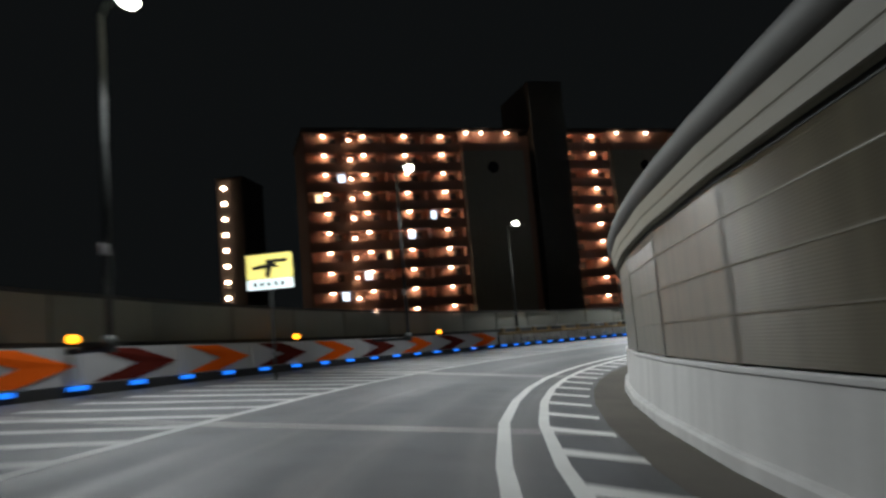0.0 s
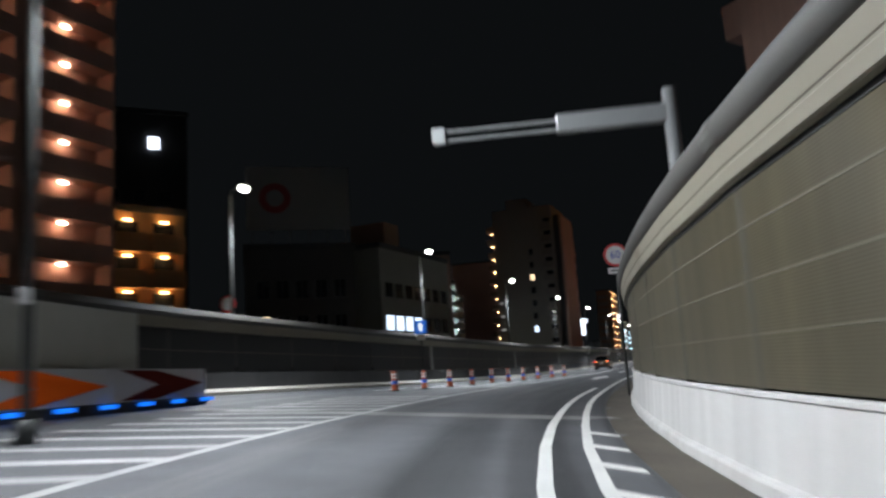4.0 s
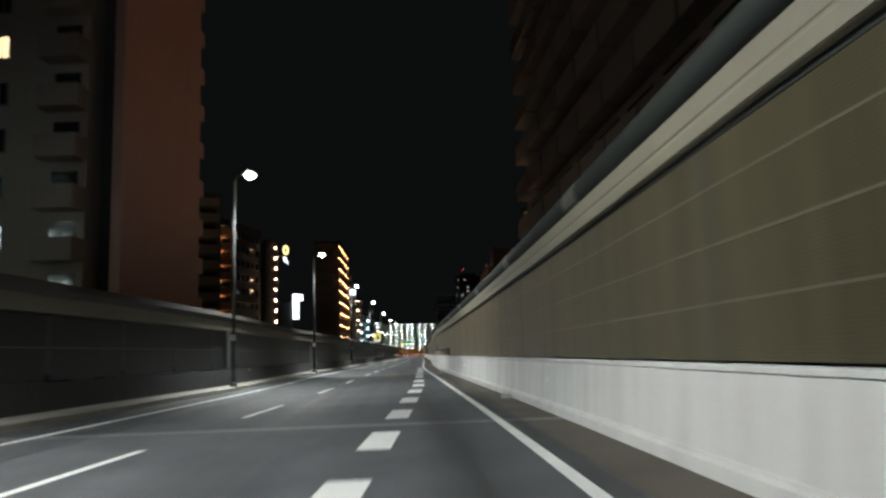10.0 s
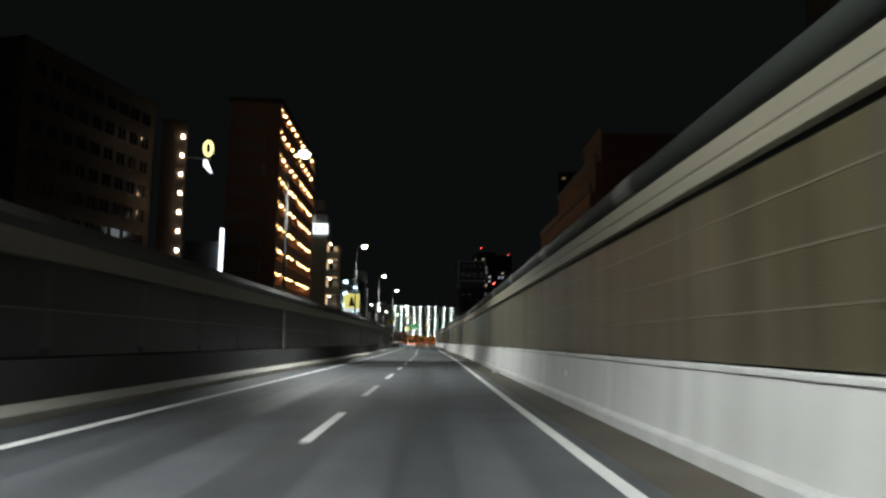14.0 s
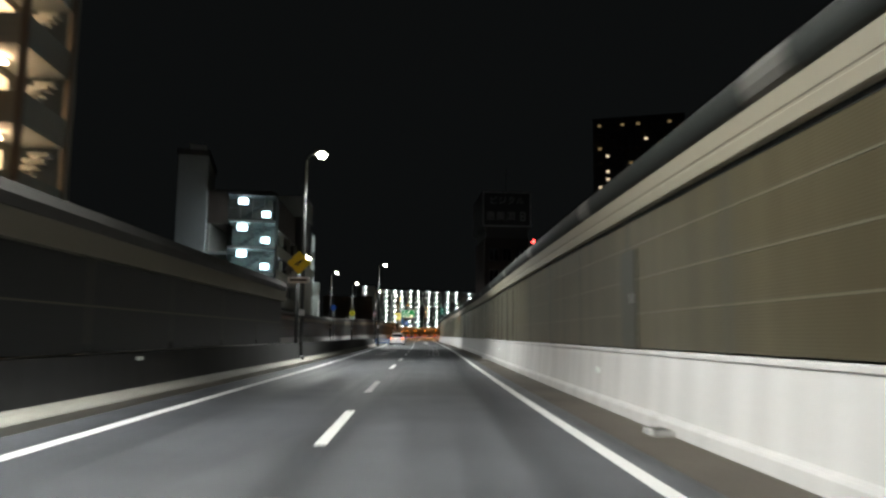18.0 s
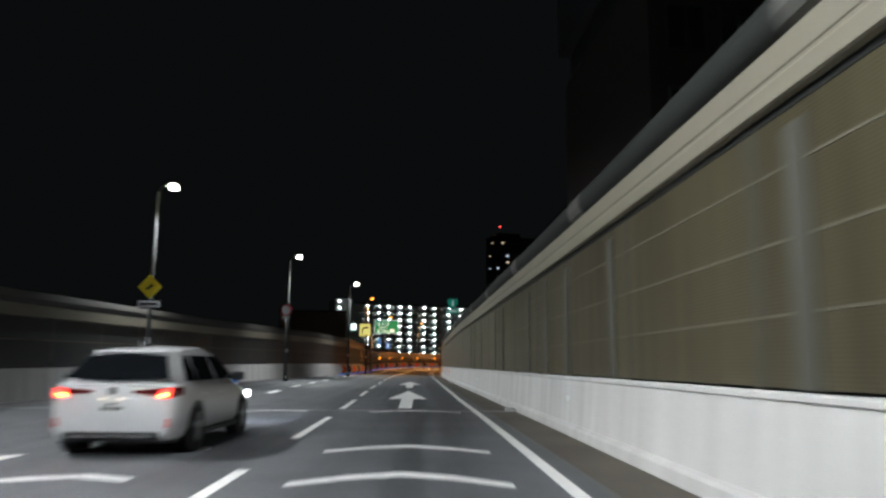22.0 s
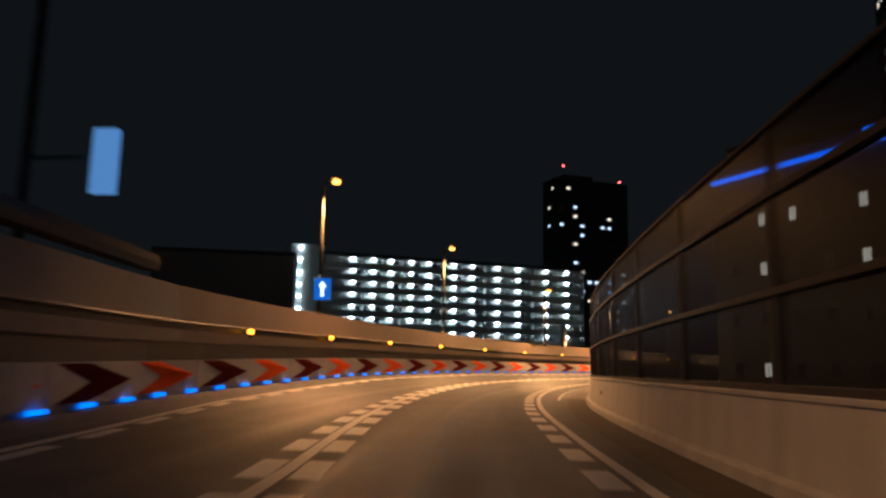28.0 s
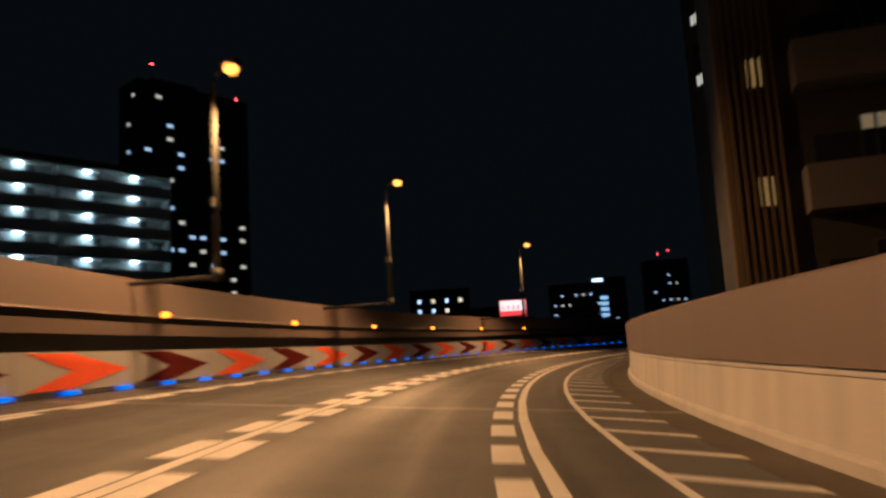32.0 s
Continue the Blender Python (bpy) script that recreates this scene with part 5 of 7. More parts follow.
balcony_rows(b, Matrix(), 0.5, L - 0.5, [Z + 2.0, Z + 5.0, Z + 8.0], SLAB, out=1.0, each=7.0)
windows(b, Matrix(), [5.0, 11.0, 17.0, 23.0], [Z + 9.0], 1.2, 1.3, 0.0, 3, [LIT_WARM])
b, L = tower("brick_building", (-1.0, 164.0), (0.9, 110.0), 3.5, 3.0, BRICK_ORANGE, "low orange-lit brick building close behind the wall")
for x in steps(1.0, L - 1.0, 14):
    block(b, "pilaster", (x - 0.25, -0.2, 0), (x + 0.25, -0.003, 2.8 + Z), SLAB)
# unseen lamps, added along the front to light the brick orange
for x in np.arange(3, 53, 5.0):
    piece("fill_lamp", bulb_mesh(BULB_BRICK_FILL, (0.7, 0.4, 0.3)), b, (x, -0.6, 2.9 + Z))
    piece("fill_lamp_arm", shared("fill_lamp_arm", boxed((-0.04, -0.6, 0.0), (0.04, 0.0, 0.06)), STEEL), b, (x, 0, 2.92 + Z))

b, L = site("office_building", (-5.1, 330.2), (1.3, 330.7), "dark office building with an unlit framed roof sign", "office building")
block(b, "body", (0, 0, 0), (L, 12, 15.2 + Z), mat("dark_brown_render", (0.055, 0.043, 0.038), 0.85, scale=0.6, vary=0.18, streak=0.3))
block(b, "sign_base", (0.2, 0.2, 15.22 + Z), (L - 0.2, 11.8, 16.78 + Z), MULLION)
block(b, "sign_box", (-0.35, 0, 16.8 + Z), (L + 0.35, 12.0, 22.0 + Z), SIGN_BOX)
for lo, hi in (((-0.3, -0.06, 16.85), (L + 0.3, -0.003, 17.05)), ((-0.3, -0.06, 21.75), (L + 0.3, -0.003, 21.95)), ((-0.3, -0.06, 17.06), (-0.1, -0.003, 21.74)), ((L + 0.1, -0.06, 17.06), (L + 0.3, -0.003, 21.74))):
    block(b, "sign_border", (lo[0], lo[1], lo[2] + Z), (hi[0], hi[1], hi[2] + Z), SIGN_GREY)
SIGN_HOST = b
windows(b, Matrix(), steps(0.4, L - 0.4, 3), [Z - 3.0 + 3.0 * k for k in range(6)], 1.4, 1.6, 0.0, 4, [LIT_WARM])
bm = bmesh.new()
tube(bm, [(L * 0.55, 3, 22 + Z), (L * 0.55, 3, 26 + Z)], 0.05, 6)
part("aerial", bm, STEEL, b)
b, L = tower("office_building", (3.0, 362.0), (6.0, 361.5), 12, 15.5, DARK_WALL, "dark building with a small lit sign and a red lamp")
block(b, "sign", (0.3, -0.2, 11.5 + Z), (2.0, -0.02, 14.5 + Z), SIGN_COOL, "small pale lit sign")
red_light(b, 2.2, 1.0, 18.8 + Z)

# ---- beyond the bend ----
b, L = site("apartment_block", (-49.5, 552.8), (6.0, 575.6), "wide white apartment block with rows of white gallery lamps", "apartment block")
gallery(b, 5.6, 60.0, 8, 21.0 + Z, 2.22, 11, WHITE_WALL, [11.3, 15.2, 18.7, 22.7, 26.3, 31.5, 35.4, 40.9, 45.4, 51.7, 56.5], white, fins=(5.7, 13.2, 20.7, 28.9, 38.0, 48.5, 59.9))
block(b, "stair_tower", (-0.4, 0.0, 0), (5.5, 9, 22.6 + Z), WHITE_WALL)
lamp_column(b, Matrix(), 1.2, 22.0 + Z, 7, 2.22, white, y=-0.17)
block(b, "roof", (5.4, -0.2, 21.3 + Z), (60.2, 11.2, 21.6 + Z), ROOF)
b, L = tower("apartment_building", (-60.6, 519.0), (-42.0, 523.0), 12, 16.0, GREY_WALL, "plain grey blank-walled building beside the bend")
b, L = tower("tower_block", (9.0, 658.0), (34.0, 668.0), 9, 62.0, DARK_WALL, "dark residential tower with scattered lit windows", "tower")
windows(b, Matrix(), steps(0.8, L - 0.8, 10), [Z + 10 + 3.05 * k for k in range(17)], 1.5, 0.9, 0.15, 11, [LIT_TOWER, LIT_TOWER_COOL])
windows(b, side(0, 9, -90), steps(1, 8, 3), [Z + 10 + 3.05 * k for k in range(17)], 1.4, 0.9, 0.13, 12, [LIT_TOWER, LIT_TOWER_COOL])
red_light(b, 4.5, 3.0, 67.6 + Z)
red_light(b, L - 1.0, 3.0, 64.0 + Z)
block(b, "roof_house", (5.0, 4.0, 62.5 + Z), (16.0, 14.0, 65.0 + Z), DARK_WALL)
b, L = tower("tower_block", (47.3, 524.9), (82.0, 515.0), 24.0, 90.0, DARK_WALL, "very tall dark tower with a few warm and cool lit windows", "tower")
windows(b, Matrix(), steps(1.2, L - 1.2, 11), [Z + 26 + 3.2 * k for k in range(20)], 1.5, 1.1, 0.3, 31, [LIT_TOWER, LIT_DIM])
windows(b, side(0, 24, -90), steps(1, 23, 8), [Z + 26 + 3.2 * k for k in range(20)], 1.5, 1.1, 0.3, 32, [LIT_TOWER, LIT_DIM])

b, L = tower("neon_building", (-2.5, 464.0), (3.5, 452.5), 13.0, 12.4, NIGHT_TILE, "dark building with blue neon strips along the roof")
block(b, "neon_strip", (0.2, -0.35, 12.0 + Z), (L, -0.14, 12.2 + Z), NEON_BLUE, "glowing blue neon strip")
block(b, "neon_strip", (L + 0.14, 0.2, 12.0 + Z), (L + 0.35, 8.0, 12.2 + Z), NEON_BLUE, "glowing blue neon strip")
block(b, "neon_gable", (L - 3.0, -0.45, 12.6 + Z), (L - 0.5, -0.2, 12.75 + Z), NEON_BLUE, "glowing blue neon strip")
windows(b, Matrix(), steps(0.5, L - 0.5, 6), [Z + 1.0 + 2.7 * k for k in range(4)], 0.5, 0.7, 0.3, 41, [LIT_WARM])
b, L = tower("apartment_block", (13.2, 507.6), (27.0, 494.0), 12.0, 27.0, NIGHT_TILE, "dark apartment block with a warm lit corner", "apartment block")
balcony_rows(b, Matrix(), 1.6, L - 0.4, [Z + 1.0 + 3.4 * k for k in range(8)], SLAB_DARK, out=1.0, each=5.1)
windows(b, Matrix(), steps(2.0, L - 1.0, 5), [Z + 2.0 + 3.4 * k for k in range(7)], 0.8, 1.4, 0.08, 44, [LIT_DIM])
for k in range(6):
    block(b, "corner_light", (0.62, -0.08, Z + 1.2 + 3.4 * k), (1.0, -0.02, Z + 2.0 + 3.4 * k), CORNER_GLOW, "golden light strip")
RIB = mat("tan_rib_sheet", (0.15, 0.11, 0.055), 0.45, 0.3, scale=2, vary=0.2, streak=0.5)
for i in range(7):
    block(b, "rib", (0.04 + 0.2 * i, -0.17, 0), (0.13 + 0.2 * i, -0.004, 26.8 + Z), RIB)
    block(b, "flank_rib", (-0.17, 0.05 + 0.2 * i, 0), (-0.004, 0.14 + 0.2 * i, 26.8 + Z), RIB)
b, L = tower("office_building", (69.5, 657.6), (82.4, 651.2), 8, 15.0, DARK_WALL, "distant dark building on the skyline")
windows(b, Matrix(), steps(0.6, L - 0.6, 4), [Z + 5 + 2.4 * k for k in range(4)], 0.9, 1.0, 0.45, 51, [LIT_WARM, LIT_COOL])
b, L = tower("office_building", (126.8, 682.6), (142.0, 671.5), 8, 18.0, DARK_WALL, "distant dark block with cool lit windows")
windows(b, Matrix(), steps(0.8, L - 0.8, 8), [Z + 3.0 + 2.9 * k for k in range(5)], 0.9, 0.7, 0.4, 52, [LIT_TOWER_COOL, LIT_TOWER])
block(b, "roof_sign", (L - 5.5, -0.3, 18.6 + Z), (L - 2.5, -0.1, 19.5 + Z), SIGN_WHITE, "small white roof sign")
b, L = tower("billboard_building", (119.0, 704.0), (131.0, 698.0), 6, 9.5, DARK_WALL, "distant roof with a red and white lit billboard")
bb = block(b, "billboard", (2.6, 0.0, 10.1 + Z), (L - 2.4, 0.4, 15.6 + Z), SIGN_RED, "lit red and white billboard")
part("billboard_field", boxed((2.8, -0.06, 12.2 + Z), (L - 2.6, -0.004, 15.4 + Z)), glow("billboard_cream", (1.0, 0.82, 0.6), 1.6), bb)
for k in range(4):
    part("billboard_bar", boxed((3.4 + 1.6 * k, -0.09, 12.6 + Z), (4.1 + 1.6 * k, -0.064, 13.9 + Z)), SIGN_RED, bb)
b, L = tower("office_tower", (196.0, 715.0), (210.0, 708.0), 10, 30.0, DARK_WALL, "distant dark tower with a red roof light", "tower")
windows(b, Matrix(), steps(0.8, L - 0.8, 5), [Z + 8 + 3.2 * k for k in range(6)], 1.0, 0.8, 0.35, 53, [LIT_TOWER_COOL, LIT_TOWER])
red_light(b, 5.0, 2.0, 33.0 + Z)
red_light(b, 9.0, 2.0, 34.2 + Z)
b, L = tower("office_tower", (160.0, 700.0), (168.0, 695.5), 8, 22.0, DARK_WALL, "distant dark tower with scattered small lit windows", "tower")
windows(b, Matrix(), steps(0.6, L - 0.6, 4), [Z + 5 + 2.8 * k for k in range(5)], 0.8, 0.7, 0.4, 57, [LIT_TOWER_COOL, LIT_TOWER])
b, L = tower("office_building", (92.0, 690.0), (108.0, 681.0), 8, 12.0, DARK_WALL, "distant low dark block with a few lit windows")
windows(b, Matrix(), steps(0.6, L - 0.6, 6), [Z + 4 + 2.4 * k for k in range(2)], 0.8, 0.6, 0.3, 58, [LIT_TOWER_COOL, LIT_TOWER])
b, L = tower("hall", (67.0, 625.5), (74.5, 621.2), 6, 5.6, WHITE_WALL, "distant pale hall lit from within")
block(b, "lit_front", (0.6, -0.1, 3.4 + Z), (L - 0.6, -0.01, 5.2 + Z), SIGN_COOL, "pale lit glass front")
mast = tagged(new("steel_mast"), "short thick steel mast lit by the orange lamps", "mast")
mast.location = (-5.6, 512.6, -6.0)
bm = bmesh.new()
tube(bm, [(0, 0, 0), (0, 0, 12.6)], [0.35, 0.3], 12)
part("shaft", bm, STEEL, mast, smooth=True)
for z in (9.0, 10.4, 11.8):
    part("bracket", boxed((-0.9, -0.08, z), (-0.3, 0.08, z + 0.12), 0.02), STEEL, mast)
part("step_rail", boxed((-0.95, -0.06, 6.0), (-0.9, 0.06, 12.2)), STEEL, mast)
st = tagged(new("striped_sign"), "distant tall striped lit sign with a magenta foot", "sign")
st.location = (122.0, 650.0, -6.0)
for k in range(5):
    part("stripe", boxed((-1.2, 0, 11.6 + 1.5 * k), (1.2, 0.3, 12.5 + 1.5 * k)), SIGN_COOL, st)
part("foot_sign", boxed((-1.6, 0, 9.6), (1.6, 0.3, 11.2)), glow("sign_magenta", (1.0, 0.08, 0.45), 1.5), st, "magenta lit foot")
part("frame", boxed((-0.4, 0.31, 0), (0.4, 0.6, 19.0)), DARK_WALL, st)

# ---- hatched areas, arrows and other road paint ----
def quad_mark(pts, z=0.006):
    """A painted patch from (s, o) corners."""
    bm = bmesh.new()
    f = bm.faces.new([bm.verts.new(road(s, o, z)) for s, o in pts])
    f.normal_update()
    if f.normal.z < 0:
        f.normal_flip()
    return bm


def paint_group(name, patches, label, piece_name="stripe", paint=None):
    holder = None
    for p in patches:
        bm = quad_mark(p)
        if holder is None:
            holder = structure(link(name, bm, paint or PAINT), label, "road marking")
        else:
            part(piece_name, bm, paint or PAINT, holder)
    return holder


paint_group("hatch_ramp", [[(s, HATCH(s) - 0.05), (s + 0.42, HATCH(s) - 0.05), (s - 1.35, HATCH(s) - 3.6), (s - 1.77, HATCH(s) - 3.6)] for s in np.arange(-16, 96, 1.55)],
            "worn white hatch stripes beside the ramp lane", paint=PAINT_WORN)
paint_group("hatch_nose", [[(s, HATCH(s) - 0.05), (s + 0.45, HATCH(s + 0.45) - 0.05), (s - 0.9, HATCH_L(s - 0.9) + 0.05), (s - 1.4, HATCH_L(s - 1.4) + 0.05)] for s in np.arange(106, 143, 2.0)],
            "white hatch stripes on the nose between ramp and main road")
paint_group("teeth_ramp", [[(s, R_LINE(s) + 0.08), (s + 0.55, R_LINE(s) + 0.08), (s - 0.05, R_LINE(s) + (0.95 if s < 66 else 0.6)), (s - 0.5, R_LINE(s) + (0.95 if s < 66 else 0.6))] for s in np.arange(-14.2, 84, 2.3)],
            "white teeth beside the ramp edge line")
OUTER2 = along([(574, 2.5), (585, 2.2), (603, 2.0), (740, 1.95)])
structure(link("road_line_gore", strip(572, S_MAX, lambda s: OUTER2(s) - 0.06, lambda s: OUTER2(s) + 0.06), PAINT), "thin white line of the inner hatched verge", "road marking")
paint_group("teeth_bend", [[(s, OUTER2(s) + 0.05), (s + 0.3, OUTER2(s) + 0.05), (s - 0.35, OUTER2(s) + 1.3), (s - 0.65, OUTER2(s) + 1.3)] for s in np.arange(576, 736, 2.1)],
            "white hatch stripes on the inner verge of the bend")
BLOCK_L = lambda s: LANE(s) - 0.29
BLOCK_R = lambda s: LANE(s) + 0.29
dashes("block_dashes_left", 513, 736, 1.5, 1.0, BLOCK_L, 0.34, "bold white block dashes left of the bend's lane line")
dashes("block_dashes_right", 513, 736, 1.5, 1.0, BLOCK_R, 0.34, "bold white block dashes right of the bend's lane line")
structure(link("road_line_bend", strip(505, S_MAX, lambda s: LANE(s) - 0.09, lambda s: LANE(s) + 0.09), PAINT), "solid white lane line round the bend", "road marking")
dashes("block_dashes_edge", 508, 736, 1.5, 1.0, lambda s: R_LINE(s) - 0.36, 0.36, "bold white block dashes inside the right edge line")
dashes("block_dashes_outer", 516, 736, 1.5, 1.0, lambda s: L_LINE(s) + 0.3, 0.26, "bold white block dashes inside the left edge line")


def arrow(s, o, head, total, w):
    """A straight-on lane arrow with its tip at s."""
    for nm, pts in (("lane_arrow", [(s, o), (s - head, o + w), (s - head, o - w)]), ("arrow_shaft", [(s - head + 0.02, o + 0.22), (s - head + 0.02, o - 0.22), (s - total, o - 0.19), (s - total, o + 0.19)])):
        bm = quad_mark(pts)
        if nm == "lane_arrow":
            top = structure(link(nm, bm, PAINT), "white straight-ahead lane arrow on the asphalt", "road marking")
        else:
            part("shaft", bm, PAINT, top)


for s, o, head, total, w in ((124.0, -0.1, 4.2, 7.6, 0.6), (142.4, -0.08, 4.2, 7.6, 0.6), (462.0, -0.62, 8.6, 14.5, 0.7), (481.2, -0.6, 8.6, 14.5, 0.7)):
    arrow(s, o, head, total, w)


def painted_sign(s, o, strokes):
    """A tall worn character on the road, as plain bars: (s, o, length, width) from its foot."""
    return [[(s + a, o + b), (s + a + c, o + b), (s + a + c, o + b + d), (s + a, o + b + d)] for a, b, c, d in strokes]


G1 = [(0, -0.35, 2.4, 0.1), (0, -0.05, 2.6, 0.12), (0, 0.28, 2.4, 0.1), (0.6, -0.45, 0.25, 0.9), (1.7, -0.45, 0.25, 0.9)]
G2 = [(0, -0.4, 0.3, 0.8), (1.0, -0.35, 0.25, 0.7), (2.0, -0.4, 0.3, 0.8), (0, -0.05, 2.3, 0.12)]
for name, off in (("road_text_right", lambda s: 0.15), ("road_text_left", lambda s: -3.2)):
    pats = []
    for s, g in ((391.0, G1), (396.2, G2), (402.5, G1), (409.5, G2)):
        pats += painted_sign(s, off(s), g)
    paint_group(name, pats, "worn white lettering painted on the lane", "bar", PAINT_WORN if name.endswith("left") else PAINT)
paint_group("rumble_arcs", [[(s - 0.5, -1.5), (s, -0.9), (s + 0.25, -0.3), (s, 0.3), (s - 0.5, 0.9), (s - 0.25, 0.9), (s + 0.3, 0.3), (s + 0.6, -0.3), (s + 0.3, -0.9), (s - 0.25, -1.5)] for s in (424.3, 434.0, 437.0, 446.0)],
            "white arched cross stripes on the lane", "arc")
paint_group("rumble_arcs_left", [[(s - 0.5, -5.0), (s, -4.4), (s + 0.25, -3.8), (s, -3.2), (s - 0.25, -3.2), (s, -3.8), (s - 0.3, -4.4), (s - 0.75, -5.0)] for s in (424.3, 434.0, 437.0, 446.0)],
            "white arched cross stripes on the left lane", "arc")
JOINTM = mat("expansion_joint_steel", (0.05, 0.05, 0.052), 0.45, 0.6, scale=4)
HEADER = mat("joint_header_concrete", (0.26, 0.26, 0.25), 0.8, scale=5, vary=0.3, bump=0.3)
for s, pale in ((11, 0.16), (25.2, 0.42), (58, 0.16), (86.4, 0.42), (136.2, 0.10), (158.2, 0.10), (192, 0.12), (226.5, 0.5), (260.6, 0.45), (300, 0.2), (340, 0.2), (380, 0.15), (446.4, 0.12), (509, 0.12), (545, 0.15), (588, 0.15), (630, 0.1), (668, 0.15)):
    le = -8.6 if s < 90 else left_edge(s) + 0.9
    ej = structure(link("expansion_joint", strip(s - 0.09, s + 0.09, lambda q: le, lambda q: R_WALL(q) - 0.02, 0.0045), JOINTM), "steel expansion joint between pale headers across the carriageway", "expansion joint")
    for a, b in ((s - 0.1 - pale, s - 0.092), (s + 0.092, s + 0.1 + pale)):
        part("header", strip(a, b, lambda q: le, lambda q: R_WALL(q) - 0.02, 0.004), HEADER, ej, "pale concrete header")
# gutter strip at the foot of the right parapet
structure(link("gutter", strip(S_MIN, S_MAX, lambda s: R_WALL(s) - 0.78, lambda s: R_WALL(s) - 0.01, 0.003), SHOULDER), "dirty brownish gutter at the foot of the parapet", "gutter")

# ---- barriers with direction chevrons ----
RED_SHEET = mat("red_reflective_sheet", (0.95, 0.145, 0.012), 0.5, scale=3, vary=0.08, spec=0.0)
MAROON = mat("maroon_sheet", (0.12, 0.022, 0.016), 0.5, scale=3, vary=0.15, spec=0.0)
GREY_SHEET = mat("grey_reflective_sheet", (0.46, 0.46, 0.47), 0.45, scale=2, vary=0.1, streak=0.3)
# reflectors: the headlight shine they throw back is given as emission
BLUE_REFLECTOR = glow("blue_reflector_glow", (0.02, 0.22, 1.0), 0.9)
AMBER = glow("amber_beacon", (1.0, 0.29, 0.005), 4.5)


def chevron_boards(name, s0, s1, off, label, z0=0.24, z1=1.04, pitch=4.1, first_red=True):
    """A run of boards with alternating red and maroon chevrons that point along the road."""
    run = tagged(new(name), label, "chevron barrier")
    run.location = road(s0, off(s0))
    inv = Matrix.Translation(-run.location)
    n = int(round((s1 - s0) / pitch))
    for i in range(n):
        a, b = s0 + i * pitch, s0 + (i + 1) * pitch
        bm = swept([(0.0, z0), (0.0, z1), (-0.06, z1), (-0.06, z0)], a + 0.015, b - 0.015, off, step=1.1)
        bmesh.ops.transform(bm, matrix=inv, verts=bm.verts)
        board = part("board", bm, GREY_SHEET, run)
        bm = bmesh.new()
        zm, zt, zb = (z0 + z1) / 2, z1 - 0.03, z0 + 0.03
        up = [(a + 0.35, zt), (a + 1.9, zt), (b - 0.15, zm), (a + 1.95, zm)]
        dn = [(a + 1.95, zm), (b - 0.15, zm), (a + 1.9, zb), (a + 0.35, zb)]
        for poly in (up, dn):
            bm.faces.new([bm.verts.new(road(s, off(s) + 0.012, z)) for s, z in poly])
        bmesh.ops.transform(bm, matrix=inv, verts=bm.verts)
        part("chevron", bm, RED_SHEET if (i % 2 == 0) == first_red else MAROON, board, "red chevron" if (i % 2 == 0) == first_red else "dark maroon chevron")
    return run


def blue_markers(name, s0, s1, off, spacing, label, low=0.13):
    run = tagged(new(name), label, "reflector strip")
    run.location = road(s0, off(s0), 0.1)
    inv = Matrix.Translation(-run.location)
    for s in np.arange(s0, s1, spacing):
        bm = post_box(s, off(s) + 0.0, off(s) + 0.06, low, low + 0.09, 0.28)
        bmesh.ops.transform(bm, matrix=inv, verts=bm.verts)
        part("marker", bm, BLUE_REFLECTOR, run)


def beacon(s, o, z):
    b = tagged(new("amber_beacon"), "small amber warning beacon glowing on the barrier", "warning light", "amber beacons on the barriers")
    b.location = road(s, o, z)
    t = Matrix.Rotation(radians(heading(s)), 4, "Z")
    bm = bmesh.new()
    box(bm, (-0.05, -0.06, -0.12), (0.05, 0.06, 0.0), t)
    part("base", bm, RUBBER, b)
    bm = bmesh.new()
    bmesh.ops.create_uvsphere(bm, u_segments=10, v_segments=6, radius=0.13)
    bmesh.ops.scale(bm, vec=(1, 1, 0.8), verts=bm.verts)
    bmesh.ops.translate(bm, verts=bm.verts, vec=(0, 0, 0.09))
    part("lens", bm, AMBER, b, "glowing amber lens", smooth=True)


RAMP_BAR = along([(-20, -9.0), (40, -9.0), (72, -9.2), (88, -9.4), (96, -9.6)])
structure(link("barrier_ramp", swept([(0.02, 0.0), (0.02, 0.22), (-0.08, 0.24), (-0.08, 1.0), (-0.4, 1.0), (-0.4, 0.0)], S_MIN, 44.5, RAMP_BAR), RUBBER), "low barrier with a black rubber foot along the ramp", "barrier")
structure(link("barrier_ramp_far", swept([(0.02, 0.0), (0.02, 0.22), (-0.08, 0.24), (-0.08, 1.0), (-0.4, 1.0), (-0.4, 0.0)], 71.0, 88.75, RAMP_BAR), RUBBER), "low barrier with a black rubber foot at the end of the ramp", "barrier")
chevron_boards("chevron_barrier", -18.35, 44.55, lambda s: RAMP_BAR(s) + 0.0, "grey boards with red and maroon direction chevrons on the ramp barrier", pitch=3.7)
chevron_boards("chevron_barrier", 71.0, 88.7, lambda s: RAMP_BAR(s) + 0.0, "grey boards with red and maroon chevrons at the ramp nose", pitch=4.425)
blue_markers("blue_marker_strip", -18, 44.4, lambda s: RAMP_BAR(s) + 0.025, 2.05, "blue reflector strips along the barrier foot, headlight shine given as glow")
blue_markers("blue_marker_strip", 45, 90, lambda s: RAMP_BAR(s) + 0.12, 1.5, "blue reflector strips below the crash cushion, headlight shine given as glow")
for s in (15.0, 25.6, 38.2):
    beacon(s, RAMP_BAR(s) - 0.2, 1.12)

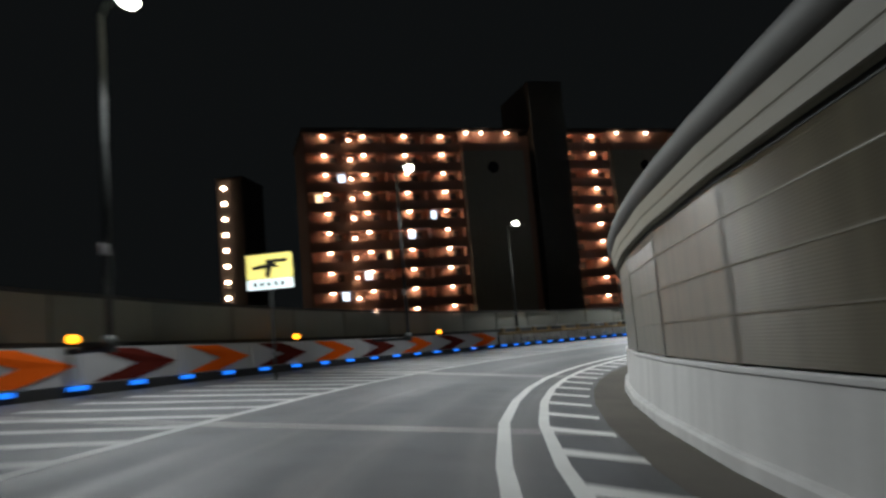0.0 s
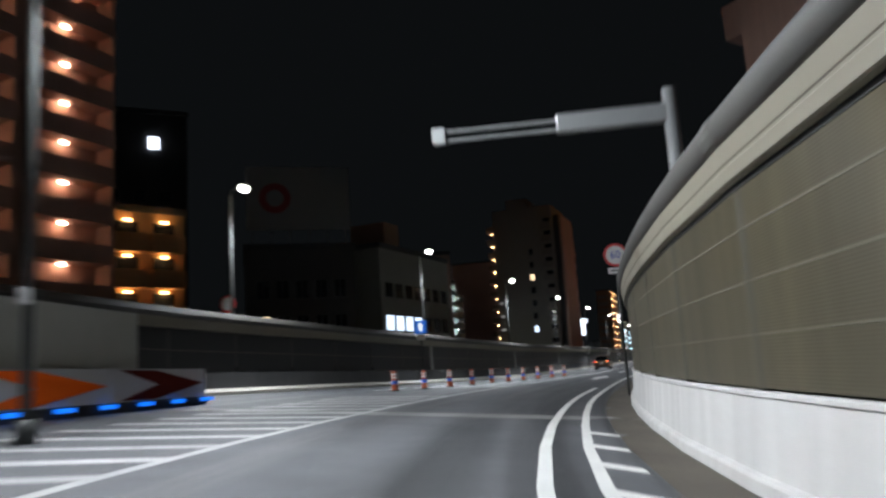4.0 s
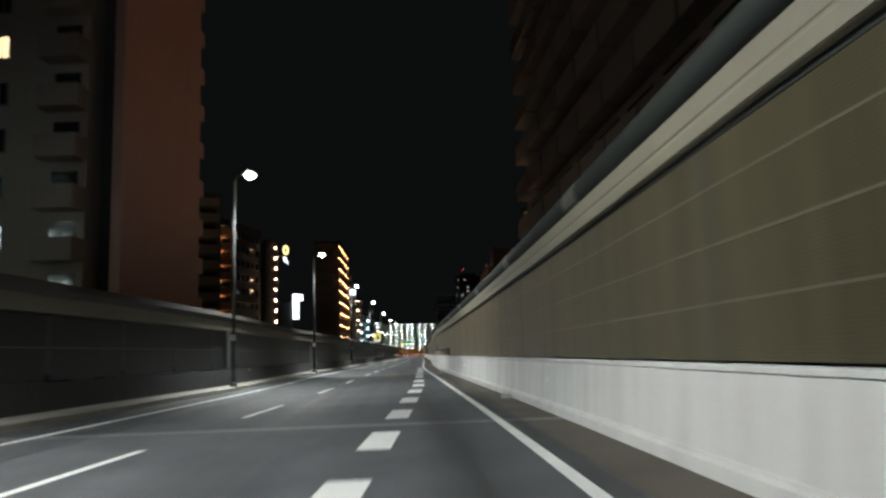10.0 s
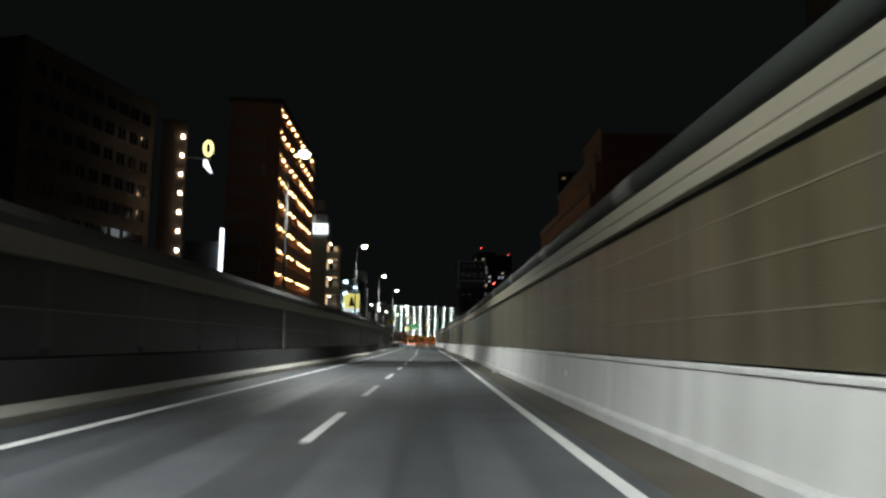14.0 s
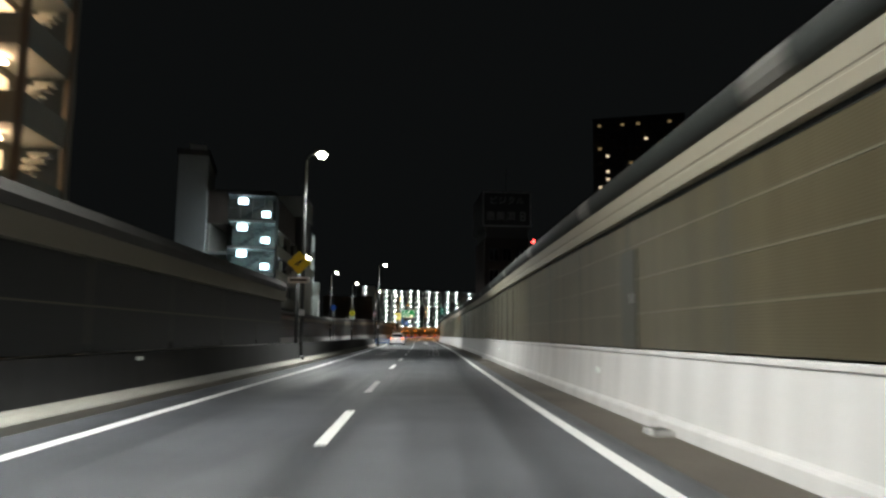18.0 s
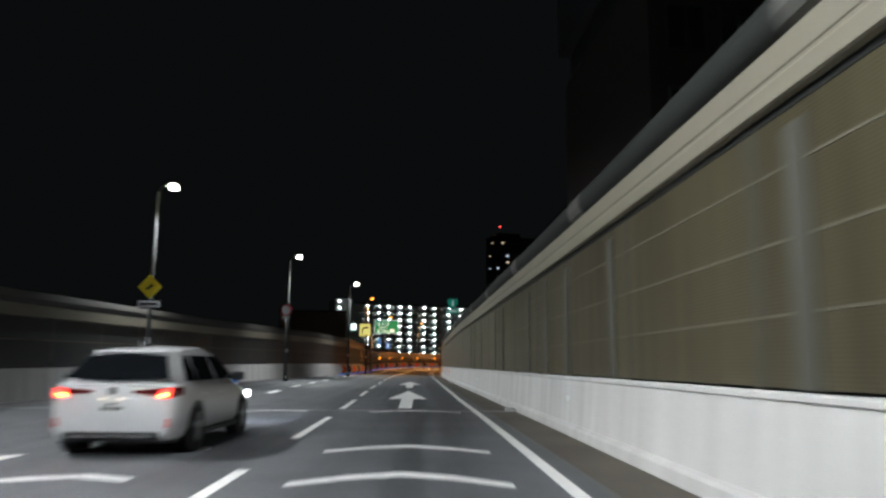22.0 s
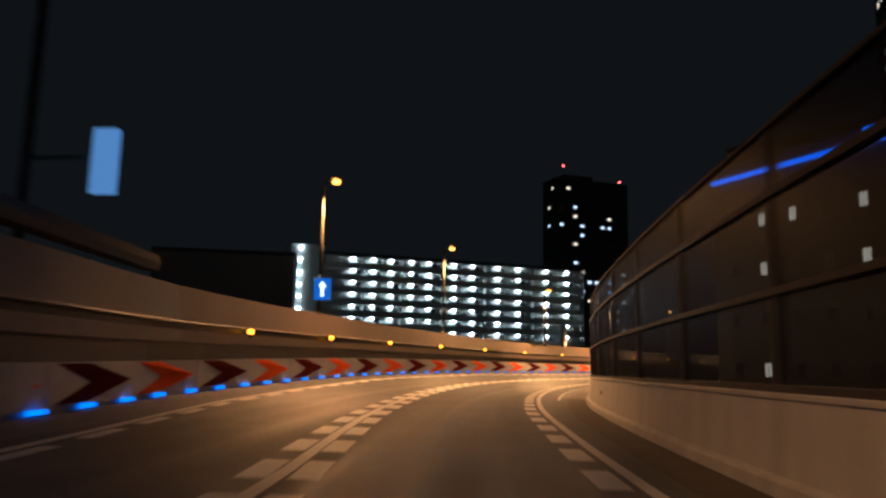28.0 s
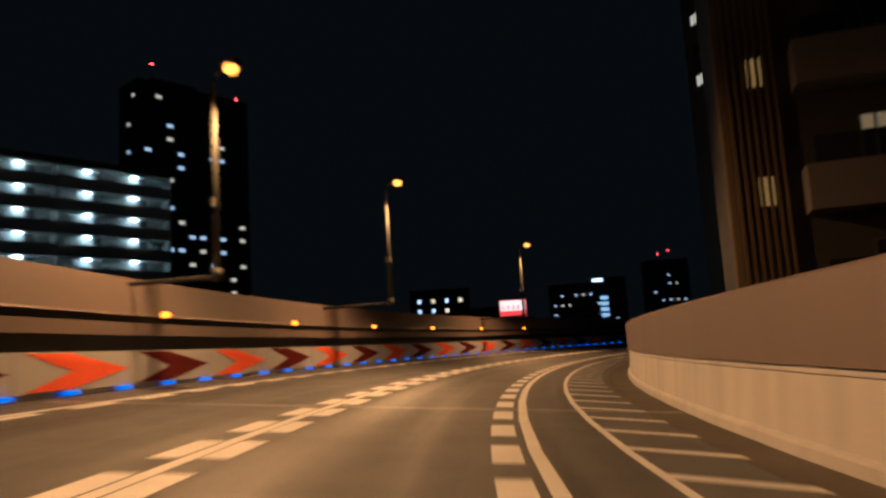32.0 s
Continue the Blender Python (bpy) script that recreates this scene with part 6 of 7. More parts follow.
# crash cushion with crumpled pale cover, brown beam and rail
COVER = mat("pale_cushion_cover", (0.48, 0.46, 0.40), 0.7, scale=7, vary=0.35, bump=0.8)
BEAM = mat("rusty_beam", (0.26, 0.17, 0.07), 0.7, scale=4, vary=0.25)
cush = tagged(new("crash_cushion"), "row of pale crumpled crash cushions under a rusty beam", "crash cushion")
cush.location = road(45, RAMP_BAR(45))
inv = Matrix.Translation(-cush.location)
rng = random.Random(4)
for s in np.arange(44.7, 70.0, 0.9):
    bm = bmesh.new()
    grid = []
    for i in range(5):
        col = []
        for j in range(5):
            q = s + 0.86 * i / 4
            col.append(bm.verts.new(road(q, RAMP_BAR(q) + 0.05 + rng.uniform(-0.05, 0.06), 0.26 + 0.56 * j / 4)))
        grid.append(col)
    for i in range(4):
        for j in range(4):
            bm.faces.new((grid[i][j], grid[i + 1][j], grid[i + 1][j + 1], grid[i][j + 1]))
    bmesh.ops.transform(bm, matrix=inv, verts=bm.verts)
    part("cushion", bm, COVER, cush)
for nm, prof, m in (("foot", [(0.1, 0.0), (0.1, 0.24), (-0.4, 0.24), (-0.4, 0.0)], RUBBER), ("core", [(-0.06, 0.24), (-0.06, 0.82), (-0.4, 0.82), (-0.4, 0.24)], RUBBER),
                    ("beam", [(0.06, 0.83), (0.06, 0.98), (-0.45, 0.98), (-0.45, 0.83)], BEAM), ("rail", [(-0.1, 1.24), (-0.1, 1.32), (-0.2, 1.32), (-0.2, 1.24)], STEEL)):
    bm = swept(prof, 44.6, 70.9, RAMP_BAR)
    bmesh.ops.transform(bm, matrix=inv, verts=bm.verts)
    part(nm, bm, m, cush)
for s in np.arange(45.5, 69.5, 2.0):
    bm = post_box(s, RAMP_BAR(s) - 0.2, RAMP_BAR(s) - 0.08, 0.98, 1.25, 0.16)
    bmesh.ops.transform(bm, matrix=inv, verts=bm.verts)
    part("rail_post", bm, BEAM, cush)
FENCE = mat("grey_green_plate", (0.26, 0.265, 0.235), 0.6, scale=1.5, vary=0.12, streak=0.4)
PALE_PLATE = mat("pale_painted_plate", (0.42, 0.42, 0.38), 0.6, scale=1.5, vary=0.12, streak=0.3)
FENCE_OFF = lambda s: RAMP_BAR(s) - 1.6
fence = structure(link("wall_ramp", swept([(0.0, 0.0), (0.0, 1.1), (-0.3, 1.1), (-0.3, 0.0)], S_MIN, 74, FENCE_OFF), SHADED_CONCRETE), "concrete wall with grey green plates behind the ramp barrier", "wall")
for s in np.arange(-19, 73, 3.9):
    part("plate", swept([(-0.02, 1.11), (-0.02, 2.25), (-0.1, 2.25), (-0.1, 1.11)], s, min(s + 3.8, 73.9), FENCE_OFF), FENCE, fence)
part("coping", swept([(0.03, 2.26), (0.03, 2.35), (-0.14, 2.35), (-0.14, 2.26)], S_MIN, 73.9, FENCE_OFF), SHADED_CONCRETE, fence)
part("end_post", swept([(0.5, 0.0), (0.5, 2.45), (-0.2, 2.45), (-0.2, 0.0)], 73.0, 74.3, FENCE_OFF), SHADED_CONCRETE, fence)
structure(link("wall_ramp_end", swept([(0.0, 0.0), (0.0, 2.5), (-0.3, 2.5), (-0.3, 0.0)], 74.4, 86.2, lambda s: RAMP_BAR(s) - 0.55), PALE_PLATE), "pale plain wall behind the last chevron boards", "wall")

# second bend: chevrons, markers and beacons on the outer parapet
OUT_FACE = lambda s: L_OUTER(s) + 0.09
chevron_boards("chevron_barrier", 514.4, 731.4, OUT_FACE, "grey boards with red and maroon chevrons round the outer bend", z0=0.14, z1=1.04, pitch=4.425)
blue_markers("blue_marker_strip", 514, 712, lambda s: L_OUTER(s) + 0.13, 2.2125, "blue reflector strips at the foot of the outer parapet, headlight shine given as glow", 0.05)
for s in np.arange(567.2, 690, 9.75):
    beacon(s, L_OUTER(s) + 0.2, 1.98)
# red patches on the right parapet
for s in (488.0, 496.4, 504.9, 513.5, 522.0):
    bm = bmesh.new()
    bm.faces.new([bm.verts.new(road(q, R_WALL(q) + 0.105 + 0.05 * (z - 0.3) , z)) for q, z in ((s - 0.6, 0.62), (s + 0.1, 0.66), (s + 0.8, 0.78), (s + 0.1, 0.9), (s - 0.6, 0.86))])
    tagged(link("red_marker", bm, RED_SHEET), "small red arrow marker stuck on the parapet", "marker", "red markers on the parapet")

# ---- delineator posts on the nose ----
ORANGE_POST = mat("orange_post", (0.42, 0.10, 0.05), 0.5, scale=5, vary=0.15)
WHITE_SHEET = mat("white_sheet", (0.75, 0.75, 0.75), 0.4, scale=5, vary=0.08)
BLUE_SHEET = mat("blue_sheet", (0.03, 0.14, 0.65), 0.4, scale=5, vary=0.1)


def ring_stack(bm, r0, r1, z0, z1, sides=14):
    tube(bm, [(0, 0, z0), (0, 0, z1)], [r0, r1], sides)


def delineator(post_mat, low_mat, label, category, h=0.9, r=0.13):
    d = tagged(new(category.replace(" ", "_")), label, category, "delineator posts on the road")
    bm = bmesh.new()
    ring_stack(bm, r * 1.9, r * 1.6, 0, 0.05)
    part("foot", bm, RUBBER, d)
    for k, (z0, z1, m) in enumerate(((0.05, 0.3, post_mat), (0.302, 0.46, low_mat), (0.462, 0.56, post_mat), (0.562, 0.63, WHITE_SHEET), (0.632, 0.7, post_mat), (0.702, 0.77, WHITE_SHEET), (0.772, 0.88, post_mat))):
        bm = bmesh.new()
        ring_stack(bm, r * (1 - 0.12 * z0), r * (1 - 0.12 * z1), z0 * h / 0.9, z1 * h / 0.9)
        part("tube" if m is post_mat else "band", bm, m, d, smooth=False)
    return d


DEL_LINE = along([(96, -7.6), (104, -6.6), (112, -5.6), (120, -4.8), (128, -3.65)])
one = delineator(ORANGE_POST, BLUE_SHEET, "orange delineator post with white and blue bands", "delineator post")
first = True
for s in np.arange(99.8, 128.5, 3.1):
    p = road(s, DEL_LINE(s))
    m = Matrix.Translation(p) @ Matrix.Rotation(radians(heading(s)), 4, "Z")
    if first:
        one.matrix_world = m
        first = False
    else:
        copy_thing(one, m)
two = delineator(mat("blue_post", (0.03, 0.12, 0.4), 0.5, scale=5), WHITE_SHEET, "blue delineator post with white bands", "delineator post", h=0.75, r=0.1)
first = True
for k in range(7):
    p = road(450.0 + k * 1.5, -6.1 - 0.36 * k)
    if first:
        two.matrix_world = Matrix.Translation(p)
        first = False
    else:
        copy_thing(two, Matrix.Translation(p))

# ---- signs ----
YELLOW = mat("yellow_sheet", (0.80, 0.62, 0.02), 0.45, scale=4, vary=0.06)
YELLOW_LIT = glow("yellow_sign_lit", (1.0, 0.86, 0.22), 0.75)
GREEN_LIT = glow("green_sign_lit", (0.01, 0.30, 0.10), 0.55)
WHITE_LIT = glow("white_sign_lit", (0.9, 1.0, 0.95), 0.9)
PANEL_LIT = glow("lit_panel", (0.16, 0.34, 0.62), 0.38)
BLUE_LIT = glow("blue_sign_lit", (0.04, 0.22, 0.85), 0.3)
BLACK = mat("black_print", (0.015, 0.015, 0.015), 0.5, scale=5)
RED_PRINT = mat("red_print", (0.6, 0.03, 0.03), 0.45, scale=5)
BLUE_PRINT = mat("blue_print", (0.03, 0.08, 0.5), 0.45, scale=5)


def facing(x, y, z, yaw):
    """A sign's frame: x to its right as read, z up, y towards the back."""
    return Matrix.Translation((x, y, z)) @ Matrix.Rotation(radians(yaw), 4, "Z")


def flat(bm, pts, y=0.0):
    f = bm.faces.new([bm.verts.new((x, y, z)) for x, z in pts])
    f.normal_update()
    if f.normal.y > 0:
        f.normal_flip()
    return f


def poly_part(name, pts, material, parent, y=-0.004, label=""):
    bm = bmesh.new()
    flat(bm, pts, y)
    bmesh.ops.triangulate(bm, faces=bm.faces)
    return part(name, bm, material, parent, label)


def disc(r, n=28, cx=0.0, cz=0.0):
    return [(cx + r * math.cos(2 * math.pi * k / n), cz + r * math.sin(2 * math.pi * k / n)) for k in range(n)]


def plate(parent, name, w, h, material, cx=0.0, cz=0.0, y=0.0, depth=0.03):
    return part(name, boxed((cx - w / 2, y, cz - h / 2), (cx + w / 2, y + depth, cz + h / 2), 0.008), material, parent)


def writing(parent, body, size, material, cx, cz, name="lettering", y=-0.008):
    cu = bpy.data.curves.new(name, "FONT")
    cu.body, cu.size, cu.align_x, cu.align_y, cu.extrude = body, size, "CENTER", "CENTER", 0.002
    cu.materials.append(material)
    ob = new(name, cu)
    ob.parent = parent
    ob.matrix_local = Matrix.Translation((cx, y, cz)) @ Matrix.Rotation(radians(90), 4, "X")
    return ob


def sign_at(name, m, label, category="traffic sign"):
    ob = tagged(new(name), label, category)
    ob.matrix_world = m
    return ob


def sign_post(parent, drop, x=0.0, y=0.08, r=0.045):
    bm = bmesh.new()
    tube(bm, [(x, y, -drop), (x, y, 0.3)], r, 8)
    return part("post", bm, POLE, parent, smooth=True)


def round_sign(name, m, label, face, rim, text, drop, r=0.4, sub=True):
    s = sign_at(name, m, label)
    bm = bmesh.new()
    tube(bm, [(0, 0.0, 0), (0, 0.03, 0)], r, 28)
    part("disc", bm, rim, s, smooth=False)
    poly_part("face", disc(r * 0.8), face, s, -0.005)
    if text:
        writing(s, text, r * 0.9, BLUE_PRINT, 0, 0)
    if sub:
        plate(s, "sub_plate", r * 1.4, r * 0.5, WHITE_SHEET, 0, -r * 1.35)
        poly_part("bar", [(-r * 0.5, -r * 1.42), (r * 0.5, -r * 1.42), (r * 0.5, -r * 1.28), (-r * 0.5, -r * 1.28)], BLACK, s, -0.006)
    sign_post(s, drop)
    return s


# speed limit on the inside of the first bend
round_sign("speed_limit_sign", facing(4.3, -24.0, 4.85, heading(95)), "round red-rimmed speed limit sign reading 60 above the wall", WHITE_SHEET, RED_PRINT, "60", 4.9, 0.41)
round_sign("traffic_sign", facing(-13.8, -21.4, 4.9, heading(95)), "round red-rimmed sign on a post behind the wall", WHITE_SHEET, RED_PRINT, "", 7.0, 0.4)
round_sign("traffic_sign", facing(-23.8, 360.6, 5.1, heading(470)), "round red-rimmed sign with a small plate below", WHITE_SHEET, RED_PRINT, "", 5.2, 0.42)
round_sign("traffic_sign", facing(-24.6, 318.5, 4.6, heading(430)), "round blue sign on a lamp post", BLUE_SHEET, BLUE_SHEET, "", 5.0, 0.4, sub=False)
round_sign("traffic_sign", facing(-14.6, -38.0, 4.4, heading(80)), "round blue sign with a white arrow", BLUE_SHEET, BLUE_SHEET, "", 7.0, 0.42, sub=False)
s = sign_at("parking_sign", facing(-9.6, -7.7, 3.9, heading(110)), "square lit blue sign on a post above the wall")
plate(s, "board", 0.75, 0.8, BLUE_LIT)
poly_part("symbol", [(-0.1, -0.25), (0.1, -0.25), (0.1, 0.05), (0.2, 0.05), (0, 0.28), (-0.2, 0.05), (-0.1, 0.05)], WHITE_LIT, s)
plate(s, "sub_plate", 0.5, 0.35, WHITE_SHEET, 0, -0.62)
sign_post(s, 6)
at_pole = road(576.0, -9.5)
s = sign_at("one_way_sign", facing(at_pole.x, at_pole.y - 0.12, at_pole.z + 4.5, heading(575)), "square blue sign with a white arrow on a lamp post")
plate(s, "board", 0.9, 1.1, BLUE_LIT)
poly_part("arrow", [(-0.09, -0.37), (0.09, -0.37), (0.09, 0.12), (0.23, 0.12), (0, 0.42), (-0.23, 0.12), (-0.09, 0.12)], WHITE_LIT, s)
part("bracket", boxed((-0.12, 0.03, -0.1), (0.12, 0.2, 0.1)), STEEL, s)


def diamond(name, m, label, drop):
    s = sign_at(name, m, label)
    bm = bmesh.new()
    r = 0.52
    for y in (0.0, 0.03):
        flat(bm, [(0, -r), (r, 0), (0, r), (-r, 0)], y)
    part("board", bm, YELLOW, s)
    poly_part("symbol", [(-0.22, -0.12), (-0.05, -0.12), (0.22, 0.1), (0.05, 0.1)], BLACK, s, -0.005)
    plate(s, "sub_plate", 0.95, 0.26, WHITE_SHEET, 0, -0.75)
    poly_part("bar", [(-0.36, -0.8), (0.36, -0.8), (0.36, -0.7), (-0.36, -0.7)], BLACK, s, -0.006)
    sign_post(s, drop)


diamond("warning_sign", facing(-16.1, 256.0, 4.3, heading(375)), "yellow diamond warning sign over a white plate", 5.0)
diamond("warning_sign", facing(-24.9, 338.3, 4.5, heading(450)), "yellow diamond warning sign on a lamp post", 5.0)


def yellow_board(m, w, h, label, drop, figure):
    s = sign_at("warning_board", m, label)
    plate(s, "board", w, h, YELLOW_LIT, 0, 0.12)
    plate(s, "caption_plate", w, 0.30, WHITE_LIT, 0, -h / 2 - 0.05)
    for k in range(5):
        poly_part("bar", [(-w * 0.36 + k * w * 0.15, -h / 2 - 0.12), (-w * 0.28 + k * w * 0.15, -h / 2 - 0.12), (-w * 0.28 + k * w * 0.15, -h / 2 + 0.02), (-w * 0.36 + k * w * 0.15, -h / 2 + 0.02)], BLACK, s, -0.006)
    poly_part("symbol", figure, BLACK, s, -0.006)
    sign_post(s, drop, 0.0)


yellow_board(facing(30.2, -94.1, 3.95, heading(12)), 1.42, 0.74, "lit yellow board with a dark symbol over a white caption", 4.0,
             [(-0.55, 0.12), (-0.1, 0.2), (-0.1, 0.32), (0.6, 0.32), (0.55, 0.22), (0.15, 0.2), (0.35, 0.05), (0.1, 0.08), (0.0, -0.22), (-0.15, -0.22), (-0.1, 0.06), (-0.5, 0.02)])
yellow_board(facing(-15.9, 209.5, 4.8, heading(325)), 1.45, 1.35, "lit yellow warning board with a dark pointed symbol", 5.2,
             [(-0.28, -0.4), (0.28, -0.4), (0.12, 0.35), (0.0, 0.6), (-0.12, 0.35)])
# sharp-bend board
s = sign_at("warning_board", facing(-22.8, 403.0, 5.6, heading(523)), "lit pale yellow board with a black right-turn arrow")
plate(s, "board", 1.36, 1.6, YELLOW_LIT)
arc = [(-0.36, -0.45), (-0.42, -0.1), (-0.36, 0.2), (-0.15, 0.4), (0.15, 0.42), (0.15, 0.56), (0.5, 0.32), (0.15, 0.1), (0.15, 0.24), (-0.05, 0.22), (-0.2, 0.08), (-0.24, -0.15), (-0.2, -0.45)]
poly_part("arrow", arc, BLACK, s)
for k in range(4):
    poly_part("bar", [(-0.45 + k * 0.24, -0.72), (-0.28 + k * 0.24, -0.72), (-0.28 + k * 0.24, -0.58), (-0.45 + k * 0.24, -0.58)], BLACK, s)
sign_post(s, 5.4, 0.8)
# green exit sign on a cantilever
s = sign_at("exit_sign", facing(-21.1, 415.9, 6.7, heading(536)), "green exit board with white lettering on a steel cantilever", "road sign")
plate(s, "board", 3.5, 1.9, WHITE_LIT, depth=0.05)
poly_part("face", [(-1.7, -0.9), (1.7, -0.9), (1.7, 0.9), (-1.7, 0.9)], GREEN_LIT, s, -0.005)
writing(s, "なんば", 0.64, WHITE_LIT, -0.5, 0.42)
writing(s, "Namba", 0.4, WHITE_LIT, -0.45, -0.12)
writing(s, "出口 200m", 0.38, WHITE_LIT, -0.55, -0.6)
poly_part("arrow_shaft", [(1.32, -0.78), (1.5, -0.78), (1.5, 0.75), (1.32, 0.75)], WHITE_LIT, s)
poly_part("arrow_branch", [(1.32, -0.25), (1.32, 0.0), (0.92, 0.46), (1.05, 0.56), (0.66, 0.74), (0.68, 0.32), (0.8, 0.38)], WHITE_LIT, s)
plate(s, "sub_plate", 0.6, 0.38, WHITE_LIT, 0.85, -0.58, -0.03)
bm = bmesh.new()
tube(bm, [(-2.2, 0.3, -6.9), (-2.2, 0.3, 0.9)], 0.15, 10)
part("post", bm, STEEL, s, smooth=True)
for z in (0.55, -0.62):
    bm = bmesh.new()
    tube(bm, [(-2.2, 0.3, z), (1.4, 0.12, z)], 0.08, 8)
    part("arm", bm, STEEL, s, smooth=True)
# route shield on the right wall
SHIELD_GREEN, SHIELD_WHITE = glow("shield_green", (0.01, 0.26, 0.17), 0.22), glow("shield_white", (0.7, 0.9, 0.8), 0.16)
s = sign_at("route_sign", facing(-11.6, 364.4, 5.75, heading(480)), "green route shield over a green plate above the wall", "road sign")
plate(s, "plate", 0.85, 0.4, SHIELD_GREEN, 0, -0.35)
poly_part("bar", [(-0.3, -0.42), (0.3, -0.42), (0.3, -0.28), (-0.3, -0.28)], SHIELD_WHITE, s)
bm = bmesh.new()
for y in (0.0, 0.03):
    flat(bm, [(-0.38, 0.6), (0.38, 0.6), (0.38, 0.2), (0.2, -0.02), (0, -0.1), (-0.2, -0.02), (-0.38, 0.2)], y)
part("shield", bm, SHIELD_GREEN, s)
poly_part("numeral", [(-0.06, 0.05), (0.08, 0.05), (0.08, 0.5), (-0.02, 0.5), (-0.12, 0.38), (-0.06, 0.38)], SHIELD_WHITE, s)
sign_post(s, 1.9)
# lit boxes on poles
s = sign_at("lit_box_sign", facing(-22.1, 386.5, 5.2, heading(506)), "glowing white box sign with a green foot on a lamp post", "road sign")
plate(s, "box", 0.6, 0.66, WHITE_LIT, -0.06, 0.0, depth=0.2)
plate(s, "foot_band", 0.57, 0.11, GREEN_LIT, -0.06, -0.39)
sign_post(s, 5.2, -0.5)
s = sign_at("lit_box_sign", facing(-23.8, 434.1, 5.1, heading(554)), "tall pale blue lit panel on a dark pole", "road sign")
plate(s, "panel", 0.5, 1.32, PANEL_LIT, depth=0.15)
bm = bmesh.new()
tube(bm, [(-1.7, 0.2, -11), (-1.7, 0.2, 5.3)], 0.11, 10)
part("pole", bm, POLE, s, smooth=True)
bm = bmesh.new()
tube(bm, [(-1.7, 0.2, 5.2), (-1.0, 0.2, 5.35)], 0.05, 8)
part("arm", bm, POLE, s, smooth=True)
bm = bmesh.new()
tube(bm, [(-1.7, 0.2, 0.1), (-0.3, 0.12, 0.1)], 0.04, 8)
part("bracket", bm, POLE, s, smooth=True)
# overhead arm on the inside of the first bend
g = sign_at("gantry_arm", facing(*road(81.5, 3.55), heading(81)), "grey steel pole with a long overhead arm", "gantry")
bm = bmesh.new()
tube(bm, [(0, 0, 0), (0, 0, 6.4)], [0.16, 0.13], 10)
part("pole", bm, STEEL, g, smooth=True)
part("arm_box", boxed((-2.1, -0.1, 5.75), (-0.1, 0.1, 6.1), 0.02), STEEL, g)
for z in (5.82, 6.0):
    bm = bmesh.new()
    tube(bm, [(-2.1, 0, z), (-4.4, 0, z)], 0.035, 8)
    part("arm_rail", bm, STEEL, g)
part("end_bracket", boxed((-4.45, -0.08, 5.76), (-4.2, 0.08, 6.08), 0.01), STEEL, g)
# slim lit mast beside the ramp
TUBE_LIT = glow("tube_lamp", (0.85, 0.85, 0.4), 0.45)
c = sign_at("lamp_mast", facing(-1.5, -54.3, 0.0, 20), "slim steel mast with a pale yellow light tube", "lamp mast")
for dx in (-0.09, 0.09):
    bm = bmesh.new()
    tube(bm, [(dx, 0, -6), (dx, 0, 7.1)], 0.05, 8)
    part("mast", bm, STEEL, c, smooth=True)
    bm = bmesh.new()
    tube(bm, [(dx, 0, 7.12), (dx, 0, 8.2)], 0.045, 8)
    part("light_tube", bm, TUBE_LIT, c, smooth=True)
part("collar", boxed((-0.2, -0.1, 3.4), (0.2, 0.1, 3.55), 0.02), STEEL, c)
# lettering of the framed roof sign
writing(SIGN_HOST, "ビジタル", 1.3, SIGN_GREY, 3.2, 20.6 + Z, y=-0.03)
writing(SIGN_HOST, "恵美須", 1.45, SIGN_GREY, 2.3, 18.3 + Z, y=-0.03)
writing(SIGN_HOST, "8", 2.0, SIGN_GREY, 5.5, 18.3 + Z, y=-0.03)
# small reflectors and drain boxes along the right parapet
REFLECTOR = mat("pale_reflector", (0.8, 0.85, 0.8), 0.25, scale=5, vary=0.04)
DRAIN = mat("drain_concrete", (0.5, 0.5, 0.48), 0.85, scale=5, vary=0.2)
for s in np.arange(112, 600, 20.5):
    r = tagged(link("wall_reflector", post_box(s, R_WALL(s) + 0.085, R_WALL(s) + 0.12, 0.58, 0.68, 0.09), REFLECTOR), "small pale reflector fixed on the parapet", "reflector", "reflectors on the parapet")
for s in np.arange(136.5, 520, 31.0):
    d = tagged(new("drain_box"), "small pale drain box at the parapet foot", "drain", "drain boxes at the parapet foot")
    d.location = road(s, R_WALL(s))
    inv = Matrix.Translation(-d.location)
    for nm, bm, m in (("box", post_box(s, R_WALL(s) - 0.28, R_WALL(s) - 0.005, 0.0, 0.08, 0.15), DRAIN), ("grate", post_box(s, R_WALL(s) - 0.24, R_WALL(s) - 0.05, 0.081, 0.09, 0.11), RUBBER)):
        bmesh.ops.transform(bm, matrix=inv, verts=bm.verts)
        part(nm, bm, m, d)
for s in np.arange(118, 372, 24.0):
    r = tagged(link("wall_reflector", post_box(s, L_WALL(s) - 0.02, L_WALL(s) + 0.03, 0.74, 0.80, 0.05), REFLECTOR), "small pale reflector fixed on the parapet", "reflector", "reflectors on the parapet")

# ---- cars ----
def paint_mat(name, colour, metal, rough):
    m = mat(name, colour, rough, metal, scale=2.0, vary=0.03, bump=0.0)
    b = m.node_tree.nodes["Principled BSDF"]
    b.inputs["Coat Weight"].default_value, b.inputs["Coat Roughness"].default_value = 0.8, 0.06
    return m


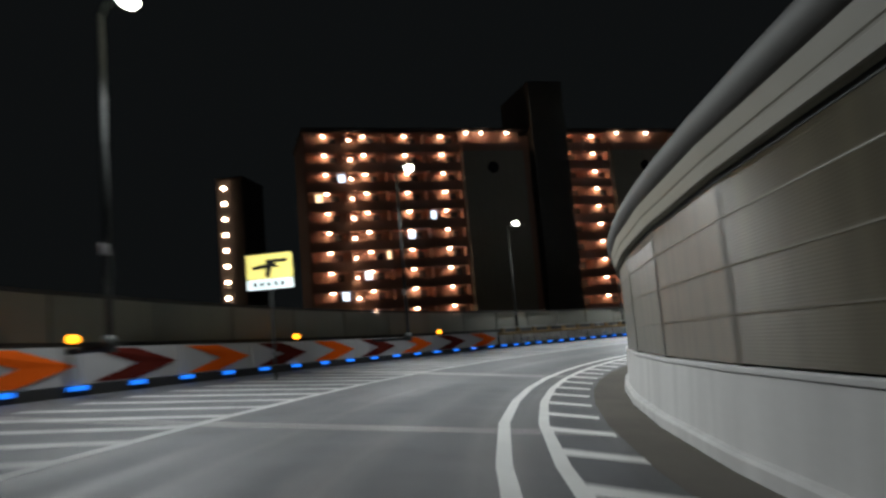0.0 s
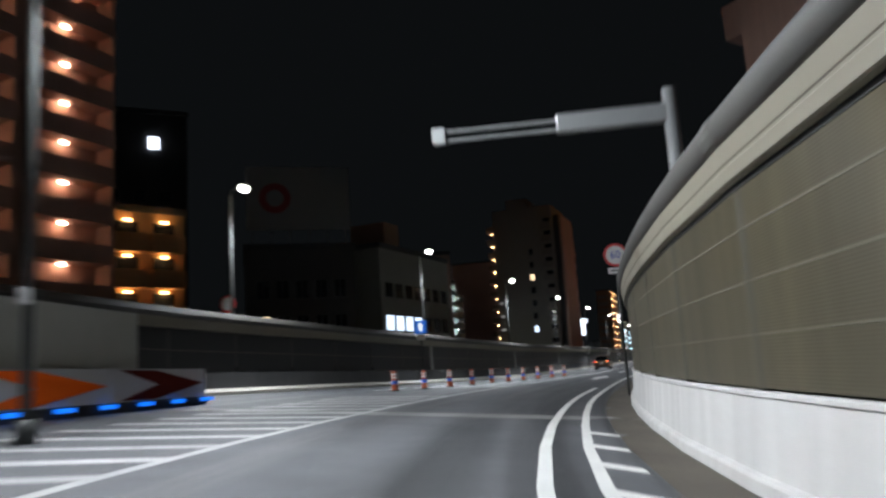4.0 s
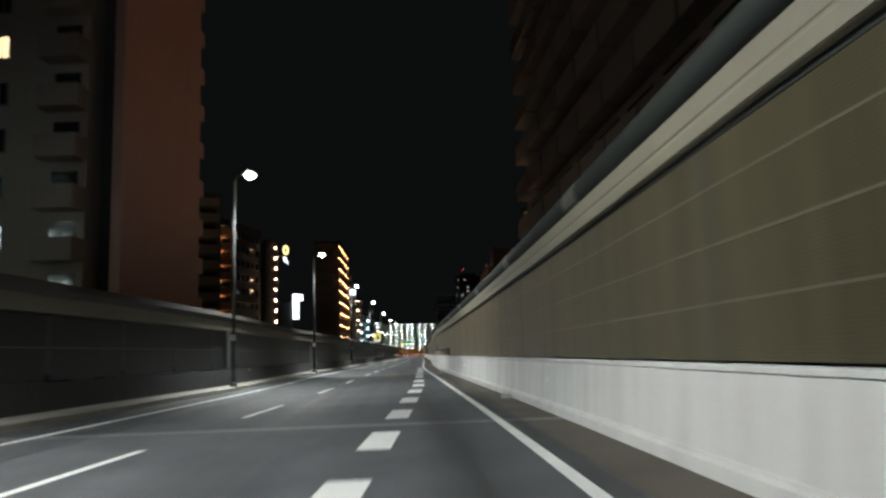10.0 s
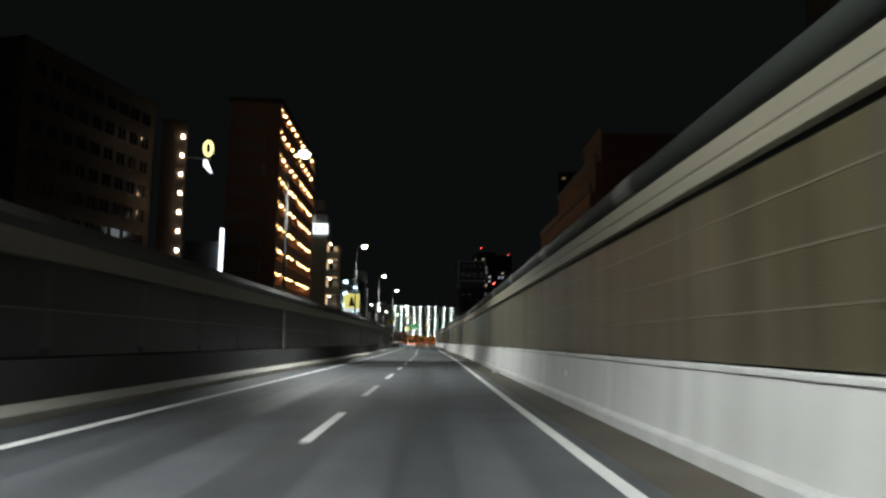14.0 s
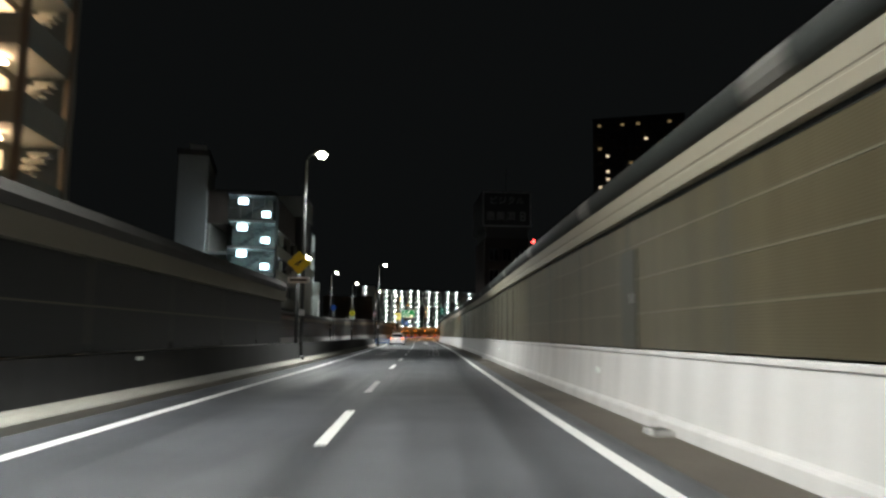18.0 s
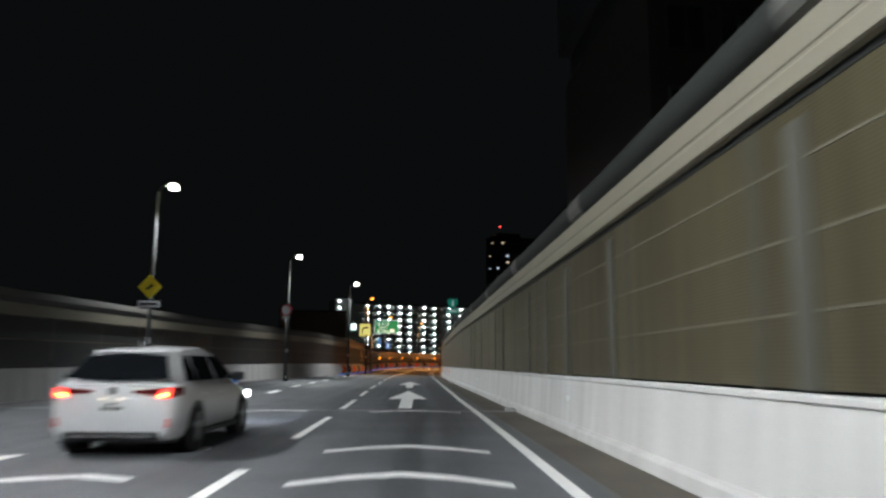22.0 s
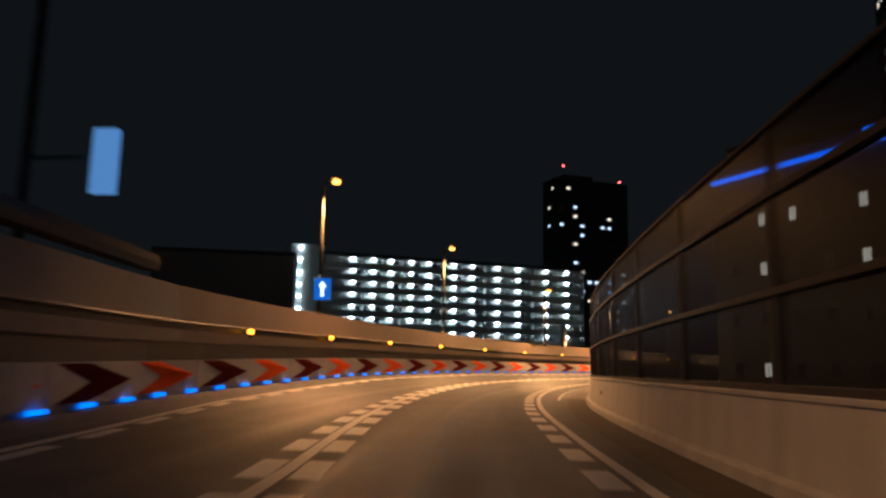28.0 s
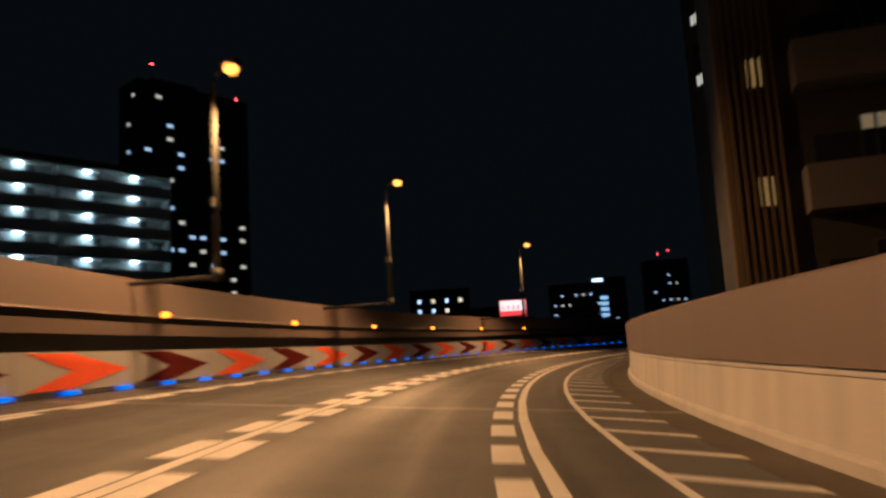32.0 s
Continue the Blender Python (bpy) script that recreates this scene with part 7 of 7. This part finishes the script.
TAIL = glow("tail_lamp_red", (1.0, 0.05, 0.03), 5.0)
TAIL_CORE = glow("tail_lamp_core", (1.0, 0.35, 0.06), 14.0)
PLATE_LAMP = glow("plate_lamp", (1.0, 0.75, 0.45), 5.0)
HEAD_LAMP = glow("head_lamp", (0.9, 0.95, 1.0), 20.0)
REFLECT = mat("red_reflector", (0.5, 0.02, 0.02), 0.3, scale=4)
CHROME = mat("chrome_trim", (0.6, 0.6, 0.62), 0.2, 1.0, scale=3, vary=0.05, bump=0)
TRIM = mat("black_trim", (0.02, 0.02, 0.022), 0.5, scale=5)
TYRE = mat("tyre_rubber", (0.018, 0.018, 0.018), 0.85, scale=8)
ALLOY = mat("alloy_rim", (0.45, 0.45, 0.47), 0.3, 0.9, scale=4)
CAR_GLASS = mat("car_glass", (0.008, 0.009, 0.011), 0.06, 0.0, scale=1.0, vary=0.05, bump=0.0, spec=0.7)


def lofted(stations):
    """A shell through cross-sections; each station is (y, [(x, z), ...]) for one half, mirrored across."""
    bm = bmesh.new()
    rings = []
    for y, half in stations:
        pts = [(x, z) for x, z in half] + [(-x, z) for x, z in reversed(half)]
        rings.append([bm.verts.new((x, y, z)) for x, z in pts])
    n = len(rings[0])
    for a, b in zip(rings, rings[1:]):
        for k in range(n):
            bm.faces.new((a[k], a[(k + 1) % n], b[(k + 1) % n], b[k]))
    bm.faces.new(rings[0])
    bm.faces.new(rings[-1][::-1])
    bmesh.ops.recalc_face_normals(bm, faces=bm.faces)
    return bm


def patch(pts, out=0.0):
    """A skin through corner points, given as rows."""
    bm = bmesh.new()
    rows = [[bm.verts.new(Vector(p)) for p in r] for r in pts]
    for a, b in zip(rows, rows[1:]):
        for k in range(len(a) - 1):
            bm.faces.new((a[k], a[k + 1], b[k + 1], b[k]))
    bmesh.ops.recalc_face_normals(bm, faces=bm.faces)
    return bm


def wheel(parent, x, y, r, width):
    s = 1 if x > 0 else -1
    bm = bmesh.new()
    tube(bm, [(x - s * width, y, r), (x - s * 0.02, y, r), (x, y, r)], [r, r, r - 0.025], 26)
    tyre = part("wheel", bm, TYRE, parent, "black tyre on an alloy rim", smooth=False)
    bm = bmesh.new()
    tube(bm, [(x + s * 0.002, y, r), (x + s * 0.008, y, r)], [r * 0.68, r * 0.66], 24)
    part("rim_dish", bm, TRIM, tyre)
    for k in range(5):
        a = 2 * math.pi * k / 5 + 0.3
        bm = bmesh.new()
        d, e = Vector((0, math.cos(a), math.sin(a))), Vector((0, -math.sin(a), math.cos(a)))
        c = Vector((x + s * 0.014, y, r))
        vs = [bm.verts.new(c + d * q + e * w) for q, w in ((0.03, 0.05), (r * 0.66, 0.035), (r * 0.66, -0.035), (0.03, -0.05))]
        bm.faces.new(vs)
        part("spoke", bm, ALLOY, tyre)
    bm = bmesh.new()
    tube(bm, [(x + s * 0.012, y, r), (x + s * 0.02, y, r)], 0.06, 12)
    part("hub_cap", bm, ALLOY, tyre)


def car(name, m, label, paint, length, width, height, wheel_r, wheelbase, clearance, tall):
    """A five-door car with its tail at y = 0 and its nose at y = length."""
    c = tagged(new(name), label, "car")
    c.matrix_world = m
    w, h, L = width / 2, height, length
    belt = h * (0.63 if tall else 0.635)
    ry = 0.19 * L if not tall else 0.2 * L
    fy = ry + wheelbase
    zb = clearance

    def half(zt, k, lo=zb, tuck=0.90):
        return [(0.0, lo), (w * k * tuck, lo), (w * k, lo + 0.16), (w * k * 1.0, lo + 0.42), (w * k * 0.985, zt - 0.10), (w * k * 0.93, zt), (0.0, zt + 0.02)]

    body = lofted([(0.0, half(belt - 0.16, 0.78, zb + 0.10)), (0.04, half(belt - 0.04, 0.87, zb + 0.03)), (0.14, half(belt + 0.02, 0.94, zb - 0.02)), (0.38, half(belt + 0.03, 0.99, zb - 0.02)), (0.7, half(belt + 0.01, 1.0)), (L * 0.5, half(belt - 0.02, 1.0)),
                   (L * 0.70, half(belt - 0.05, 1.0)), (L * 0.86, half(belt - 0.14, 0.97)), (L * 0.96, half(belt - 0.26, 0.88)), (L, half(belt - 0.38, 0.72, zb + 0.12))])
    bmesh.ops.bevel(body, geom=[e for e in body.edges if e.calc_face_angle(0) > 0.6], offset=0.03, segments=2, affect="EDGES")
    shell = part("body", body, paint, c, smooth=True)
    shell.data.set_sharp_from_angle(angle=radians(35))

    def cab(zt, k, base=belt - 0.06):
        t = k * (0.66 if not tall else 0.74)
        return [(0.0, base), (w * k * 0.93, base), (w * (k * 0.93 * 0.45 + t * 0.55), base + (zt - base) * 0.6), (w * t, zt - 0.05), (w * t * 0.9, zt - 0.01), (0.0, zt + 0.015)]

    rear_top = 0.62 if not tall else 0.46
    roof = lofted([(0.10, cab(belt + 0.04, 0.94)), (rear_top, cab(h - 0.10, 0.95)), (rear_top + 0.5, cab(h - 0.03, 0.99)), (L * 0.45, cab(h, 1.0)), (L * 0.56, cab(h - 0.06, 0.99)), (L * 0.76, cab(belt + 0.0, 0.97))])
    shell2 = part("roof", roof, paint, c, smooth=True)
    shell2.data.set_sharp_from_angle(angle=radians(40))
    # glazing
    z0, z1 = belt + 0.05, h - 0.13
    yb0, yb1 = 0.085 + 0.02, rear_top - 0.075
    part("rear_window", patch([[(-w * 0.80, yb0 - 0.03, z0 + 0.03), (0, yb0 - 0.06, z0), (w * 0.80, yb0 - 0.03, z0 + 0.03)], [(-w * 0.60, yb1 - 0.06, z1 - 0.03), (0, yb1 - 0.08, z1), (w * 0.60, yb1 - 0.06, z1 - 0.03)]]), CAR_GLASS, c, "dark rear window")
    part("roof_spoiler", boxed((-w * 0.58, rear_top - 0.10, h - 0.125), (w * 0.58, rear_top + 0.12, h - 0.085), 0.02), paint, c)
    for s in (1, -1):
        def at(y, u):
            """Point on the cabin's flank, u from the belt up to the roof."""
            t = 0.66 if not tall else 0.74
            x = w * (0.93 + (t - 0.93) * (0.92 * u + 0.0)) + 0.012
            return (s * x, y, belt + 0.01 + (h - 0.10 - belt) * u)
        for ya, yb, yc, yd in ((0.45, 0.72, 0.95, 0.98), (1.02, 1.05, L * 0.435, L * 0.425), (L * 0.455, L * 0.445, L * 0.535, L * 0.69)):
            # corners: lower tail, upper tail, upper nose, lower nose
            part("side_window", patch([[at(ya, 0.06), at(yd, 0.06)], [at((ya + yb) / 2, 0.5), at((yc + yd) / 2, 0.5)], [at(yb, 0.88), at(yc, 0.88)]]), CAR_GLASS, c, "dark side window")
        bm = bmesh.new()
        box(bm, (s * w * 1.02 - 0.11, L * 0.655, belt + 0.0), (s * w * 1.02 + 0.11, L * 0.69, belt + 0.15), bevel=0.03)
        part("mirror", bm, TRIM, c, "black door mirror")
        for y in (ry, fy):
            bm = bmesh.new()
            tube(bm, [(s * (w - 0.20), y, wheel_r), (s * (w + 0.003), y, wheel_r)], wheel_r + 0.055, 26)
            part("wheel_arch", bm, TRIM, c)
            wheel(c, s * (w + 0.012), y, wheel_r, 0.2)
        part("sill", boxed((s * w * 0.97 - 0.03, ry + wheel_r + 0.06, zb - 0.02), (s * w * 0.97 + 0.03, fy - wheel_r - 0.06, zb + 0.06), 0.01), TRIM, c)
        for y in (1.15, L * 0.46):
            part("door_handle", boxed((s * (w + 0.002) - 0.012, y, belt - 0.17), (s * (w + 0.002) + 0.012, y + 0.2, belt - 0.135), 0.008), paint, c)
        # lamps and reflectors at the tail
        zl = belt - 0.16
        bm = patch([[(s * w * 0.30, -0.004, zl + 0.075), (s * w * 0.62, 0.004, zl + 0.10), (s * w * 0.86, 0.03, zl + 0.12), (s * w * 0.975, 0.24, zl + 0.13)],
                    [(s * w * 0.30, -0.008, zl + 0.045), (s * w * 0.62, -0.010, zl + 0.02), (s * w * 0.86, 0.02, zl - 0.02), (s * w * 0.985, 0.24, zl + 0.02)]])
        lamp = part("tail_light", bm, mat("tail_glass", (0.12, 0.005, 0.008), 0.2, scale=4, bump=0), c, "dark red tail light with a glowing outer end")
        part("glow", patch([[(s * w * 0.72, -0.008, zl + 0.09), (s * w * 0.87, 0.024, zl + 0.11)], [(s * w * 0.66, -0.012, zl - 0.02), (s * w * 0.86, 0.01, zl - 0.02)]]), TAIL, lamp)
        part("glow_core", patch([[(s * w * 0.71, -0.016, zl + 0.03), (s * w * 0.82, 0.0, zl + 0.05)], [(s * w * 0.69, -0.018, zl - 0.012), (s * w * 0.81, -0.004, zl + 0.0)]]), TAIL_CORE, lamp)
        part("reflector", boxed((s * w * 0.83 - 0.025, 0.012, zb + 0.16), (s * w * 0.83 + 0.025, 0.06, zb + 0.28), 0.006), REFLECT, c)
        part("plate_lamp", boxed((s * 0.12 - 0.022, -0.03, zl - 0.042), (s * 0.12 + 0.022, -0.012, zl - 0.03), 0.003), PLATE_LAMP, c, "small lit plate lamp")
    part("plate_recess", boxed((-0.30, -0.012, zl - 0.27), (0.30, -0.004, zl - 0.04)), paint, c)
    pl = part("number_plate", boxed((-0.165, -0.022, zl - 0.22), (0.165, -0.013, zl - 0.055)), WHITE_SHEET, c, "white plate with plain bars")
    for dx, dz, bw, bh in ((-0.07, 0.105, 0.14, 0.022), (-0.13, 0.03, 0.05, 0.055), (-0.06, 0.03, 0.05, 0.055), (0.02, 0.03, 0.05, 0.055), (0.09, 0.03, 0.05, 0.055)):
        part("bar", boxed((dx, -0.025, zl - 0.22 + dz), (dx + bw, -0.0225, zl - 0.22 + dz + bh)), BLACK, pl)
    bm = bmesh.new()
    tube(bm, [(0, -0.02, zl + 0.07), (0, -0.008, zl + 0.07)], 0.055, 16)
    part("badge", bm, CHROME, c, "plain round chrome badge")
    part("bumper_insert", boxed((-w * 0.72, -0.012, zb + 0.0), (w * 0.72, 0.10, zb + 0.11), 0.02), TRIM, c, "dark lower bumper")
    part("bumper_trim", boxed((-w * 0.62, -0.025, zb + 0.03), (w * 0.62, 0.0, zb + 0.06), 0.008), CHROME, c, "silver bumper trim")
    bm = bmesh.new()
    bm.faces.new([bm.verts.new(p) for p in ((0, rear_top + 0.25, h + 0.07), (0, rear_top + 0.22, h - 0.02), (0, rear_top + 0.42, h - 0.01))])
    r = bmesh.ops.solidify(bm, geom=bm.faces[:], thickness=0.03)
    part("roof_fin", bm, paint, c)
    for sx in (1, -1):
        hl = part("headlight", boxed((sx * w * 0.72 - 0.16, L - 0.16, belt - 0.34), (sx * w * 0.72 + 0.16, L - 0.02, belt - 0.22), 0.03), HEAD_LAMP, c, "glowing white headlight")
        ld = bpy.data.lights.new("headlight_beam", "SPOT")
        ld.energy, ld.color, ld.shadow_soft_size = 900.0, (0.80, 0.90, 1.0), 0.06
        ld.spot_size, ld.spot_blend = radians(70), 0.8
        lo = new("headlight_beam", ld)
        lo.parent = c
        lo.location = (sx * w * 0.72, L + 0.03, belt - 0.28)
        lo.rotation_euler = (radians(84), 0, radians(5))
    part("undertray", boxed((-w * 0.85, 0.2, zb - 0.06), (w * 0.85, L - 0.3, zb + 0.02)), TRIM, c)
    part("windscreen", patch([[(-w * 0.66, L * 0.565 + 0.02, h - 0.09), (w * 0.66, L * 0.565 + 0.02, h - 0.09)], [(-w * 0.84, L * 0.755 + 0.03, belt + 0.03), (w * 0.84, L * 0.755 + 0.03, belt + 0.03)]]), CAR_GLASS, c, "dark windscreen")
    return c


def on_road(s, o, turn=0.0):
    return Matrix.Translation(road(s, o)) @ Matrix.Rotation(radians(heading(s) + turn), 4, "Z")


car("estate_car", on_road(435.9, -4.27), "white estate car with glowing tail lights on the asphalt", paint_mat("white_car_paint", (0.78, 0.78, 0.80), 0.0, 0.3), 4.5, 1.79, 1.50, 0.33, 2.68, 0.22, False)
car("suv", on_road(158.4, -4.15, 1.0), "dark bronze sport utility car with red tail lights", paint_mat("bronze_car_paint", (0.12, 0.09, 0.07), 0.5, 0.35), 4.6, 1.86, 1.66, 0.36, 2.68, 0.27, True)
